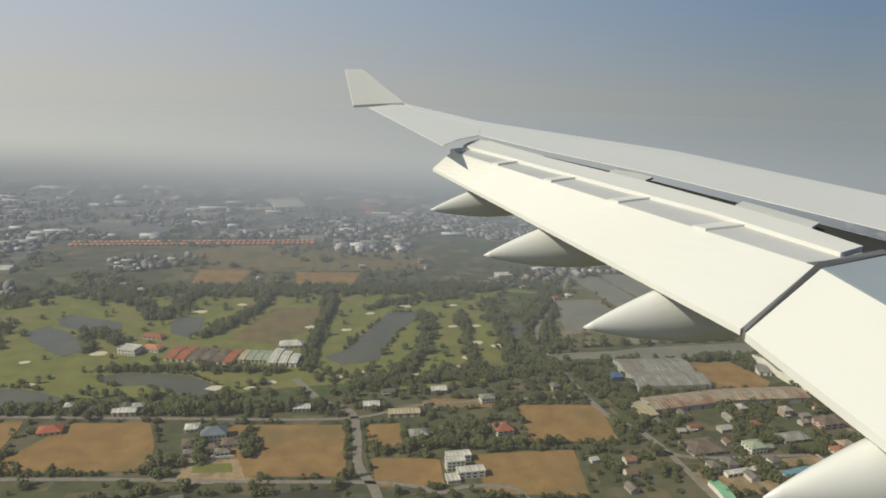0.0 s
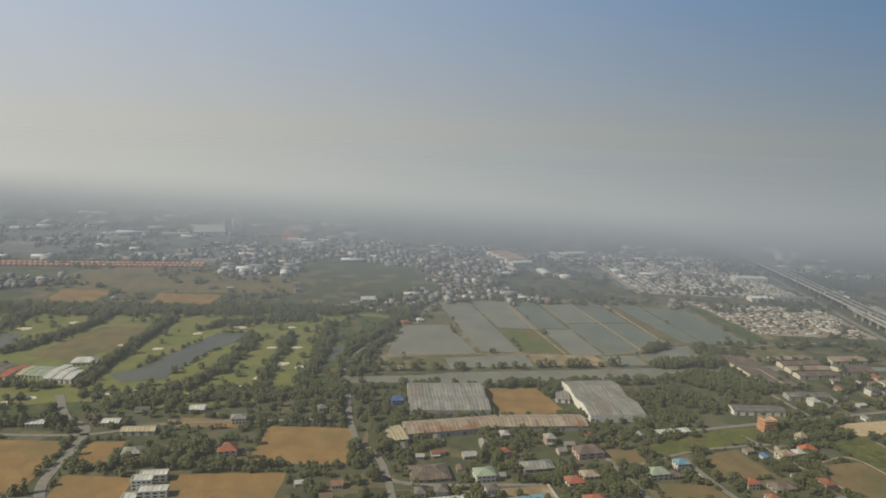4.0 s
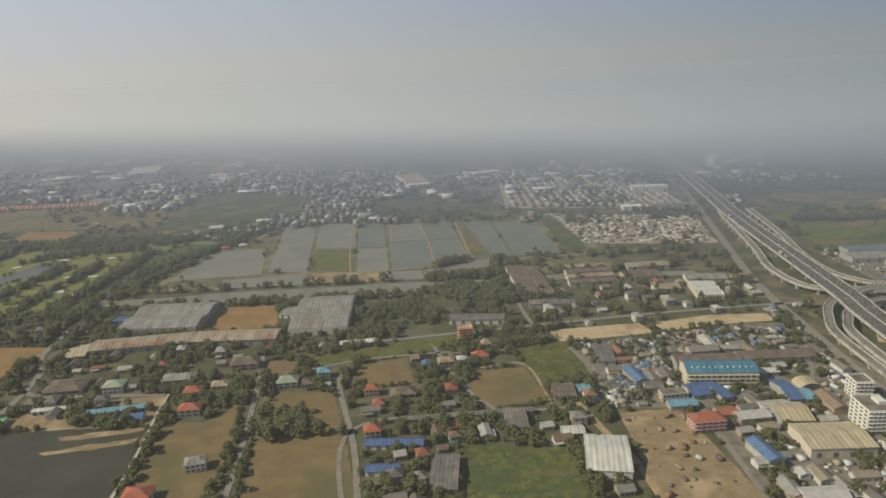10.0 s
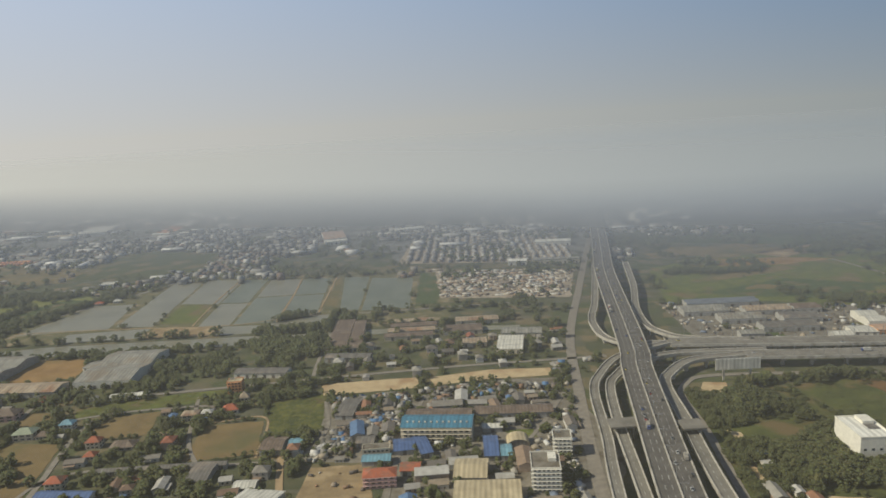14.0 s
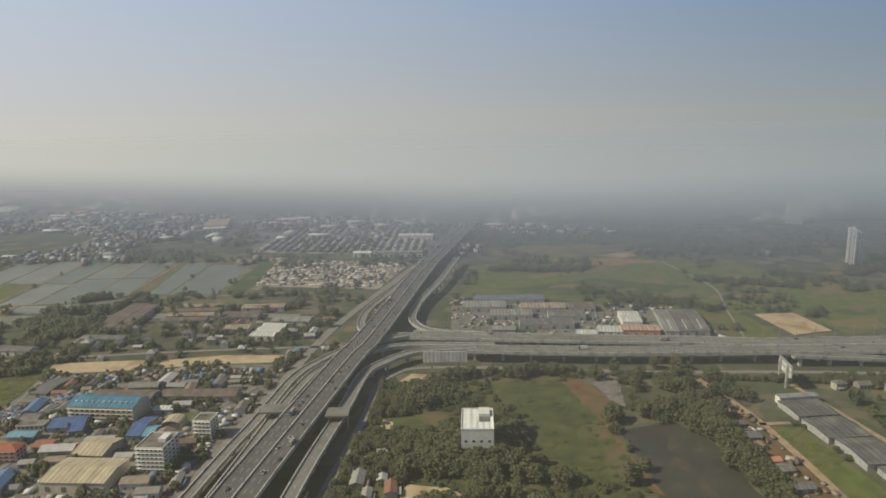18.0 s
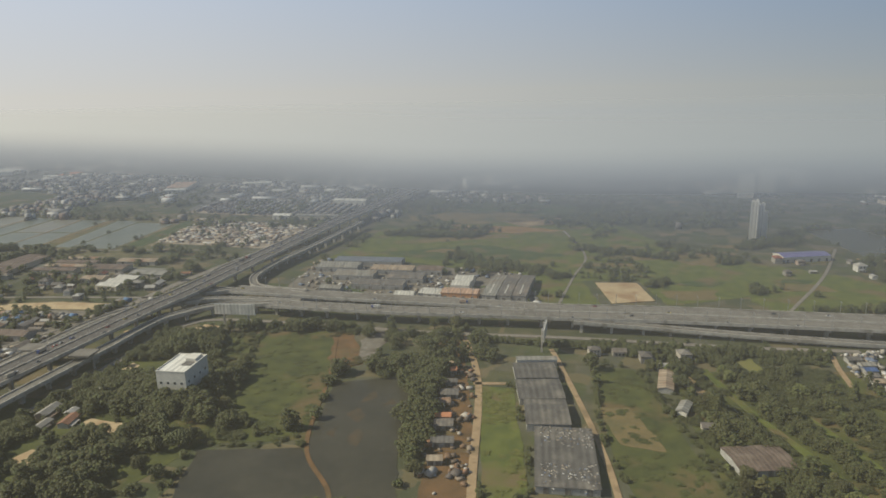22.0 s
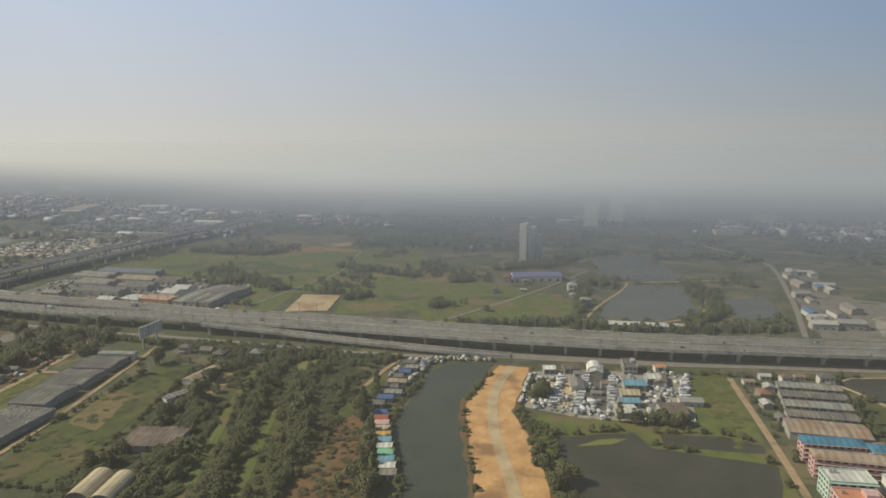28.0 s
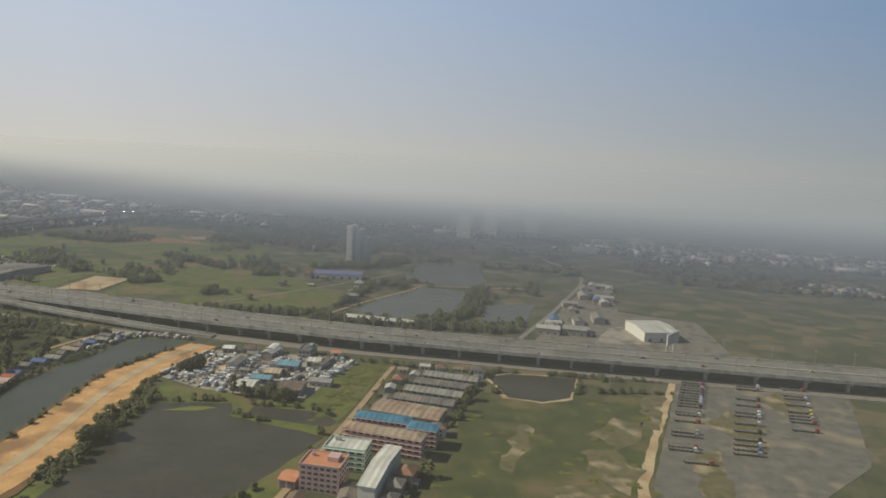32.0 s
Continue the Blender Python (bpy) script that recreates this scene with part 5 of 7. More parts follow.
# warehouse quarter
hall((190, 346), (237, 344), 42, 4.2, 2.0, "grey_roof", "grey_wall", "large weathered grey warehouse with a broad roof", ridges=2, doors=5)
hall((186, 318), (240, 324), 15, 3.4, 1.6, "rust_roof", "grey_wall", "long low warehouse with a rust-streaked roof", doors=6)
hall((240, 324), (288, 322), 15, 3.4, 1.6, "rust_roof", "grey_wall", "long low warehouse with a rust-streaked roof", doors=5)
hall((176, 312), (186, 314), 17, 2.6, 1.0, "cream_roof", "cream_wall", "squat cream shed against a long warehouse", "shed", doors=2)
hall((293, 332), (327, 332), 54, 4.4, 2.2, "grey_roof", "white_wall", "large grey warehouse with two broad ridges", ridges=2, doors=4)
hall((282, 362), (290, 360), 14, 2.6, 0.8, "grey_roof", "white_wall", "narrow lean-to with a pale roof", "shed", doors=2)
block(184, 366, 3, 7, 7, 2, "blue_wall", "royal_roof", "bright blue office beside a warehouse", "office_building", ridge=0.8)
hall((325, 312), (345, 314), 5, 2.2, 0.8, "white_roof", "white_wall", "low white shed by a ditch", "shed", doors=4)
block(394, 318, 4, 8, 6, 4, "orange_wall", "cream_roof", "orange four-storey apartment building", ridge=0, bays=4, ledge=True, tanks=2)
block(400, 291, 10, 8, 6, 1, "white_wall", "red_roof", "small temple hall with a bright red roof", "temple_hall", 2.0, 3, 2, ridge=2.4)
block(404, 302, 10, 4.5, 4.5, 2, "cream_wall", "rust_roof", "tiered ochre shrine with a steep roof", "shrine", 1.8, 2, 2, ridge=2.6)
block(382, 284, 5, 8, 6, 2, "cream_wall", "rust_roof", "two-storey cream house with a hipped roof", "villa", 1.7, 3, 2, ridge=1.4)
hall((386, 338), (418, 334.5), 9, 3.0, 1.2, "dark_roof", "white_wall", "long dark shed with a pale front", "shed", doors=6)
hall((436, 357), (464, 354), 8, 3.0, 1.0, "dark_roof", "grey_wall", "long grey shed by a lane", "shed", doors=5)
# blue-roofed factory quarter
hall((492, 249), (524, 246), 13, 7.0, 2.2, "blue_roof", "cream_wall", "long three-storey factory with a blue roof", "factory_building", doors=0)
fb = bpy.data.objects["factory_building"]
for k in range(11):
    part("roof_vent", box(2.4 + 2.7 * k, 2.6, 7.9, 3.2 + 2.7 * k, 3.5, 8.55), M["white_roof"], fb)
for k in range(3):
    windows(fb, 0.8, 31.2, 0.0, 0.6 + 2.0 * k, 1.6 + 2.0 * k, 12, 1.5)
    part("ledge", box(0, -0.9, 1.85 + 2.0 * k, 32, -0.03, 2.0 + 2.0 * k), M["cream_wall"], fb)
hall((526, 268), (563, 267), 9, 3.0, 1.4, "brown_roof", "grey_wall", "long grey-brown shed with a ridged roof", "shed", doors=8)
hall((493, 264), (524, 262), 10, 4.4, 1.1, "brown_roof", "grey_wall", "long dark shed with a ridged roof", "shed", doors=6)
block(482, 239, 3, 12, 5, 2, "cream_wall", "yard", "low yellow office with a flat roof", "office_building", bays=6)
block(486.5, 214, 3, 13, 7, 3, "pink_wall", "red_roof", "pink apartment house with a red roof", bays=5, ridge=1.4, ledge=True)
hall((516, 189), (541, 188), 18, 4.0, 1.2, "cream_roof", "cream_wall", "broad shed with a dusty cream roof", "shed", doors=4)
hall((516, 210), (529, 209), 15, 3.6, 1.6, "cream_roof", "grey_wall", "shed with a worn tan roof", "shed", doors=3)
block(552, 209, -3, 11, 13, 6, "white_wall", "yard", "six-storey white office block with ribbon windows", "office_building", bays=6, side_bays=4, ledge=True, core=True)
block(562, 233, -4, 7.5, 8, 5, "white_wall", "yard", "five-storey white office block", "office_building", bays=4, ledge=True, tanks=2)
for x, y, c in ((476, 248, "dark_roof"), (498, 222, "red_roof")):
    hall((x - 4, y - 3), (x + 4, y - 3.3), 7, 2.4, 1.2, c, "grey_wall", "workshop with a coloured metal roof", "workshop", doors=2)
hall((430, 184), (446, 181), 24, 4.0, 2.2, "white_roof", "white_wall", "tall white warehouse with a ridged roof", doors=2, skylights=3)
hall((346, 211), (370, 209), 5, 2.2, 0.9, "royal_roof", "white_wall", "long low building with a blue roof", "shed", doors=6)
hall((348, 193), (361, 192), 5, 2.2, 0.9, "royal_roof", "white_wall", "low building with a blue roof", "shed", doors=3)
for y in (229,):
    hall((362, y), (418, y + 2), 3.4, 2.2, 0.8, "dark_roof", "grey_wall", "long terrace of small dark-roofed rooms", "terrace", doors=12)
hall((405, 218), (414, 218), 16, 2.4, 1.0, "dark_roof", "grey_wall", "dark old barn with a ridged roof", "barn", doors=2)
hall((372, 180), (382, 179), 22, 2.4, 1.0, "dark_roof", "grey_wall", "long dark old barn", "barn", doors=3)
hall((217, 249), (243, 253), 4.2, 2.0, 0.8, "sky_roof", "white_wall", "long shed with a turquoise roof", "shed", doors=8)
hall((234, 242), (245, 242.5), 5.5, 2.2, 1.2, "royal_roof", "white_wall", "house with a bright blue roof", "shed", doors=3)
hall((190, 254), (208, 256), 3.2, 2.0, 0.6, "white_roof", "white_wall", "long narrow white shed", "shed", doors=6)
block(219, 276, 4, 9.5, 8, 2, "white_wall", "green_roof", "pale villa with an olive hipped roof", "villa", 1.8, 4, 3, ridge=1.6)
block(281, 205, 12, 8, 6, 2, "white_wall", "grey_roof", "grey-roofed house in a dry field", "villa", 1.7, 4, 3, ridge=1.4)
for x, y, w, d, f, wall, roof, ridge, label in (
        (193, 281, 19, 14, 1, "grey_wall", "brown_roof", 2.4, "dark brown old compound house with a broad roof"), (247.5, 284, 16, 8, 1, "grey_wall", "grey_roof", 1.6, "long grey house with a hipped roof"),
        (278, 295, 14, 9, 2, "pink_wall", "brown_roof", 2.6, "ornate house with a dark red-brown gabled roof"), (260.5, 266, 8, 6.5, 2, "cream_wall", "red_roof", 1.8, "villa with a dull red tile roof"),
        (264.5, 249, 9.5, 7, 2, "cream_wall", "red_roof", 2.0, "villa with a dull red tile roof"), (304.5, 271, 10, 7, 2, "cream_wall", "green_roof", 2.2, "villa with an olive-grey roof"), (313.5, 271, 6, 6, 1, "grey_wall", "brown_roof", 1.6, "small house with a brown roof"),
        (321, 279, 6.5, 5, 2, "white_wall", "sky_roof", 1.8, "house with a pale blue roof"), (346, 258, 6.5, 5, 2, "cream_wall", "red_roof", 2.0, "house with a red tile roof"), (350, 247, 5, 4.5, 1, "white_wall", "red_roof", 1.8, "small house with a red roof"),
        (349, 222, 7, 6, 2, "cream_wall", "red_roof", 2.0, "house with a red tile roof"), (271, 274, 8, 6, 1, "cream_wall", "rust_roof", 1.6, "cream house with a tan roof"), (361, 256, 11, 7, 1, "grey_wall", "brown_roof", 2.0, "house with a brown hipped roof"),
        (266, 186, 10, 8, 2, "white_wall", "red_roof", 2.0, "white villa with a red roof"), (310, 233, 6, 6, 1, "cream_wall", "red_roof", 1.6, "small red-roofed house under trees")):
    block(x, y, 4, w, d, f, wall, roof, label, "villa", 1.7, 3, 2, ridge=ridge)
hall((177, 236), (182, 236), 14, 2.2, 0.8, "mint_roof", "white_wall", "long shed with a mint green roof", "shed", doors=1)
# golf club, villas by the dry fields
for k in range(6):
    hall((-97 + 7.4 * k, 424 - 2 * k), (-92 + 7.4 * k, 422.4 - 2 * k), 21, 2.2, 1.2, ("red_roof", "red_roof", "brown_roof", "brown_roof", "brown_roof", "red_roof")[k], "cream_wall", "long clubhouse wing with a faded roof", "clubhouse_wing", doors=1)
for k in range(4):
    hall((-51 + 5 * k, 417 - k), (-47 + 5 * k, 416 - k), 16, 2.2, 1.0, "cream_roof" if k == 0 else "green_roof", "cream_wall", "long clubhouse wing with a pale green roof", "clubhouse_wing", doors=1)
for k in range(3):
    hall((-32 + 6.5 * k, 408 - k), (-27 + 6.5 * k, 407 - k), 24 - 4 * k, 3.0, 1.2, "white_roof", "white_wall", "white clubhouse hall with a pale roof", "clubhouse_hall", doors=1)
block(-18, 441, 0, 16, 8, 1, "white_wall", "white_roof", "white hall with a pale hipped roof", "clubhouse", 2.4, 5, 3, ridge=2.5)
block(-121, 440, -20, 12, 9, 2, "white_wall", "white_roof", "white flat-roofed golf clubhouse", "clubhouse", 2.0, 5, 4)
block(-108, 444, -20, 12, 8, 1, "white_wall", "tile_roof", "low clubhouse with a tile roof", "clubhouse", 2.2, 5, 4, ridge=1.6)
block(-112, 466, -20, 14, 6, 1, "cream_wall", "red_roof", "low lodge with a red roof", "clubhouse", 2.0, 4, 3, ridge=1.4)
block(-52, 321, 4, 12, 9, 2, "white_wall", "slate_roof", "grey mansion with a dark blue-grey hipped roof", "mansion", 2.1, 6, 4, ridge=2.4)
for x, y, w, d, c in ((-62, 315, 8, 7, "brown_roof"), (-43, 314, 8, 7, "brown_roof"), (-53, 310, 9, 5, "brown_roof"), (-61, 306, 6, 4, "dark_roof"), (-46, 305, 7, 4, "dark_roof"), (-64, 331, 7, 6, "white_roof")):
    block(x, y, 4, w, d, 1, "white_wall", c, "low wing of a mansion with a dark tiered roof", "mansion_wing", 2.0, 3, 2, ridge=1.3)
gate = thing("garden_wall", -53, 301, 0, 4, "pale wall with gate posts round a mansion", "garden wall")
for x0, x1 in ((-13, -3), (3, 13)):
    part("wall_length", box(x0, -0.2, 0, x1, 0.2, 1.1), M["white_wall"], gate)
for x in (-3, 3):
    part("gate_post", box(x - 0.35, -0.35, 0, x + 0.35, 0.35, 1.8), M["white_wall"], gate)
for x, y, w, d, f in ((66, 286, 12, 5, 2), (63, 279, 9, 5, 3), (69, 272, 13, 5, 2), (60, 269, 6, 6, 1)):
    block(x, y, 2, w, d, f, "white_wall", "white_roof", "white flat-roofed modern house", "modern_house", 1.6, 4, 2)
for x, y, w, c in ((-14, 344, 9, "white_roof"), (24, 343, 9, "white_roof"), (37, 332, 17, "cream_roof"), (66, 358, 8, "white_roof"), (-108, 350, 12, "white_roof")):
    hall((x, y), (x + w, y - 0.5), 6, 2.4, 1.0, c, "cream_wall", "low cream building by a lane", "lane_building", doors=4)
block(95, 309, 4, 9, 8, 2, "white_wall", "red_roof", "white house with a steep red roof", "villa", 1.6, 3, 2, ridge=3.0)
block(50, 309, 3, 9, 7, 2, "grey_wall", "grey_roof", "grey hip-roofed house in a walled garden", "villa", 1.6, 3, 2, ridge=1.8)
block(95, 345, 4, 8, 6, 2, "white_wall", "grey_roof", "pale two-storey village villa", "villa", 1.7, 4, 2, ridge=1.4)
block(-133, 337, 8, 11, 8, 1, "cream_wall", "red_roof", "farmhouse with a red hipped roof", "villa", 1.8, 4, 2, ridge=1.8)
block(203, 530, 20, 7, 5, 1, "cream_wall", "red_roof", "small red-roofed house among trees", "villa", 1.8, 4, 3, ridge=1.6)
block(216, 536, 20, 6, 5, 1, "white_wall", "white_roof", "small white house among trees", "villa", 1.8, 4, 3, ridge=1.6)
block(175, 600, 5, 14, 12, 2, "white_wall", "white_roof", "white two-storey house among trees", "villa", 1.8, 4, 3)
# east of the expressway
wb = thing("office_building", 678, 217, 0, -1, "plain white block with few windows and a roof well", "office building")
part("wall", box(-6.3, -9.3, 0, 6.3, 9.3, 13.8), M["white_wall"], wb)
part("roof", box(-6.1, -9.1, 13.803, 6.1, 9.1, 13.9), M["bright_roof"], wb)
part("parapet", join(box(-6.4, -9.4, 13.803, 6.4, -9.1, 14.3), box(-6.4, 9.1, 13.803, 6.4, 9.4, 14.3), box(-6.4, -9.1, 13.803, -6.1, 9.1, 14.3), box(6.1, -9.1, 13.803, 6.4, 9.1, 14.3)), M["white_wall"], wb)
windows(wb, -6, 6, -9.3, 8.6, 9.5, 4, 1.1)
windows(wb, -9, 9, 6.3, 8.6, 9.5, 4, 1.0, "y")
part("stair_house", box(0.5, 2, 13.9, 5, 8, 15.2), M["white_wall"], wb)
part("roof_well", box(0.6, -2.5, 13.91, 5, 1.9, 14.0), M["dark_roof"], wb)
claim([(671, 207), (685, 207), (685, 227), (671, 227)])
hall((824, 160), (844, 160), 38, 2.6, 0.3, "flat_roof", "grey_wall", "roofless grey factory strewn with rubble", "ruined_factory", doors=3)
hall((821, 199), (837, 200), 20, 3.0, 0.9, "flat_roof", "grey_wall", "old grey factory hall with a dark roof", "factory_hall", doors=2)
hall((818, 220), (836, 222), 18, 2.7, 0.6, "flat_roof", "grey_wall", "old grey factory hall with a grey roof", "factory_hall", doors=2)
hall((816, 240), (834, 242), 16, 2.6, 0.6, "flat_roof", "grey_wall", "old low factory hall with a dark roof", "factory_hall", doors=2)
hall((816, 257.5), (834, 259.5), 4, 3.4, 0.4, "grey_roof", "white_wall", "low white-walled factory office", "factory_hall", doors=4)
for k in range(9):
    y = 172 + 10 * k + (k * 37 % 5)
    hall((788 - 0.5 * k, y), (793 + k * 23 % 4 - 0.6 * k, y + 0.6), 3.5 + k * 31 % 3, 2.0, 0.9, ("rust_roof", "dark_roof", "dark_roof", "tile_roof")[k % 4], "grey_wall", "tin shack with a rusty roof", "shack", doors=2)
hall((889.5, 175), (908.5, 178.5), 15, 2.4, 0.8, "brown_roof", "grey_wall", "brown barn with a low roof", "barn", doors=3)
hall((881, 215), (885, 224), 4, 2.0, 0.8, "grey_roof", "white_wall", "small white roadside hut", "hut", doors=1)
hall((880, 235), (884, 254), 6, 2.0, 0.8, "rust_roof", "grey_wall", "long rusty tin shed", "shed", doors=4)
for x in (899.5, 907.5):
    vault(x, 142, 8, 7.2, 15, 2.4, 2.4, "cream_roof", "grey shed with a rounded cream roof")
hall((754, 357), (768, 355), 12, 3.0, 0.8, "white_roof", "white_wall", "factory hall with a bright white roof", "factory_hall", doors=3)
hall((768, 356), (790, 354), 11, 4.0, 0.6, "tan_roof", "orange_wall", "factory hall with an orange front", "factory_hall", doors=4)
hall((772, 372), (784, 371), 24, 4.0, 1.4, "white_roof", "white_wall", "twin factory hall with white roofs", "factory_hall", ridges=2)
for k in range(3):
    hall((793 + 9 * k, 354), (801 + 9 * k, 353), 46, 3.6, 1.4, "dark_roof" if k else "grey_roof", "grey_wall", "long grey factory hall", "factory_hall", doors=1, skylights=1)
for x, y, w, d, c in ((708, 372, 34, 12, "dark_roof"), (690, 392, 28, 14, "grey_roof"), (728, 388, 24, 14, "dark_roof"), (672, 412, 30, 16, "grey_roof"), (712, 408, 30, 12, "rust_roof"), (740, 352, 12, 8, "white_roof"), (690, 362, 14, 8, "grey_roof"), (680, 430, 50, 12, "slate_roof"), (744, 408, 18, 12, "brown_roof")):
    hall((x, y), (x + w, y - 1), d, 3.4, 1.2, c, "grey_wall", "low factory hall with a weathered roof", "factory_hall", ridges=2 if d > 11 else 1, doors=4)
# canal side, lagoon, flats
for k in range(9):
    hall((963.5 + (k * 29 % 4), 226 + 6.0 * k), (968.5 + (k * 17 % 5), 226.5 + 6.0 * k), 4.2, 1.8, 0.8, ("dark_roof", "royal_roof", "grey_roof", "dark_roof", "rust_roof")[k % 5], "grey_wall", "canal-side hut with a dark tin roof", "hut", doors=1)
for k in range(11):
    hall((967.6 + 1.55 * k, 217 - 4.4 * k), (972.4 + 1.55 * k, 217.8 - 4.4 * k), 3.6, 2.0, 0.6, ("royal_roof", "red_roof", "pink_wall", "cream_roof", "yellow_roof", "sky_roof", "white_roof", "mint_roof", "sky_roof", "white_roof", "grey_roof")[k], "grey_wall", "canal-side shop with a coloured tin roof", "shop", doors=2)
block(1126, 213, 0, 19, 6, 4, "pink_wall", "blue_roof", "long pink four-storey flats with a blue roof", "apartment_block", 1.6, 9, 2, ridge=0.9, ledge=True)
block(1141, 210, 0, 10, 6, 4, "pink_wall", "blue_roof", "short pink four-storey flats with a blue roof", "apartment_block", 1.6, 5, 2, ridge=0.9, ledge=True)
block(1130, 201.5, -3, 27, 6, 4, "pink_wall", "rust_roof", "long pink flats with a dusty roof", "apartment_block", 1.7, 11, 2, ridge=1.0, ledge=True)
block(1122, 188.5, 2, 13, 8, 4, "green_wall", "white_roof", "pale green flat-roofed apartment block", "apartment_block", 1.7, 5, 4, ledge=True, tanks=2)
block(1120, 174, 2, 12, 9, 5, "pink_wall", "tile_roof", "pink-brown five-storey block with punched windows", "apartment_block", 1.6, 6, 4, tanks=1, core=True)
hall((1133, 166), (1138, 166), 27, 6.2, 1.2, "white_roof", "white_wall", "tall white hall with a ridged roof", "warehouse", doors=1)
hall((1108, 169), (1113, 169), 6, 2.6, 0.8, "tile_roof", "pink_wall", "pink house with an orange roof", "villa", doors=2)
hall((1117, 226), (1143, 224), 12, 3.0, 0.8, "rust_roof", "grey_wall", "broad low hall with a patchy tan roof", "barrack", doors=4)
for k in range(4):
    hall((1121 + 1.5 * k, 242 + 10 * k), (1145 + 1.5 * k, 241 + 10 * k), 6.5, 2.2, 0.8, "grey_roof" if k % 2 else "dark_roof", "grey_wall", "long grey workers' barrack", "barrack", doors=8)
# far landmarks beyond the motorway
hall((998, 456), (1032, 464), 14, 4.0, 1.4, "purple_roof", "white_wall", "long hall with a purple-grey roof", "warehouse", doors=6)
hall((1060, 352), (1100, 352), 7, 2.4, 0.8, "white_roof", "grey_wall", "low shed with a pale roof by a lake", "shed", doors=5)
for x, y, w, d, f, label in ((1000, 533, 5.0, 8, 19, "pale residential tower with ribbed sides"), (1005.5, 536, 5.5, 8, 17, "lower wing of a pale residential tower"), (1010.5, 539, 3.6, 7, 13, "lowest wing of a pale residential tower")):
    tw = block(x, y, -20, w, d, f, "white_wall", "grey_roof", label, "residential_tower", 1.65, 2, 3, core=f > 13)
    for k in range(4):
        part("rib", box(-w / 2 + w / 3 * k - 0.22, -d / 2 - 0.5, 0, -w / 2 + w / 3 * k + 0.22, -d / 2 - 0.01, f * 1.65 + 0.4), M["white_wall"], tw)
forest_foot = [(990 + 3.1 * k, 524 + k % 3) for k in range(10)]
for x, y, f in ((1058, 752, 15), (1086, 771, 18), (1104, 783, 17), (1130, 800, 14)):
    block(x, y, -15, 16, 12, f, "white_wall", "grey_roof", "hazy distant residential tower", "residential_tower", 1.65, 4, 3, bands=True)
for x, y, w, d in ((-390, 560, 40, 30), (-350, 600, 60, 30), (-300, 640, 50, 20), (-20, 760, 50, 24), (100, 900, 60, 30), (250, 950, 70, 30), (420, 1000, 60, 30),
                   (620, 900, 50, 24), (1180, 700, 50, 24), (-160, 900, 60, 30), (-260, 850, 70, 30)):
    hall((x, y), (x + w * 0.55, y + 1), d * 0.8, 3.4, 1.2, random.choice(("white_roof", "grey_roof", "grey_roof", "dark_roof")), "cream_wall", "large pale factory far across the plain", "factory_hall", ridges=2)
hall((352, 782), (379, 789), 60, 5, 1.2, "tan_roof", "white_wall", "broad hall with a pale terracotta roof", "warehouse", ridges=3)
hall((356, 768), (382, 775), 12, 4, 0.6, "bright_roof", "white_wall", "white loading wing of a broad hall", "warehouse", doors=5)
hall((-58, 955), (-16, 962), 70, 5, 1.6, "white_roof", "white_wall", "large white factory far across the plain", "factory_hall", ridges=3)
hall((-96, 940), (-62, 946), 18, 4, 1.2, "cream_roof", "cream_wall", "cream works beside a large factory", "factory_hall")
hall((438, 822), (474, 834), 16, 5, 1.2, "bright_roof", "white_wall", "long bright white factory hall", "factory_hall")
hall((74, 916), (132, 912), 10, 3.5, 1.0, "bright_roof", "white_wall", "long white shed before a red field", "factory_hall")
hall((566, 602), (584, 601), 10, 4, 1.2, "bright_roof", "white_wall", "white shed at the back of scrap yards", "shed", doors=3)
hall((590, 601), (634, 598), 8, 4.5, 1.0, "grey_roof", "cream_wall", "long grey shed at the back of scrap yards", "shed", doors=8)
hall((602, 690), (640, 686), 14, 5, 1.0, "bright_roof", "white_wall", "white depot beside an expressway", "shed", doors=6)
for x, y, w, d, h, c in ((740, 806, 12, 10, 13, "bright_roof"), (756, 812, 34, 14, 5, "bright_roof"), (796, 846, 30, 14, 6, "white_roof"), (850, 905, 40, 18, 5, "bright_roof"), (915, 895, 44, 14, 4, "white_roof"), (770, 860, 60, 22, 9, "slate_roof"), (1010, 890, 60, 16, 5, "white_roof")):
    hall((x, y), (x + w, y + w * 0.6), d, h, 1.0, c, "white_wall", "pale works building at the edge of a marsh", "factory_hall", doors=3)
for x, y, w, d in ((469, 392, 32, 8), (470, 403, 32, 8), (471, 414, 32, 8), (470, 425, 30, 7), (508, 398, 26, 14), (520, 372, 16, 10), (434, 372, 12, 66), (448, 374, 8, 60), (516, 420, 30, 10)):
    hall((x, y), (x + w, y + 0.6), d, 2.8, 1.0, "brown_roof" if w < 14 or d in (8, 14) and y not in (403,) else "rust_roof", "cream_wall", "low brown works building by a canal", "works", doors=3)
hall((541, 358), (557, 356), 27, 3.0, 1.0, "white_roof", "cream_wall", "row of pale sawtooth workshops", "works", ridges=3, doors=3)
hall((546, 388), (572, 385), 12, 3.0, 1.0, "grey_roof", "cream_wall", "grey works building by a canal", "works", doors=4)


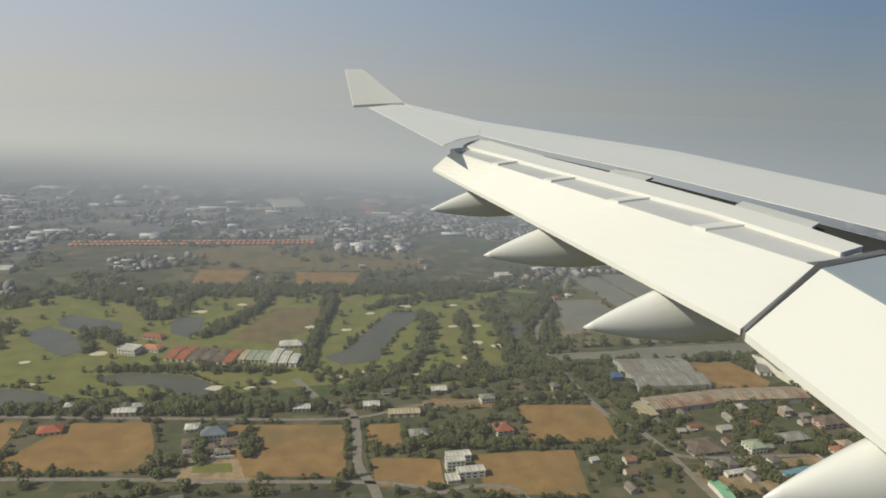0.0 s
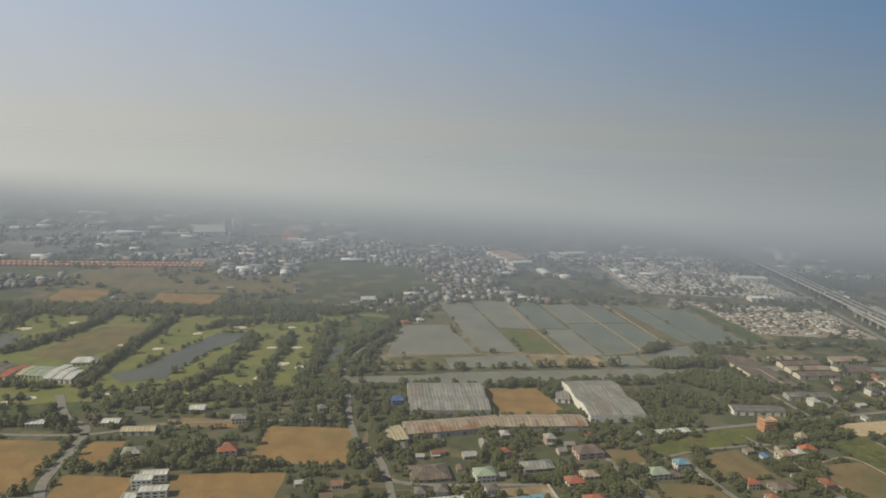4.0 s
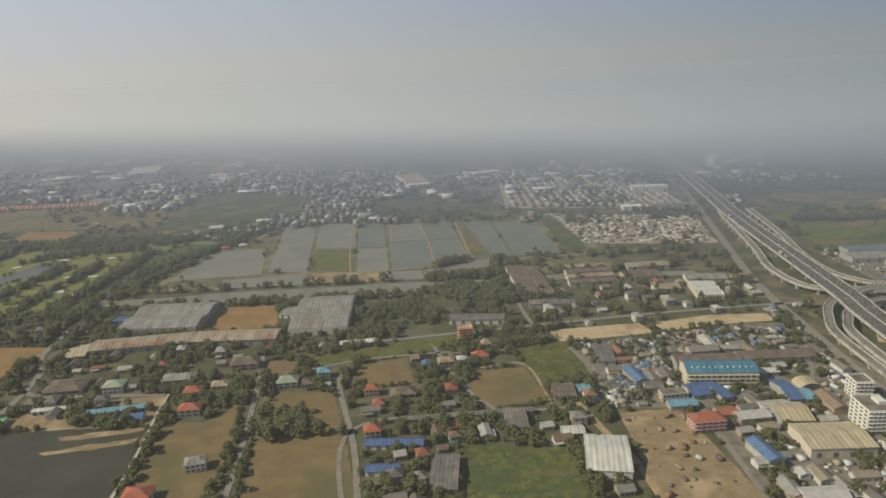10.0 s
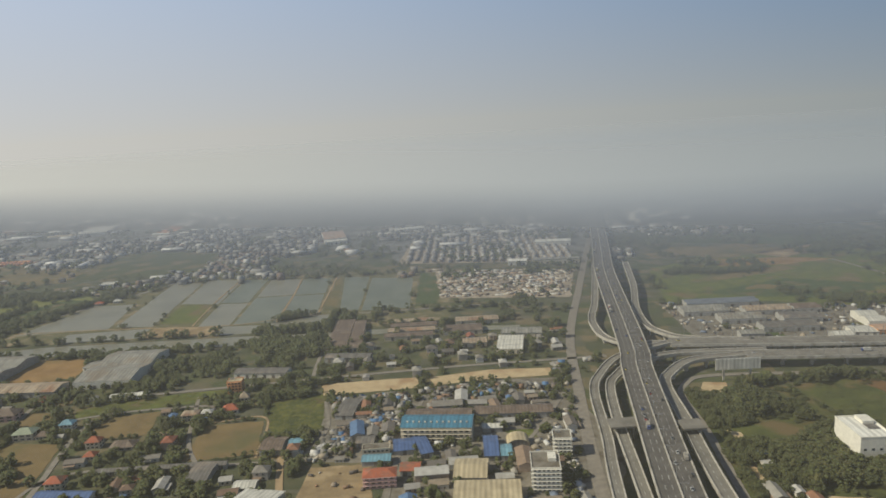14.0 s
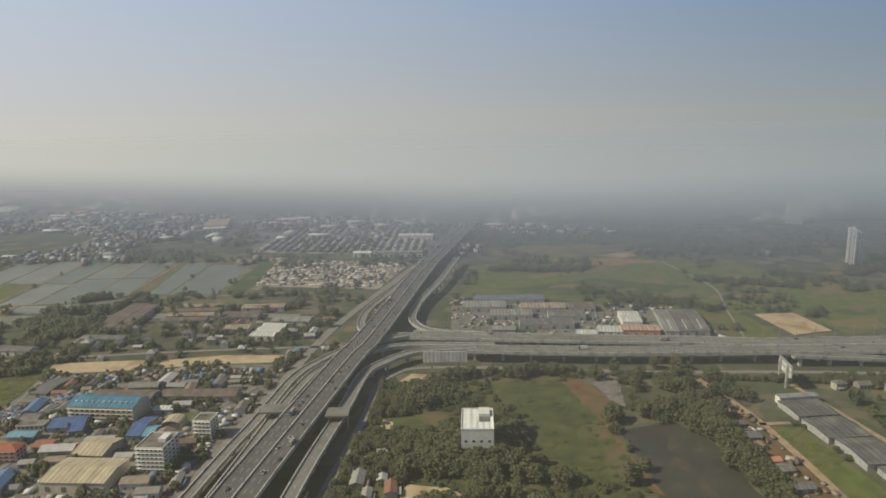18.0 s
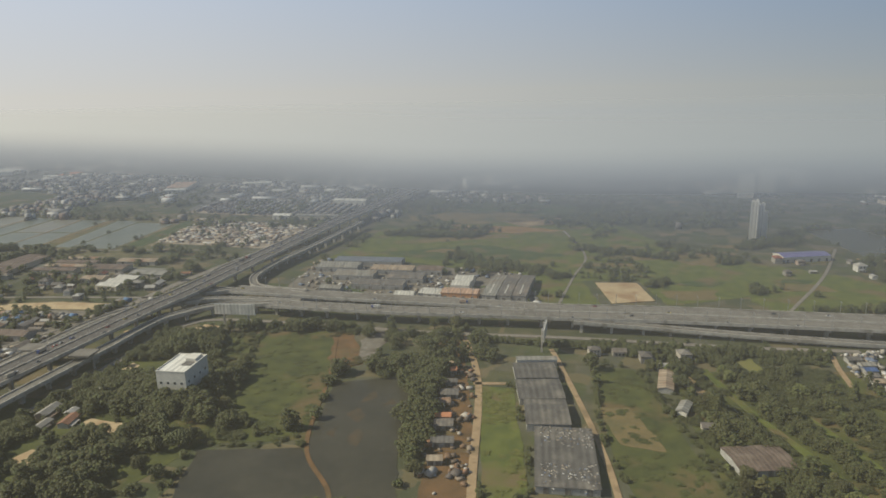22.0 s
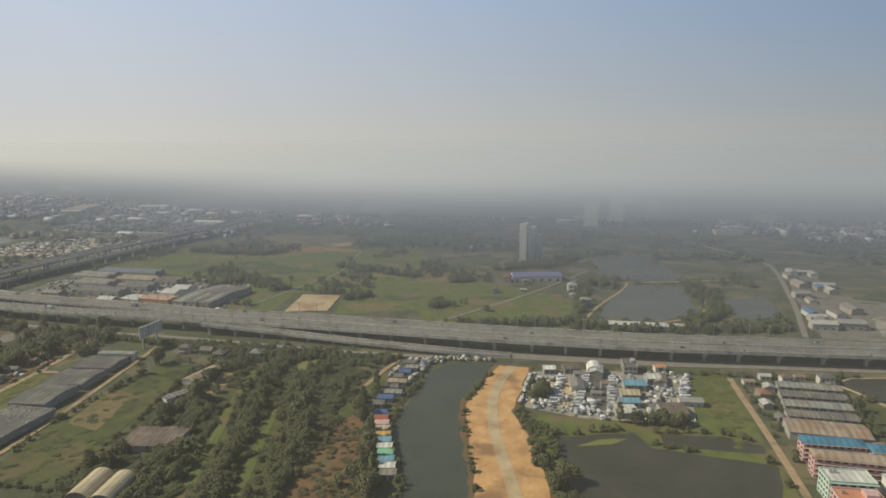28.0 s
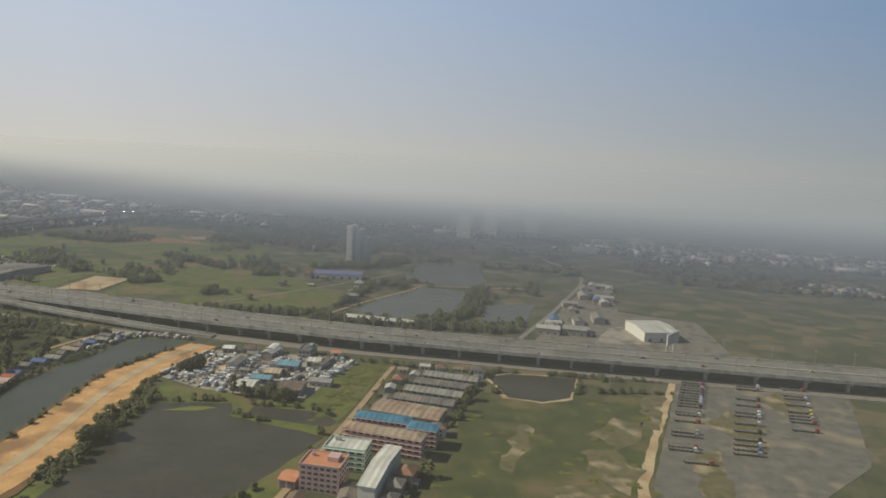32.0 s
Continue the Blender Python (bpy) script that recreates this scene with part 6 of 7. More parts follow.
def billboard(x, y, turn, w, label):
    ob = thing("billboard", x, y, 0, turn, label, "billboard")
    board = part("panel", box(-w / 2, -0.25, 6.2, w / 2, 0.25, 12.0), M["white_roof"], ob)
    for z in (6.0, 9.0, 11.7):
        part("frame_bar", box(-w / 2, 0.3, z, w / 2, 0.7, z + 0.3), M["steel"], board)
    for s in (-0.3, 0.3):
        part("post", box(s * w - 0.4, 0.75, 0, s * w + 0.4, 1.5, 11.8), M["concrete"], ob)


billboard(663, 300.5, 0, 23, "large pale billboard on two posts")
billboard(829, 281, 84, 16, "large pale billboard on two posts")
billboard(1238, 352, 60, 14, "large pale billboard on two posts")
for x, y, a in ((590.5, 242.5, 3), (618, 238, 3)):
    g = thing("toll_canopy", x, y, 0, a, "flat grey canopy over a slip road", "canopy")
    part("roof", box(-7 if x < 600 else -5, -4.5, 7.2, 7 if x < 600 else 5, 4.5, 8.0), M["deck"], g)
    for sx in (-4.2, 4.2):
        part("post", box(sx - 0.35, -0.35, 0, sx + 0.35, 0.35, 7.2), M["concrete"], g)

# ---- villages ----
settle(KINDS, scatter([(100, 250), (172, 250), (172, 300), (128, 300)], 4, 9, 5) + scatter([(-200, 350), (-100, 350), (-100, 362), (-200, 362)], 3, 9, 5), "village houses")
settle(KINDS, scatter([(176, 160), (345, 160), (345, 318), (176, 318)], 20, 8, 4), "village houses")
settle(KINDS, scatter([(345, 160), (452, 160), (452, 300), (345, 300)], 26, 8, 6), "village houses")
settle(KINDS[2:4] + SHEDS, scatter([(448, 297), (500, 300), (575, 300), (592, 230), (570, 150), (488, 150), (488, 230), (448, 235)], 56, 5.2, 4), "shacks round the works")
settle(KINDS, scatter([(440, 318), (590, 340), (600, 400), (440, 380)], 26, 8, 4), "village houses")
settle(KINDS[2:4], scatter([(626, 148), (650, 148), (648, 250), (632, 250)], 9, 7, 4), "roadside huts")
settle(KINDS[:3], scatter([(845, 160), (895, 160), (895, 285), (845, 285)], 6, 9, 4), "village houses")
settle(KINDS[1:], scatter([(1114, 145), (1148, 145), (1150, 290), (1113, 290)], 20, 7, 4), "town houses")
settle(KINDS, scatter([(-200, 570), (200, 560), (220, 660), (-200, 660)], 14, 10, 5), "village houses")
settle(SHEDS, scatter([(1170, 356), (1196, 362), (1206, 400), (1212, 520), (1196, 530), (1178, 440)], 20, 7, 4), "works sheds")
hall((1226, 372), (1245, 379), 26, 5.5, 1.2, "white_roof", "white_wall", "large white hall beyond a motorway", "warehouse", doors=3)
settle(KINDS, scatter([(985, 400), (1052, 400), (1050, 470), (985, 460)], 8, 9, 4), "lake houses")

# ---- vehicles ----
def car(x, y, z, turn, label="saloon car on the road"):
    ob = thing("car", x, y, z, turn, label, "car")
    part("body", ([(-1.15, -0.46, 0.16), (1.15, -0.46, 0.16), (1.15, 0.46, 0.16), (-1.15, 0.46, 0.16), (-1.15, -0.44, 0.48), (1.12, -0.44, 0.42), (1.12, 0.44, 0.42), (-1.15, 0.44, 0.48)],
                  [(3, 2, 1, 0), (4, 5, 6, 7), (0, 1, 5, 4), (1, 2, 6, 5), (2, 3, 7, 6), (3, 0, 4, 7)]), M["paint"], ob)
    part("cabin", ([(-0.85, -0.42, 0.47), (0.55, -0.42, 0.45), (0.55, 0.42, 0.45), (-0.85, 0.42, 0.47), (-0.6, -0.34, 0.78), (0.15, -0.34, 0.78), (0.15, 0.34, 0.78), (-0.6, 0.34, 0.78)],
                   [(4, 5, 6, 7), (0, 1, 5, 4), (1, 2, 6, 5), (2, 3, 7, 6), (3, 0, 4, 7)]), M["glass"], ob)
    for sx in (-0.7, 0.7):
        for sy in (-0.4, 0.4):
            part("wheel", box(sx - 0.17, sy - 0.08, 0.0, sx + 0.17, sy + 0.08, 0.34), M["rubber"], ob)
    return ob


def truck(x, y, z, turn, label="parked truck with a box body"):
    ob = thing("truck", x, y, z, turn, label, "truck")
    part("cargo_box", box(-2.6, -0.66, 0.5, 1.2, 0.66, 2.0), M["house_wall"], ob)
    cab = part("cab", box(1.3, -0.62, 0.35, 2.3, 0.62, 1.55), M["paint"], ob)
    part("windscreen", box(2.25, -0.54, 0.9, 2.33, 0.54, 1.42), M["glass"], cab)
    part("chassis", box(-2.6, -0.5, 0.3, 2.2, 0.5, 0.48), M["rubber"], ob)
    for sx in (-1.6, 1.6):
        for sy in (-0.55, 0.55):
            part("wheel", box(sx - 0.28, sy - 0.12, 0.0, sx + 0.28, sy + 0.12, 0.56), M["rubber"], ob)
    return ob


def van(x, y, z, turn):
    ob = thing("van", x, y, z, turn, "white box van parked in a row", "van")
    part("cargo_box", box(-1.9, -0.6, 0.35, 0.85, 0.6, 1.55), M["van_white"], ob)
    part("cab", ([(0.9, -0.56, 0.3), (1.9, -0.56, 0.3), (1.9, 0.56, 0.3), (0.9, 0.56, 0.3), (0.9, -0.52, 1.2), (1.45, -0.52, 1.2), (1.45, 0.52, 1.2), (0.9, 0.52, 1.2)],
                 [(3, 2, 1, 0), (4, 5, 6, 7), (0, 1, 5, 4), (1, 2, 6, 5), (2, 3, 7, 6), (3, 0, 4, 7)]), M["van_white"], ob)
    part("wheels_front", join(box(1.05, -0.58, 0, 1.5, -0.4, 0.42), box(1.05, 0.4, 0, 1.5, 0.58, 0.42)), M["rubber"], ob)
    part("wheels_rear", join(box(-1.3, -0.58, 0, -0.85, -0.4, 0.42), box(-1.3, 0.4, 0, -0.85, 0.58, 0.42)), M["rubber"], ob)
    return ob


the_car, the_truck, the_van = car(592 + 3, 165, 8.56, 80), truck(1076, 255, 0.12, 80), tagged(van(1074, 250, 0.17, 85), group="parked vans")
def traffic(path, side, offsets, step, group, stop=750):
    run, nxt = 0.0, 5.0
    for k in range(1, len(path)):
        a, b = path[k - 1], path[k]
        d = b - a
        while run + d.length > nxt:
            p = a.lerp(b, (nxt - run) / d.length)
            o = random.choice(offsets)
            if p.y < stop and 560 < p.x < 1320:
                ang = math.degrees(math.atan2(d.y, d.x)) + (180 if o > 0 else 0)
                q = (p.x + side[k].x * o, p.y + side[k].y * o, p.z + 0.06)
                tagged(copy_thing(the_truck if random.random() < 0.12 else the_car, pose(*q, 0, 0, ang)), "vehicle driving on a motorway", group=group)
            nxt += random.uniform(0.4, 1.6) * step
        run += d.length


traffic(main_path, main_side, (-6.3, -4, -1.8, 1.8, 4, 6.3), 9, "cars on the expressway")
traffic(north_path, north_side, (-4, -1.4, 1.4, 4), 40, "cars on the motorway")
traffic(south_path, south_side, (-4, -1.4, 1.4, 4), 40, "cars on the motorway")
def trailer(x, y, z, turn):
    ob = thing("trailer_truck", x, y, z, turn, "long dark flatbed truck parked in a row", "truck")
    part("bed", join(box(-5.2, -0.62, 0.55, 3.4, 0.62, 0.78), box(-5.2, -0.62, 0.78, -5.0, 0.62, 1.2), box(3.2, -0.62, 0.78, 3.4, 0.62, 1.5)), M["dark_roof"], ob)
    cab = part("cab", join(box(3.7, -0.64, 0.4, 4.9, 0.64, 1.25), box(3.7, -0.6, 1.25, 4.6, 0.6, 1.75)), M["paint"], ob)
    part("windscreen", box(4.57, -0.52, 1.28, 4.64, 0.52, 1.68), M["glass"], cab)
    for sx in (-4.2, -3.4, 2.6, 4.3):
        part("axle", join(box(sx - 0.28, -0.66, 0, sx + 0.28, -0.42, 0.54), box(sx - 0.28, 0.42, 0, sx + 0.28, 0.66, 0.54)), M["rubber"], ob)
    return ob


the_trailer = trailer(1232, 224, 0.12, 4)
for (x0, y0), (x1, y1), n in (((1226, 222), (1243, 312), 26), ((1249, 232), (1267, 316), 20), ((1276, 262), (1287, 322), 15)):
    for k in range(1, n):
        if random.random() < 0.72:
            t = (k + random.uniform(-0.15, 0.15)) / n
            tagged(copy_thing(the_trailer, pose(x0 + (x1 - x0) * t, y0 + (y1 - y0) * t, 0.12, 0, 0, 4 + random.uniform(-2, 2))), group="parked trailers")
tagged(the_trailer, group="parked trailers")
for (x0, y0), (x1, y1), n, turn in (((1047.3, 277), (1043, 237), 13, 5), ((1058.5, 275), (1057.8, 242), 11, 3), ((1037, 271), (1034.5, 241), 9, 8), ((1023, 270), (1021.5, 242), 8, 80), ((1045, 235.5), (1055, 237), 4, 92), ((1089, 276), (1085.5, 249), 11, 8), ((1080.8, 275), (1080.4, 262), 3, 88)):
    for k in range(n):
        u = (k + random.uniform(-0.2, 0.2)) / max(1, n - 1)
        tagged(copy_thing(the_van, pose(x0 + (x1 - x0) * u + random.uniform(-0.4, 0.4), y0 + (y1 - y0) * u, 0.17, 0, 0, turn + random.choice((0, 180)) + random.uniform(-5, 5))), group="parked vans")
settle(KINDS[2:3] + SHEDS[:1], scatter([(1022, 276), (1040, 284), (1092, 284), (1088, 250), (1060, 246), (1070, 232), (1062, 230)], 10, 5, 4), "yard huts")
for a, b, d, h, c, label in (((1058.5, 232.5), (1066, 233.5), 8, 2.6, "white_roof", "white shed with an open front"), ((1060, 243), (1068, 244), 5, 2.4, "sky_roof", "shed with a pale teal roof"), ((1061.5, 251), (1068.5, 252), 6, 2.4, "cream_roof", "shed with a cream roof"), ((1063, 261), (1072, 262), 7, 2.8, "sky_roof", "workshop with a pale teal roof"),
                             ((1075.5, 235), (1085, 236.5), 10, 2.6, "brown_roof", "low shed with a brown roof"), ((1073, 270), (1079, 271), 6, 2.8, "white_roof", "small white hall in a yard"), ((1038, 277), (1043, 278), 6, 2.6, "brown_roof", "small house with a brown roof"), ((1029, 275), (1034, 276), 5, 2.4, "bright_roof", "small house with a white roof")):
    hall(a, b, d, h, 0.9, c, "grey_wall", label, "yard_shed", doors=2)
vault(1051.3, 278, 3, 6.6, 8, 1.6, 2.6, "bright_roof", "white vaulted tent in a yard", "store_tent")
block(1066.5, 286, 4, 6, 10, 2, "grey_wall", "flat_roof", "grey two-storey house with a roof deck", "villa", 1.9, 3, 4, core=True)
hall((1078, 286), (1082.5, 287), 4, 2.4, 0.8, "tile_roof", "white_wall", "small house with a bright orange roof", "villa", doors=1)


def lamp_post(x, y, z, turn):
    ob = thing("street_lamp", x, y, z, turn, "tall grey double-armed motorway lamp", "street lamp")
    part("pole", box(-0.09, -0.09, 0, 0.09, 0.09, 6), M["steel"], ob)
    part("arm", join(box(-1.3, -0.06, 5.9, 1.3, 0.06, 6.02), box(-1.6, -0.14, 5.85, -1.1, 0.14, 6.0), box(1.1, -0.14, 5.85, 1.6, 0.14, 6.0)), M["steel"], ob)
    return ob


the_lamp = lamp_post(588, 120, 9.1, 90)
for path, side, o in ((main_path, main_side, 0), (north_path, north_side, 6.0), (south_path, south_side, -5.5)):
    for k in range(2, len(path), 2):
        p, s = path[k], side[k]
        if p.y < 800 and p.x < 1330:
            tagged(copy_thing(the_lamp, pose(p.x + s.x * o, p.y + s.y * o, p.z + (0.6 if o == 0 else 0.6), 0, 0, math.degrees(math.atan2(s.y, s.x)))), group="motorway lamps")

# ---- trees ----
def clump(seed, r):
    rnd = random.Random(seed)
    v = [(r * 1.2 * x * rnd.uniform(0.7, 1.2), r * 1.2 * y * rnd.uniform(0.7, 1.2), r * z * rnd.uniform(0.6, 1.1)) for x, y, z in ((1, 0, 0), (0, 1, 0), (-1, 0, 0), (0, -1, 0), (0, 0, 1), (0, 0, -1))]
    return v[:5], [(0, 1, 4), (1, 2, 4), (2, 3, 4), (3, 0, 4)]


def crown(seed, n, width, height, base, r):
    rnd = random.Random(seed)
    pieces = []
    for k in range(n):
        u, a = rnd.random(), rnd.uniform(0, math.tau)
        h = rnd.random()
        rad = width * math.sqrt(max(0.05, math.sin(math.pi * min(0.97, h * 0.86 + 0.1)))) * (0.35 + 0.65 * u ** 0.5) * (1 + 0.3 * math.sin(a * 3 + seed))
        v, f = clump(seed * 99 + k, r * rnd.uniform(0.6, 1.25))
        cx, cy, cz = rad * math.cos(a), rad * math.sin(a), base + height * h
        pieces.append(([(x + cx, y + cy, z + cz) for x, y, z in v], f))
    return join(*pieces)


def trunk(h, r):
    v = []
    for k, (z, q, dx) in enumerate(((0, 1.0, 0), (h * 0.5, 0.7, 0.06 * h), (h, 0.35, 0.02 * h))):
        v += [(dx + r * q * math.cos(i * math.tau / 5), r * q * math.sin(i * math.tau / 5), z) for i in range(5)]
    f = [(a + i, a + (i + 1) % 5, a + 5 + (i + 1) % 5, a + 5 + i) for a in (0, 5) for i in range(5)]
    limb = []
    for a in (0.4, 2.3, 4.4):
        x, y = math.cos(a) * h * 0.35, math.sin(a) * h * 0.35
        limb.append(([(0.05 * h, 0, h * 0.45), (0.05 * h + r * 0.5, r * 0.3, h * 0.45), (0.05 * h, r * 0.5, h * 0.5), (x, y, h * 0.95)], [(0, 1, 3), (1, 2, 3), (2, 0, 3)]))
    return join((v, f), *limb)


def tree(seed, width, height, base, n, r, x, y, label, leaf="leaf"):
    ob = thing("tree", x, y, 0, 0, label, "tree")
    part("trunk", trunk(base + height * 0.5, 0.14 + width * 0.05), M["bark"], ob)
    part("crown", crown(seed, n, width, height, base, r), M[leaf], ob)
    return ob


TREES = [tree(3, 1.6, 2.4, 1.0, 260, 0.26, -30, 345, "broad leafy green tree"), tree(5, 1.2, 3.0, 0.9, 220, 0.24, 20, 345, "tall leafy green tree"), tree(8, 2.0, 2.2, 1.2, 320, 0.27, 100, 345, "spreading dark green tree", "leaf_dark"),
         tree(11, 0.9, 1.6, 0.4, 110, 0.26, 130, 345, "small bushy green tree"), tree(14, 0.8, 3.8, 0.8, 130, 0.27, 160, 345, "slender upright dark tree", "leaf_dark")]


def grow(spots, group, kinds=None, lo=0.8, hi=1.4):
    for x, y in spots:
        c = copy_thing(random.choice(kinds or TREES), pose(x, y, 0, 0, 0, random.uniform(0, 360)))
        s = random.uniform(lo, hi)
        c.scale = (s, s, s * random.uniform(0.85, 1.15))
        tagged(c, group=group)


def wood(pts, n, gap=1.5, avoid_soft=True, tries=6, thick=0.0, grain=0.035):
    xs, ys = [p[0] for p in pts], [p[1] for p in pts]
    px, py = np.random.uniform(min(xs), max(xs), n * tries), np.random.uniform(min(ys), max(ys), n * tries)
    ok = inside(px, py, pts)
    out = []
    for x, y in zip(px[ok], py[ok]):
        if len(out) >= n:
            break
        if free(x, y):
            i, j = int((x - GX) / CELL), int((y - GY) / CELL)
            if avoid_soft and 0 <= i < 1000 and 0 <= j < 550 and soft[i, j]:
                continue
            # clearings and thickets
            if noise.noise((x * grain, y * grain, 4.0)) > thick - 0.12 + 0.25 * random.random() - 0.15:
                out.append((x, y))
    return out


def belt(pts, step, spread):
    out = []
    path = smooth([(x, y, 0) for x, y in pts], 6)
    for a, b in zip(path, path[1:]):
        n = max(1, int((b - a).length / step))
        for i in range(n):
            p = a.lerp(b, (i + random.random()) / n)
            x, y = p.x + random.gauss(0, spread), p.y + random.gauss(0, spread)
            if free(x, y):
                out.append((x, y))
    return out


# nearest trees, each a thing
near = []
for pts, step, spread in (([(-120, 349), (-40, 347), (15, 345)], 2.2, 0.8), ([(60, 343), (110, 345), (165, 340)], 3, 1.5), ([(165, 280), (150, 330), (148, 390)], 2.0, 2.0), ([(-125, 296), (-60, 296), (15, 276)], 3.5, 1.5),
                          ([(178, 300), (170, 330), (165, 390)], 2.2, 2), ([(300, 240), (315, 225), (310, 245)], 1.0, 3.5), ([(60, 300), (74, 296), (125, 294)], 3, 1), ([(310, 290), (350, 305), (388, 306)], 2.5, 1.0),
                          ([(232, 270), (300, 272), (345, 262)], 2.5, 1.5), ([(376, 180), (378, 230), (372, 280)], 3, 1.5), ([(655, 290), (700, 297), (790, 300)], 2.2, 2.0), ([(690, 220), (700, 180), (690, 150)], 2.2, 6.0),
                          ([(640, 200), (655, 170), (670, 150)], 2.2, 6.0), ([(724, 285), (733, 240), (742, 190)], 4, 1.0), ([(776, 240), (780, 200), (785, 160)], 5, 2.0), ([(848, 260), (860, 200), (858, 150)], 3.0, 1.2),
                          ([(905, 255), (915, 200), (920, 150)], 4, 2.5), ([(930, 262), (938, 215), (940, 160)], 4, 2.5), ([(960, 250), (962, 220), (978, 180), (986, 150)], 3, 1.2), ([(1024, 205), (1040, 180), (1048, 150)], 5, 1.2),
                          ([(1028, 246), (1030, 250), (1031, 254)], 1.5, 1.0), ([(1060, 229), (1070, 230), (1084, 231)], 4, 0.8), ([(1150, 180), (1152, 230), (1150, 262)], 3, 1.2), ([(880, 262), (890, 220), (892, 160)], 2, 2)):
    near += belt(pts, step, spread)
near += wood([(636, 150), (690, 150), (684, 235), (655, 285), (640, 240)], 60) + wood([(880, 150), (985, 150), (965, 268), (870, 268)], 20)
random.shuffle(near)
grow(near[:250], "near trees", None, 1.0, 2.1)

NEAR_REST = near[250:]
ISLE = [crown(21, 60, 1.5, 2.3, 0.4, 0.42), crown(22, 50, 1.2, 2.0, 0.3, 0.40), crown(23, 64, 1.8, 2.0, 0.4, 0.44), crown(24, 46, 1.0, 2.8, 0.3, 0.38)]
FINE_ISLE = [crown(41, 150, 1.6, 2.3, 0.3, 0.26), crown(42, 120, 1.2, 2.1, 0.2, 0.25), crown(43, 170, 1.9, 2.0, 0.3, 0.27), crown(44, 110, 1.0, 2.9, 0.2, 0.24)]
FAR_ISLE = [crown(31, 9, 1.6, 2.0, 0.2, 1.1), crown(32, 8, 1.3, 1.7, 0.2, 1.0), crown(33, 9, 2.0, 1.8, 0.2, 1.2), crown(34, 7, 1.0, 2.4, 0.2, 1.0)]


def forest(name, spots, label, lo=0.8, hi=1.5, kinds=None, mat="leaf_isle", flat=1.0):
    swarm(name, kinds or ISLE, [(random.randrange(4), x, y, 0, random.uniform(0, 6.28), *(s, s, s * flat)) for x, y in spots for s in (random.uniform(lo, hi),)], M[mat], label, "trees")


forest("near_thickets", NEAR_REST, "leafy trees along plots and tracks", 0.9, 2.0)
golf = []
for pts, step, spread in (([(-7, 400), (-2, 458), (9, 522), (13, 551)], 0.6, 2.0), ([(-30, 448), (-18, 474), (10, 541)], 0.8, 1.6), ([(-78, 468), (-50, 518), (-40, 576)], 0.7, 3.0), ([(35, 378), (60, 405), (76, 450), (84, 500)], 0.9, 3.0),
                          ([(-151, 445), (-158, 490), (-131, 456)], 0.9, 3.0), ([(-230, 564), (-199, 577), (-140, 543), (-116, 506), (-100, 570)], 0.7, 4.0), ([(-230, 366), (-140, 358), (-60, 352), (8, 350)], 0.5, 2.0), ([(20, 372), (60, 378), (150, 384)], 0.5, 3.0),
                          ([(100, 395), (104, 440), (112, 500)], 1.3, 2.0), ([(124, 395), (134, 450), (140, 530)], 0.8, 3.0), ([(-180, 580), (0, 568), (160, 570)], 0.3, 7), ([(155, 395), (165, 470), (215, 560)], 0.4, 6), ([(-130, 412), (-80, 408), (-20, 400)], 1.6, 1.5),
                          ([(-420, 540), (-300, 560), (-230, 550)], 0.7, 6), ([(40, 520), (90, 540), (130, 545)], 0.8, 4), ([(-300, 380), (-230, 430), (-215, 500)], 1.4, 4)):
    golf += belt(pts, step, spread)
def hedge(step, spread):
    """Bushes along the edges of plots."""
    out = []
    for pts in EDGES:
        if min(y for x, y in pts) > 420:
            continue
        cx, cy = sum(x for x, y in pts) / len(pts), sum(y for x, y in pts) / len(pts)
        for (x0, y0), (x1, y1) in zip(pts, pts[1:] + pts[:1]):
            if noise.noise((x0 * 0.05, y0 * 0.05, 7.0)) < -0.1:
                continue
            for k in range(max(1, int(math.hypot(x1 - x0, y1 - y0) / step))):
                t = random.random()
                x, y = x0 + (x1 - x0) * t, y0 + (y1 - y0) * t
                d = math.hypot(x - cx, y - cy)
                g = 1 + (1.6 + abs(random.gauss(0, spread))) / d
                out.append((cx + (x - cx) * g, cy + (y - cy) * g))
    return [(x, y) for x, y in out if free(x, y)]


forest("hedge_bushes", hedge(1.6, 0.8), "ragged bushes along plot edges", 0.4, 1.0)
golf += wood([(-420, 385), (165, 380), (210, 560), (-420, 600)], 260)
forest("golf_trees", golf, "dark tree belts between golf fairways", 0.9, 1.9)
forest("village_trees", wood([(-260, 160), (176, 160), (176, 395), (-260, 395)], 1250) + wood([(176, 150), (450, 150), (450, 400), (176, 400)], 1550), "dense dark trees among village plots", 0.7, 1.85)
forest("canal_trees", wood([(380, 370), (440, 370), (440, 465), (372, 465)], 420) + belt([(150, 420), (370, 424), (560, 427)], 7.0, 0.6) + belt([(150, 391), (290, 388), (372, 390)], 5.0, 0.8) + wood([(440, 330), (600, 330), (600, 470), (440, 470)], 110), "thick dark trees along a canal", 1.1, 2.4)
forest("pond_trees", wood([(150, 424), (600, 424), (600, 650), (150, 650)], 300), "scattered trees on pond banks", 0.6, 1.6)
forest("works_trees", wood([(448, 150), (590, 150), (600, 330), (448, 330)], 420), "scattered trees among works", 0.7, 1.5)
forest("block_trees", belt([(664, 202), (676, 204), (692, 203)], 0.35, 2.0) + belt([(668, 232), (667, 215), (664, 204)], 0.8, 1.8) + belt([(688, 206), (690, 218), (688, 230)], 0.9, 1.6), "tall dark trees close round a white block", 1.9, 3.0, FINE_ISLE, mat="leaf_wild")
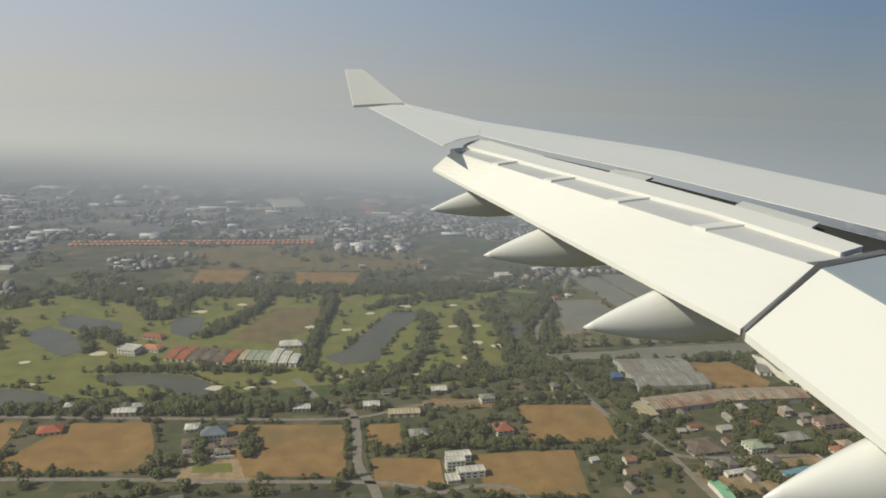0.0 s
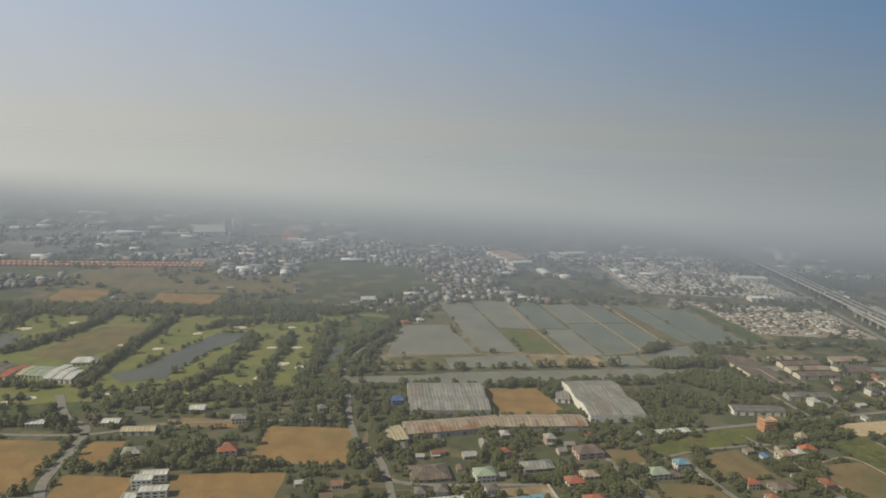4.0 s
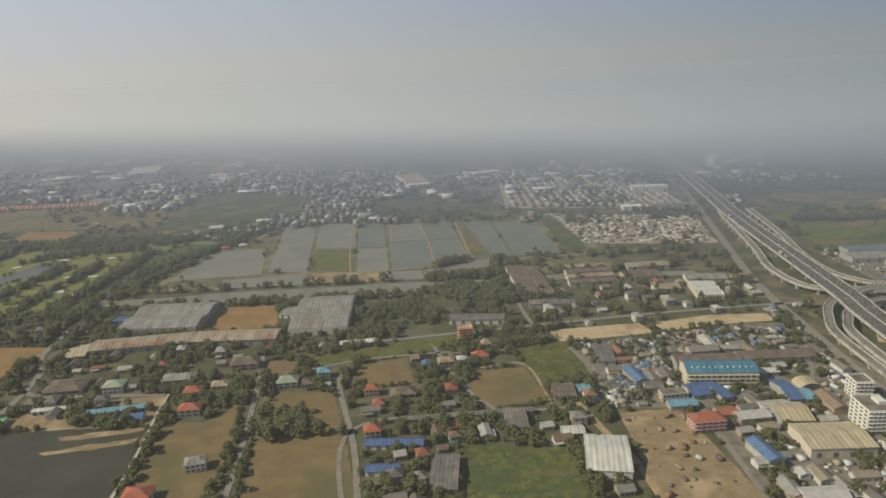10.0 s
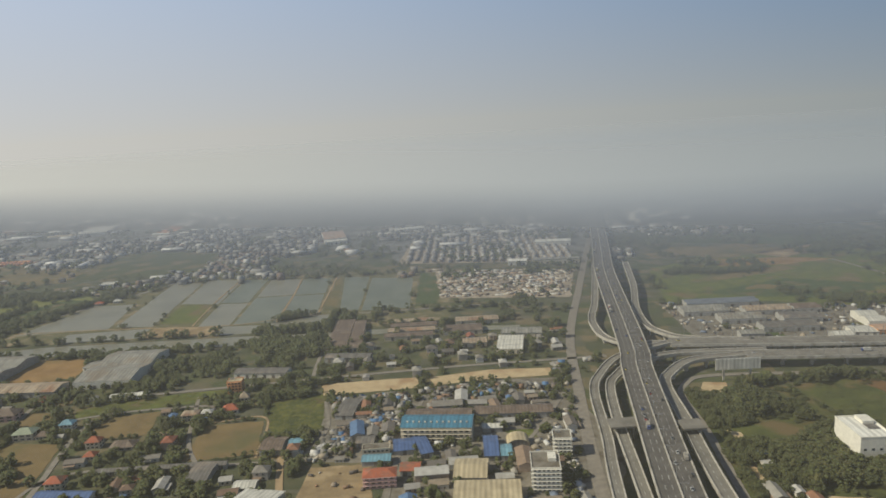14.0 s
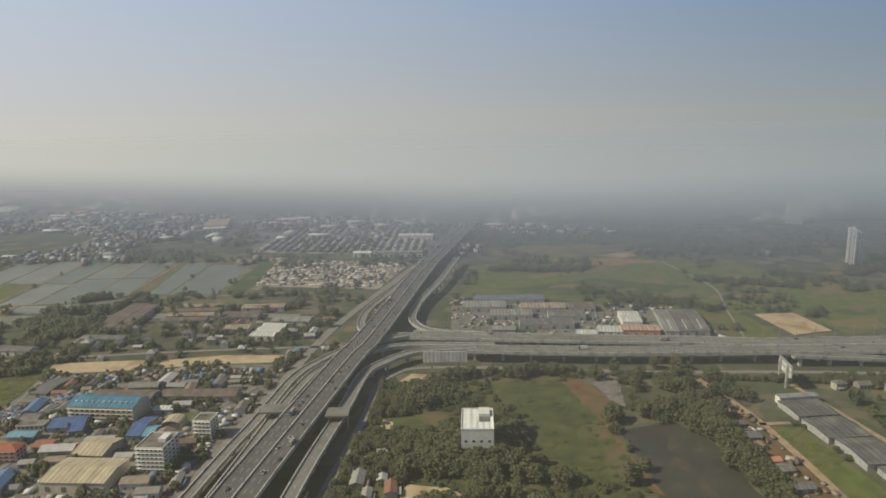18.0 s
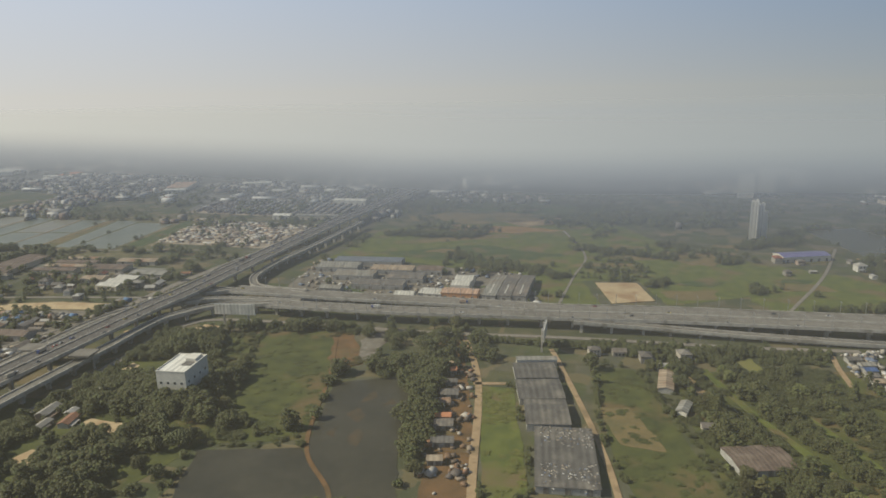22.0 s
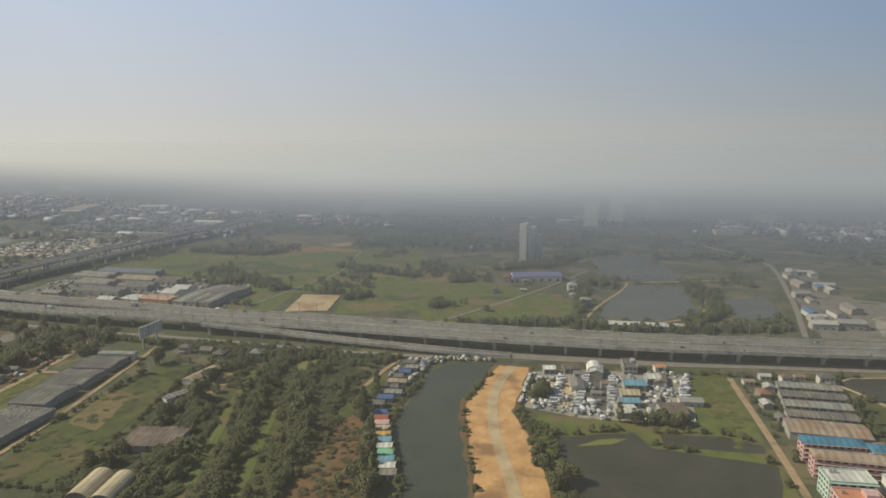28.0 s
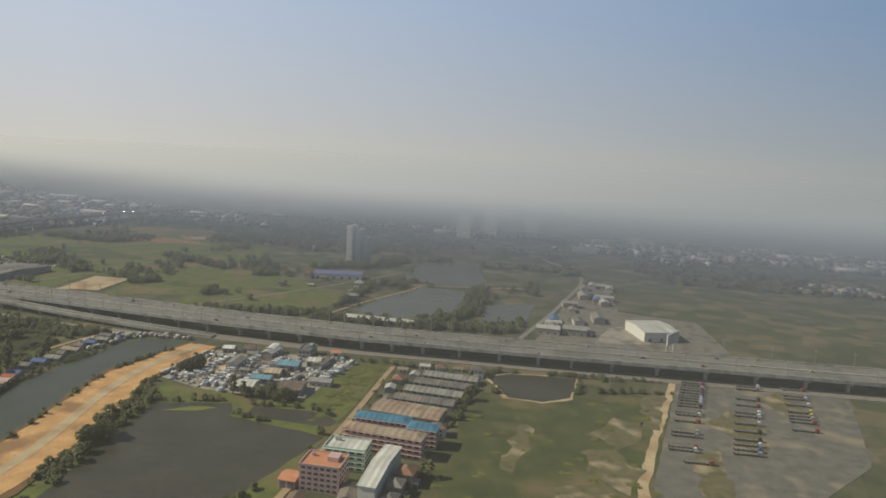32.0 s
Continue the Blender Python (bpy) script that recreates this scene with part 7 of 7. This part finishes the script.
forest("roadside_scrub", wood([(622, 140), (648, 140), (652, 240), (644, 290), (630, 286), (626, 210)], 620, thick=-0.12), "dark bushes between a slip road and woods", 0.5, 1.7, FINE_ISLE, mat="leaf_wild")
forest("east_trees", wood([(636, 140), (692, 140), (684, 240), (656, 292), (636, 260)], 380, thick=0.12) + wood([(690, 190), (740, 190), (740, 300), (690, 300)], 60) + wood([(764, 240), (765, 294), (784, 260), (786, 197), (782, 170), (773, 184)], 150, thick=0.1) + wood([(750, 240), (815, 240), (800, 300), (745, 300)], 60), "tangled dark trees and bushes", 1.0, 2.7, FINE_ISLE, mat="leaf_wild")
forest("east_scrub", wood([(636, 145), (700, 145), (742, 186), (735, 240), (712, 296), (640, 290)], 520, thick=-0.1) + wood([(850, 262), (884, 258), (884, 150), (852, 150)], 60), "low tangled scrub under trees", 0.4, 1.3, FINE_ISLE, mat="leaf_wild", flat=0.45)
forest("orchard_trees", belt([(914, 145), (903, 190), (891, 232), (885, 262)], 0.6, 2.0) + belt([(937, 145), (926, 190), (914, 232), (906, 272)], 0.55, 1.7) + belt([(954, 150), (948, 190), (936, 225), (924, 262)], 0.7, 2.2) + belt([(888, 268), (902, 276), (925, 283)], 0.5, 2.0) + wood([(884, 140), (985, 140), (985, 262), (884, 262)], 25), "thick belts of dark orchard trees", 0.9, 1.7, FINE_ISLE, mat="leaf_wild")
forest("orchard_scrub", wood([(926, 232), (937, 268), (952, 258), (962, 222), (946, 198)], 620) + wood([(884, 140), (955, 140), (950, 266), (884, 262)], 900, thick=-0.15), "low dense scrub between tree belts", 0.7, 1.7, FINE_ISLE, mat="leaf_wild", flat=0.4)
forest("rusty_scrub", wood([(945, 200), (962, 226), (985, 172), (985, 145), (955, 145)], 420) + wood([(712, 290), (728, 297), (747, 256), (731, 247)], 160), "rusty brown bushes and dry reeds", 0.4, 0.9, mat="scrub_isle", flat=0.4)
forest("bank_bushes", belt([(1018, 150), (1013, 175), (1001, 235), (1006, 275)], 1.6, 0.8) + belt([(990, 150), (990, 172), (975, 214), (977, 262)], 1.5, 0.8) + belt([(1041, 150), (1038, 175), (1028, 212), (1021, 234), (1024, 270)], 1.1, 1.2), "ragged bushes on canal banks", 0.4, 0.9)
def tufts(name, areas, label, mat="grass_isle"):
    forest(name, sum((wood(pts, int(n * 0.7), thick=-0.2) for pts, n in areas), []), label, 0.6, 1.3, mat=mat, flat=0.13)


# plots may carry tufts, so the raster of taken ground is set aside for them
kept = taken.copy()
taken &= False
tufts("meadow_tufts", (([(1150, 263), (1228, 286), (1220, 200), (1212, 145), (1148, 145)], 90),
                       ([(1094, 288), (1108, 288), (1106, 240), (1098, 214), (1094, 242)], 160), ([(386, 212), (428, 204), (430, 152), (387, 152)], 260), ([(418, 298), (446, 307), (451, 268), (430, 256), (424, 280)], 200),
                       ([(312, 302), (366, 318), (387, 320), (387, 308), (318, 292)], 160), ([(802, 234), (814, 232), (821, 162), (810, 152)], 120)), "uneven tufts of green grass and weeds")
tufts("wild_tufts", (([(691, 240), (697, 294), (714, 297), (735, 240), (741, 186), (725, 182)], 230), ([(852, 258), (868, 256), (884, 190), (884, 150), (858, 150), (852, 190)], 180), ([(661, 194), (703, 194), (708, 184), (674, 187)], 70)), "dark uneven tufts of wild grass", "wild_isle")
forest("field_clump", [(312 + random.gauss(0, 5), 231 + random.gauss(0, 5.5)) for _ in range(70)] + [(50 + random.gauss(0, 8), 300 + random.gauss(0, 1)) for _ in range(12)] + [(-46 + random.choice((-11, 12)) + random.gauss(0, 1.5), 312 + random.gauss(0, 8)) for _ in range(40)] + [(80 + random.gauss(0, 6), 312 + random.gauss(0, 4)) for _ in range(45)], "dark tree clumps round houses", 1.0, 2.2)
taken |= kept
marsh = belt([(700, 538), (740, 532), (776, 533)], 0.5, 3.5) + belt([(844, 589), (891, 603), (948, 611)], 0.4, 4.0) + belt([(855, 490), (889, 477), (925, 460)], 0.7, 3.0) + belt([(786, 436), (812, 429), (846, 407)], 0.6, 5.0) + belt([(690, 700), (801, 726), (930, 660)], 0.4, 6.0)
marsh += belt([(956, 450), (968, 455)], 0.5, 2.5) + belt([(897, 388), (908, 402)], 0.6, 2.5) + belt([(955, 378), (965, 390)], 0.6, 3.0) + belt([(985, 500), (1020, 520), (1040, 560)], 0.6, 5.0) + belt([(1062, 470), (1046, 440), (1046, 380)], 1.4, 2.0) + belt([(1120, 470), (1124, 400), (1100, 360)], 0.7, 4.0)
marsh += belt([(1040, 350), (1090, 352), (1150, 362)], 1.1, 3.0) + belt([(980, 345), (1010, 350), (1046, 358)], 0.8, 2.5)
forest("marsh_trees", marsh + forest_foot + wood([(640, 345), (1160, 345), (1160, 700), (640, 700)], 700, thick=0.42, grain=0.02), "scattered marsh trees and thickets", 0.6, 1.8)
forest("lagoon_trees", wood([(1110, 150), (1150, 150), (1150, 290), (1110, 290)], 70) + belt([(1093, 286), (1150, 290), (1230, 305)], 2.0, 1.0) + wood([(1018, 150), (1045, 150), (1036, 215), (1024, 230)], 60), "bushes on lagoon banks", 0.5, 1.0)
forest("motorway_trees", belt([(660, 299), (770, 292), (840, 284), (930, 279)], 0.7, 1.2) + wood([(842, 285), (880, 268), (960, 270), (962, 290), (880, 296)], 330, thick=-0.2) + belt([(700, 345), (840, 332), (960, 328)], 1.0, 2.0), "roadside trees below a motorway", 0.6, 1.1)
far = []
for _ in range(60000):
    if len(far) >= 7000:
        break
    y = 560 + 1200 * random.random() ** 1.4
    x = random.uniform(-0.75 * y - 150, 1250 + 0.7 * y)
    if free(x, y) and noise.noise((x * 0.012, y * 0.012, 9.0)) > 0.0:
        far.append((x, y))
forest("far_trees", far, "hazy woods across the far plain", 1.0, 2.2, FAR_ISLE)

# ---- far city ----
HUT = join(gable_walls(-2.6, -2.1, 2.6, 2.1, 2.2, 1.0), gable(-2.6, -2.1, 2.6, 2.1, 2.25, 1.0))
FLAT = box(-3, -3, 0, 3, 3, 4.5)
LONG = join(gable_walls(-8, -3.5, 8, 3.5, 3, 1.2), gable(-8, -3.5, 8, 3.5, 3.1, 1.2))
ROOFS = [HUT, FLAT, LONG]


def district(name, spots, label, mat="city_isle"):
    swarm(name, ROOFS, [(k, x, y, 0, math.radians(a), s, s, h) for k, x, y, a, s, h in spots], M[mat], label, "houses")


def streets(pts, dx, dy, turn, keep=0.85, kind=None):
    xs, ys, out = [p[0] for p in pts], [p[1] for p in pts], []
    y = min(ys)
    while y < max(ys):
        x = min(xs)
        while x < max(xs):
            if random.random() < keep and inside(np.array([x]), np.array([y]), pts)[0] and free(x, y):
                out.append((random.choice((0, 0, 1)) if kind is None else kind, x + random.gauss(0, 0.5), y + random.gauss(0, 0.5), turn + random.choice((0, 90)) * (kind is None), random.uniform(0.7, 1.2), random.uniform(0.7, 1.4)))
            x += dx
        y += dy * (1 if int(y / dy) % 2 else 0.72)
    return out


TERRACE = []
district("housing_estate", [(k, x, y, 90 + random.choice((0, 180)), random.uniform(0.8, 1.05), h * 0.8) for k, x, y, a, s, h in streets([(458, 640), (560, 622), (634, 618), (628, 800), (590, 850), (470, 842)], 8.6, 5.6, 90, 0.93, 0)], "dense estate of small grey-roofed houses", "estate_isle")
district("brown_estate", streets([(250, 620), (305, 618), (310, 735), (245, 735)], 6.5, 12, 2, 0.9, 0), "rows of brown-roofed terrace houses", "estate_brown")
for r, y in enumerate((746, 758)):
    TERRACE += [(0, -254 + 5.3 * k, y - 0.01 * k, 1, 1.0, 1.0) for k in range(48)]
claim([(-275, 690), (20, 690), (20, 775), (-275, 775)])
district("orange_terrace", TERRACE, "row of identical orange-roofed terrace houses", "terracotta_isle")
district("white_estate", streets([(150, 790), (236, 752), (240, 850), (166, 890)], 8, 9, 15, 0.8), "cluster of pale houses")
city = []
for _ in range(80000):
    if len(city) >= 15000:
        break
    y = 570 + 1150 * random.random() ** 1.15
    x = random.uniform(-0.75 * y - 150, 1250 + 0.7 * y)
    if free(x, y) and noise.noise((x * 0.009, y * 0.009, 2.0)) > -0.22 + 0.45 * (y < 700) + 0.12 * (y >= 700) + 0.3 * (690 < x < 1250 and y < 800):
        city.append((random.choice((0, 0, 0, 1, 1, 2)), x, y, random.choice((3, 93)) + random.gauss(0, 6), random.uniform(0.6, 1.15), random.uniform(0.7, 1.5)))
district("far_city", city, "low hazy city of grey roofs")
halls = []
for _ in range(9000):
    if len(halls) >= 900:
        break
    y = 700 + 1190 * random.random() ** 1.2
    x = random.uniform(-0.75 * y - 150, 1250 + 0.7 * y)
    marsh = 690 < x < 1200 and y < 760
    if free(x, y) and not marsh and noise.noise((x * 0.005, y * 0.005, 5.0)) > -0.15:
        w = random.uniform(0.7, 2.0 + 1.2 * (y > 900))
        halls.append((2, x, y, 0, math.radians(random.choice((4, 4, 94)) + random.gauss(0, 5)), w, random.uniform(0.8, 2.0), random.uniform(0.9, 1.4)))
swarm("far_halls", ROOFS, halls, M["hall_isle"], "large pale factory roofs across the hazy city", "factories")
SCRAP = [box(-1.6, -0.8, 0, 1.6, 0.8, 1.5), box(-0.9, -0.9, 0, 0.9, 0.9, 0.8), join(gable_walls(-2.2, -1.6, 2.2, 1.6, 1.6, 0.6))]
heap = []
for x, y, _ in scatter([(505, 497), (490, 597), (621, 569), (604, 481)], 1500, 1.3, 0):
    if noise.noise((x * 0.03, y * 0.2, 3.0)) > -0.08:
        heap.append((random.randrange(3), x, y, 0.1, random.choice((0.05, 0.05, 1.6)) + random.gauss(0, 0.15), random.uniform(0.6, 2.4), random.uniform(0.5, 1.1), random.uniform(0.25, 0.8)))
swarm("scrap_yard", SCRAP, heap, M["scrap_isle"], "pale heaps, huts and wrecks in scrap yards", "scrap")
CLUTTER = [box(-1.5, -0.65, 0, 1.5, 0.65, 1.35), box(-0.9, -0.45, 0, 0.9, 0.45, 0.8), join(gable_walls(-1.6, -1.2, 1.6, 1.2, 1.5, 0.5), gable(-1.6, -1.2, 1.6, 1.2, 1.55, 0.5, 0.15, 0.08))]
swarm("yard_clutter", CLUTTER, [(random.choice((0, 1, 1, 2)), x, y, 0.12, random.choice((0.1, 1.67)) + random.gauss(0, 0.2), random.uniform(0.5, 1), random.uniform(0.5, 1), random.uniform(0.5, 1.1)) for x, y, _ in scatter([(1022, 276), (1040, 284), (1092, 284), (1087, 232), (1046, 231), (1022, 238)], 210, 1.4, 0)], M["white_isle"], "crates, carts and sheds in a vehicle yard", "clutter")
swarm("canal_clutter", CLUTTER, [(random.choice((0, 1, 2)), x, y, 0.2, random.uniform(0, 3), random.uniform(0.5, 1.1), random.uniform(0.5, 1.1), random.uniform(0.6, 1.1)) for x, y, _ in scatter([(960, 285), (1004, 293), (1004, 287), (976, 280), (972, 250), (962, 248)], 110, 1.7, 0)], M["junk_isle"], "huts, boats and crates along a canal bank", "clutter")
works = [(random.randrange(3), x, y, 0.1, random.choice((0.1, 1.67)) + random.gauss(0, 0.2), random.uniform(0.5, 1.1), random.uniform(0.5, 1.1), random.uniform(0.4, 1.1)) for x, y, _ in scatter([(448, 297), (500, 300), (575, 330), (592, 230), (570, 150), (488, 150), (488, 230), (448, 235)], 360, 1.6, 0)]
works += [(random.randrange(3), x, y, 0.1, random.uniform(0, 3), random.uniform(0.5, 1.0), random.uniform(0.5, 1.0), random.uniform(0.4, 0.9)) for x, y, _ in scatter([(665, 350), (830, 350), (815, 415), (665, 450)], 160, 2.0, 0)]
shanty = []
for x, y, _ in scatter([(450, 298), (490, 302), (490, 240), (470, 236), (450, 240)], 420, 1.5, 0) + scatter([(497, 305), (570, 312), (572, 335), (600, 345), (560, 300), (540, 282), (500, 284)], 200, 2.2, 0):
    shanty.append((2, x, y, 0.1, random.choice((0.08, 1.65)) + random.gauss(0, 0.1), random.uniform(0.5, 1.1), random.uniform(0.5, 1.2), random.uniform(0.7, 1.3)))
swarm("shanty_roofs", SCRAP, shanty, M["shanty_isle"], "crowded small tin roofs of a shanty quarter", "shacks")
swarm("works_clutter", SCRAP, works, M["junk_isle"], "crates, tanks, vehicles and lean-tos between works", "clutter")
shacks = [(random.randrange(3), random.uniform(783, 800) + (210 - y) * 0.06, y, 0.1, random.uniform(0, 3), random.uniform(0.4, 1.0), random.uniform(0.4, 1.0), random.uniform(0.3, 0.9)) for y in [random.uniform(155, 282) for _ in range(130)]]
shacks += [(random.randrange(3), 456 + (k * 7 % 29) + random.gauss(0, 1), 170 + (k * 11 % 56) + random.gauss(0, 1), 0.1, random.uniform(0, 3), random.uniform(0.3, 0.9), random.uniform(0.3, 0.8), random.uniform(0.3, 0.9)) for k in range(28)]
swarm("shack_clutter", SCRAP, shacks, M["rust_isle"], "rusty junk and lean-tos beside tin shacks", "clutter")
swarm("rubble", SCRAP[:2], [(random.randrange(2), random.uniform(826, 844), random.choice((170, 178, 190)) + random.gauss(0, 5), 2.72, random.uniform(0, 3), random.uniform(0.1, 0.45), random.uniform(0.1, 0.35), 0.12) for _ in range(420)], M["junk_isle"], "white rubble on a broken factory floor", "rubble")

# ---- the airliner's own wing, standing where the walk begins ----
def slab(corners, thick):
    """A tapering plate over an outline of (forward, left, up)."""
    n = len(corners)
    v = list(corners) + [(x, y, z - t) for (x, y, z), t in zip(corners, thick)]
    return v, [tuple(range(n)), tuple(range(2 * n - 1, n - 1, -1))] + [(k + n, (k + 1) % n + n, (k + 1) % n, k) for k in range(n)]


def curved(a, b, c, d, thick, n=14, m=5):
    """A smooth twisted panel between four corners."""
    a, b, c, d = Vector(a), Vector(b), Vector(c), Vector(d)
    top = [tuple(a.lerp(b, i / n).lerp(d.lerp(c, i / n), j / m)) for i in range(n + 1) for j in range(m + 1)]
    k = len(top)
    v = top + [(x, y, z - thick) for x, y, z in top]
    f = []
    for i in range(n):
        for j in range(m):
            o = i * (m + 1) + j
            f += [(o, o + m + 1, o + m + 2, o + 1), (k + o + 1, k + o + m + 2, k + o + m + 1, k + o)]
    rim = [i * (m + 1) for i in range(n + 1)] + [n * (m + 1) + j for j in range(1, m + 1)] + [i * (m + 1) + m for i in range(n - 1, -1, -1)] + [j for j in range(m - 1, 0, -1)]
    f += [(p, k + p, k + q, q) for p, q in zip(rim, rim[1:] + rim[:1])]
    return v, f


def canoe(tail, nose, radius, drop):
    """A flap-track fairing: a long drop shape, pointed aft."""
    a, b = Vector(tail), Vector(nose)
    v, f, n, m = [], [], 22, 20
    for i in range(n + 1):
        t = i / n
        c = a.lerp(b, t)
        r = radius * (math.sin(min(1.0, t * 1.12) * math.pi * 0.56) ** 0.85 if t else 0.02)
        v += [(c.x, c.y + r * 0.62 * math.cos(k * math.tau / m), c.z + r * math.sin(k * math.tau / m) - drop * t * 0.2) for k in range(m)]
    for i in range(n):
        f += [(i * m + k, i * m + (k + 1) % m, (i + 1) * m + (k + 1) % m, (i + 1) * m + k) for k in range(m)]
    f += [tuple(range(m))[::-1], tuple(n * m + k for k in range(m))]
    return v, f


M["wing_white"] = material("wing_white", (0.655, 0.65, 0.612), (0.62, 0.615, 0.58), 0.38, 3, spec=0.5)
M["wing_grey"] = material("wing_grey", (0.50, 0.505, 0.50), (0.44, 0.445, 0.44), 0.5, 1.5)
# near-black colour for the shade inside the gap before the flap
M["gap_shade"] = material("gap_shade", (0.055, 0.056, 0.056), (0.035, 0.036, 0.037), 0.7, 0.8)
# blue-grey of the reflected sky, put into the base colour
M["shroud_sky_tint"] = material("shroud_sky_tint", (0.31, 0.345, 0.37), (0.26, 0.295, 0.32), 0.3, 1.5, spec=0.4)
# dark tone standing for shade between the two flaps
M["gap_dark"] = material("gap_dark", (0.16, 0.165, 0.17), (0.11, 0.115, 0.12), 0.6, 0.8)
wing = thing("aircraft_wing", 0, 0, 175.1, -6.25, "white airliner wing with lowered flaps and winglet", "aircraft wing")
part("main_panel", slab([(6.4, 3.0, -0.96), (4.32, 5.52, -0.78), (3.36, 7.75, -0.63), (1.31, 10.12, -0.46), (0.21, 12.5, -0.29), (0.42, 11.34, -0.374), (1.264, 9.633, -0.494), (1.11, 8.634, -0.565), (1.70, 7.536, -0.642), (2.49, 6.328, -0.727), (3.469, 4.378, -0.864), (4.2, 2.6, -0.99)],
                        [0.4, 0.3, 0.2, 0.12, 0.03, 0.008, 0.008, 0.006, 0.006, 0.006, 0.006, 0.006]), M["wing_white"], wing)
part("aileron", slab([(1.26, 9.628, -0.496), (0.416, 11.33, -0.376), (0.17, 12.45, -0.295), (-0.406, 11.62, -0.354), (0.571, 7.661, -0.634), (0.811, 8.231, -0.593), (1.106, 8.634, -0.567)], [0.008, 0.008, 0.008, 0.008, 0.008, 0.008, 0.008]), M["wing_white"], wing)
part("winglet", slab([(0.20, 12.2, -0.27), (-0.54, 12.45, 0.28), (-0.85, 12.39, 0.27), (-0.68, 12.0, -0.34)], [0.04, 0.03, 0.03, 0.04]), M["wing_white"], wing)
# solid dark plate under the gap, painting its shade
part("shade_plate", slab([(3.60, 4.42, -0.97), (2.60, 6.45, -0.825), (1.80, 7.70, -0.73), (1.20, 8.75, -0.66), (1.25, 8.35, -0.70), (1.70, 7.35, -0.76), (2.42, 6.10, -0.845), (3.30, 4.12, -0.99)], [0.02] * 8), M["gap_shade"], wing, "dark plate for the shade in the gap before the flap")
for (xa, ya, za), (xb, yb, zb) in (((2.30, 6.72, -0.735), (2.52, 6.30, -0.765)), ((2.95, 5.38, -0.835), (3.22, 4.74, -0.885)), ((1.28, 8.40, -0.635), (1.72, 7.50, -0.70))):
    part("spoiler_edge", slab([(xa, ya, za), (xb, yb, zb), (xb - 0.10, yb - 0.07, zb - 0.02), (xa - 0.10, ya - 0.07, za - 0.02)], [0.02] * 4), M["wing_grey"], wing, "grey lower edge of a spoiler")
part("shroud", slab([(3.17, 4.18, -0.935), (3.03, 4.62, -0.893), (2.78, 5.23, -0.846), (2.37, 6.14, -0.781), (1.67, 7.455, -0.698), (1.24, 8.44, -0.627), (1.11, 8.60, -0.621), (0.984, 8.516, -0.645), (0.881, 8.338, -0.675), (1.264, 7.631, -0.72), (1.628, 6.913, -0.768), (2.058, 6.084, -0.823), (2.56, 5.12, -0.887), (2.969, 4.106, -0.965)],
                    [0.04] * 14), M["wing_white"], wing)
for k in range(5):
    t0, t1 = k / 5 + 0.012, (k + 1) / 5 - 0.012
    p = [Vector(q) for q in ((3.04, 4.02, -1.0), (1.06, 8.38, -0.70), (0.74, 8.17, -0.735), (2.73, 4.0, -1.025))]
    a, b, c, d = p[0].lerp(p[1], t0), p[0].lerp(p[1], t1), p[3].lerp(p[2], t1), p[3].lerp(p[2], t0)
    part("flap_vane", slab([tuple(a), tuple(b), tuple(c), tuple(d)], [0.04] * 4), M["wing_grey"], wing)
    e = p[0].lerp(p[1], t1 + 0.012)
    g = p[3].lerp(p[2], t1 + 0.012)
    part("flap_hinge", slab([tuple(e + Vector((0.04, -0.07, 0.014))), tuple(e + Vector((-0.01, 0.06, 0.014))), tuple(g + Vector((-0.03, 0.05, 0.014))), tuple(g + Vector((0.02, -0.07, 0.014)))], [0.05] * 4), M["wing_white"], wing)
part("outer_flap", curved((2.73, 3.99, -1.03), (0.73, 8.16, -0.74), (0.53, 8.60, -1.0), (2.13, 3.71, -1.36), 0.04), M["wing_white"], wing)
# dark strip fills the gap between outer and inner flap, drawn as its shade
part("flap_gap_strip", slab([(3.3, 4.16, -0.95), (2.74, 3.98, -1.0), (2.14, 3.70, -1.34), (2.13, 3.655, -1.35), (2.70, 3.88, -1.01), (3.29, 4.09, -0.96)], [0.08] * 6), M["gap_dark"], wing)
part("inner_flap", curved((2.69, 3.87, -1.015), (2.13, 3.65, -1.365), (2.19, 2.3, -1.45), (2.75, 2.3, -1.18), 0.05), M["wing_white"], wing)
part("inner_shroud", curved((3.29, 4.085, -0.97), (2.70, 3.875, -1.012), (2.76, 2.3, -1.175), (3.3, 2.3, -1.1), 0.05), M["shroud_sky_tint"], wing, "inner flap shroud with a blue-grey sky reflection painted in")
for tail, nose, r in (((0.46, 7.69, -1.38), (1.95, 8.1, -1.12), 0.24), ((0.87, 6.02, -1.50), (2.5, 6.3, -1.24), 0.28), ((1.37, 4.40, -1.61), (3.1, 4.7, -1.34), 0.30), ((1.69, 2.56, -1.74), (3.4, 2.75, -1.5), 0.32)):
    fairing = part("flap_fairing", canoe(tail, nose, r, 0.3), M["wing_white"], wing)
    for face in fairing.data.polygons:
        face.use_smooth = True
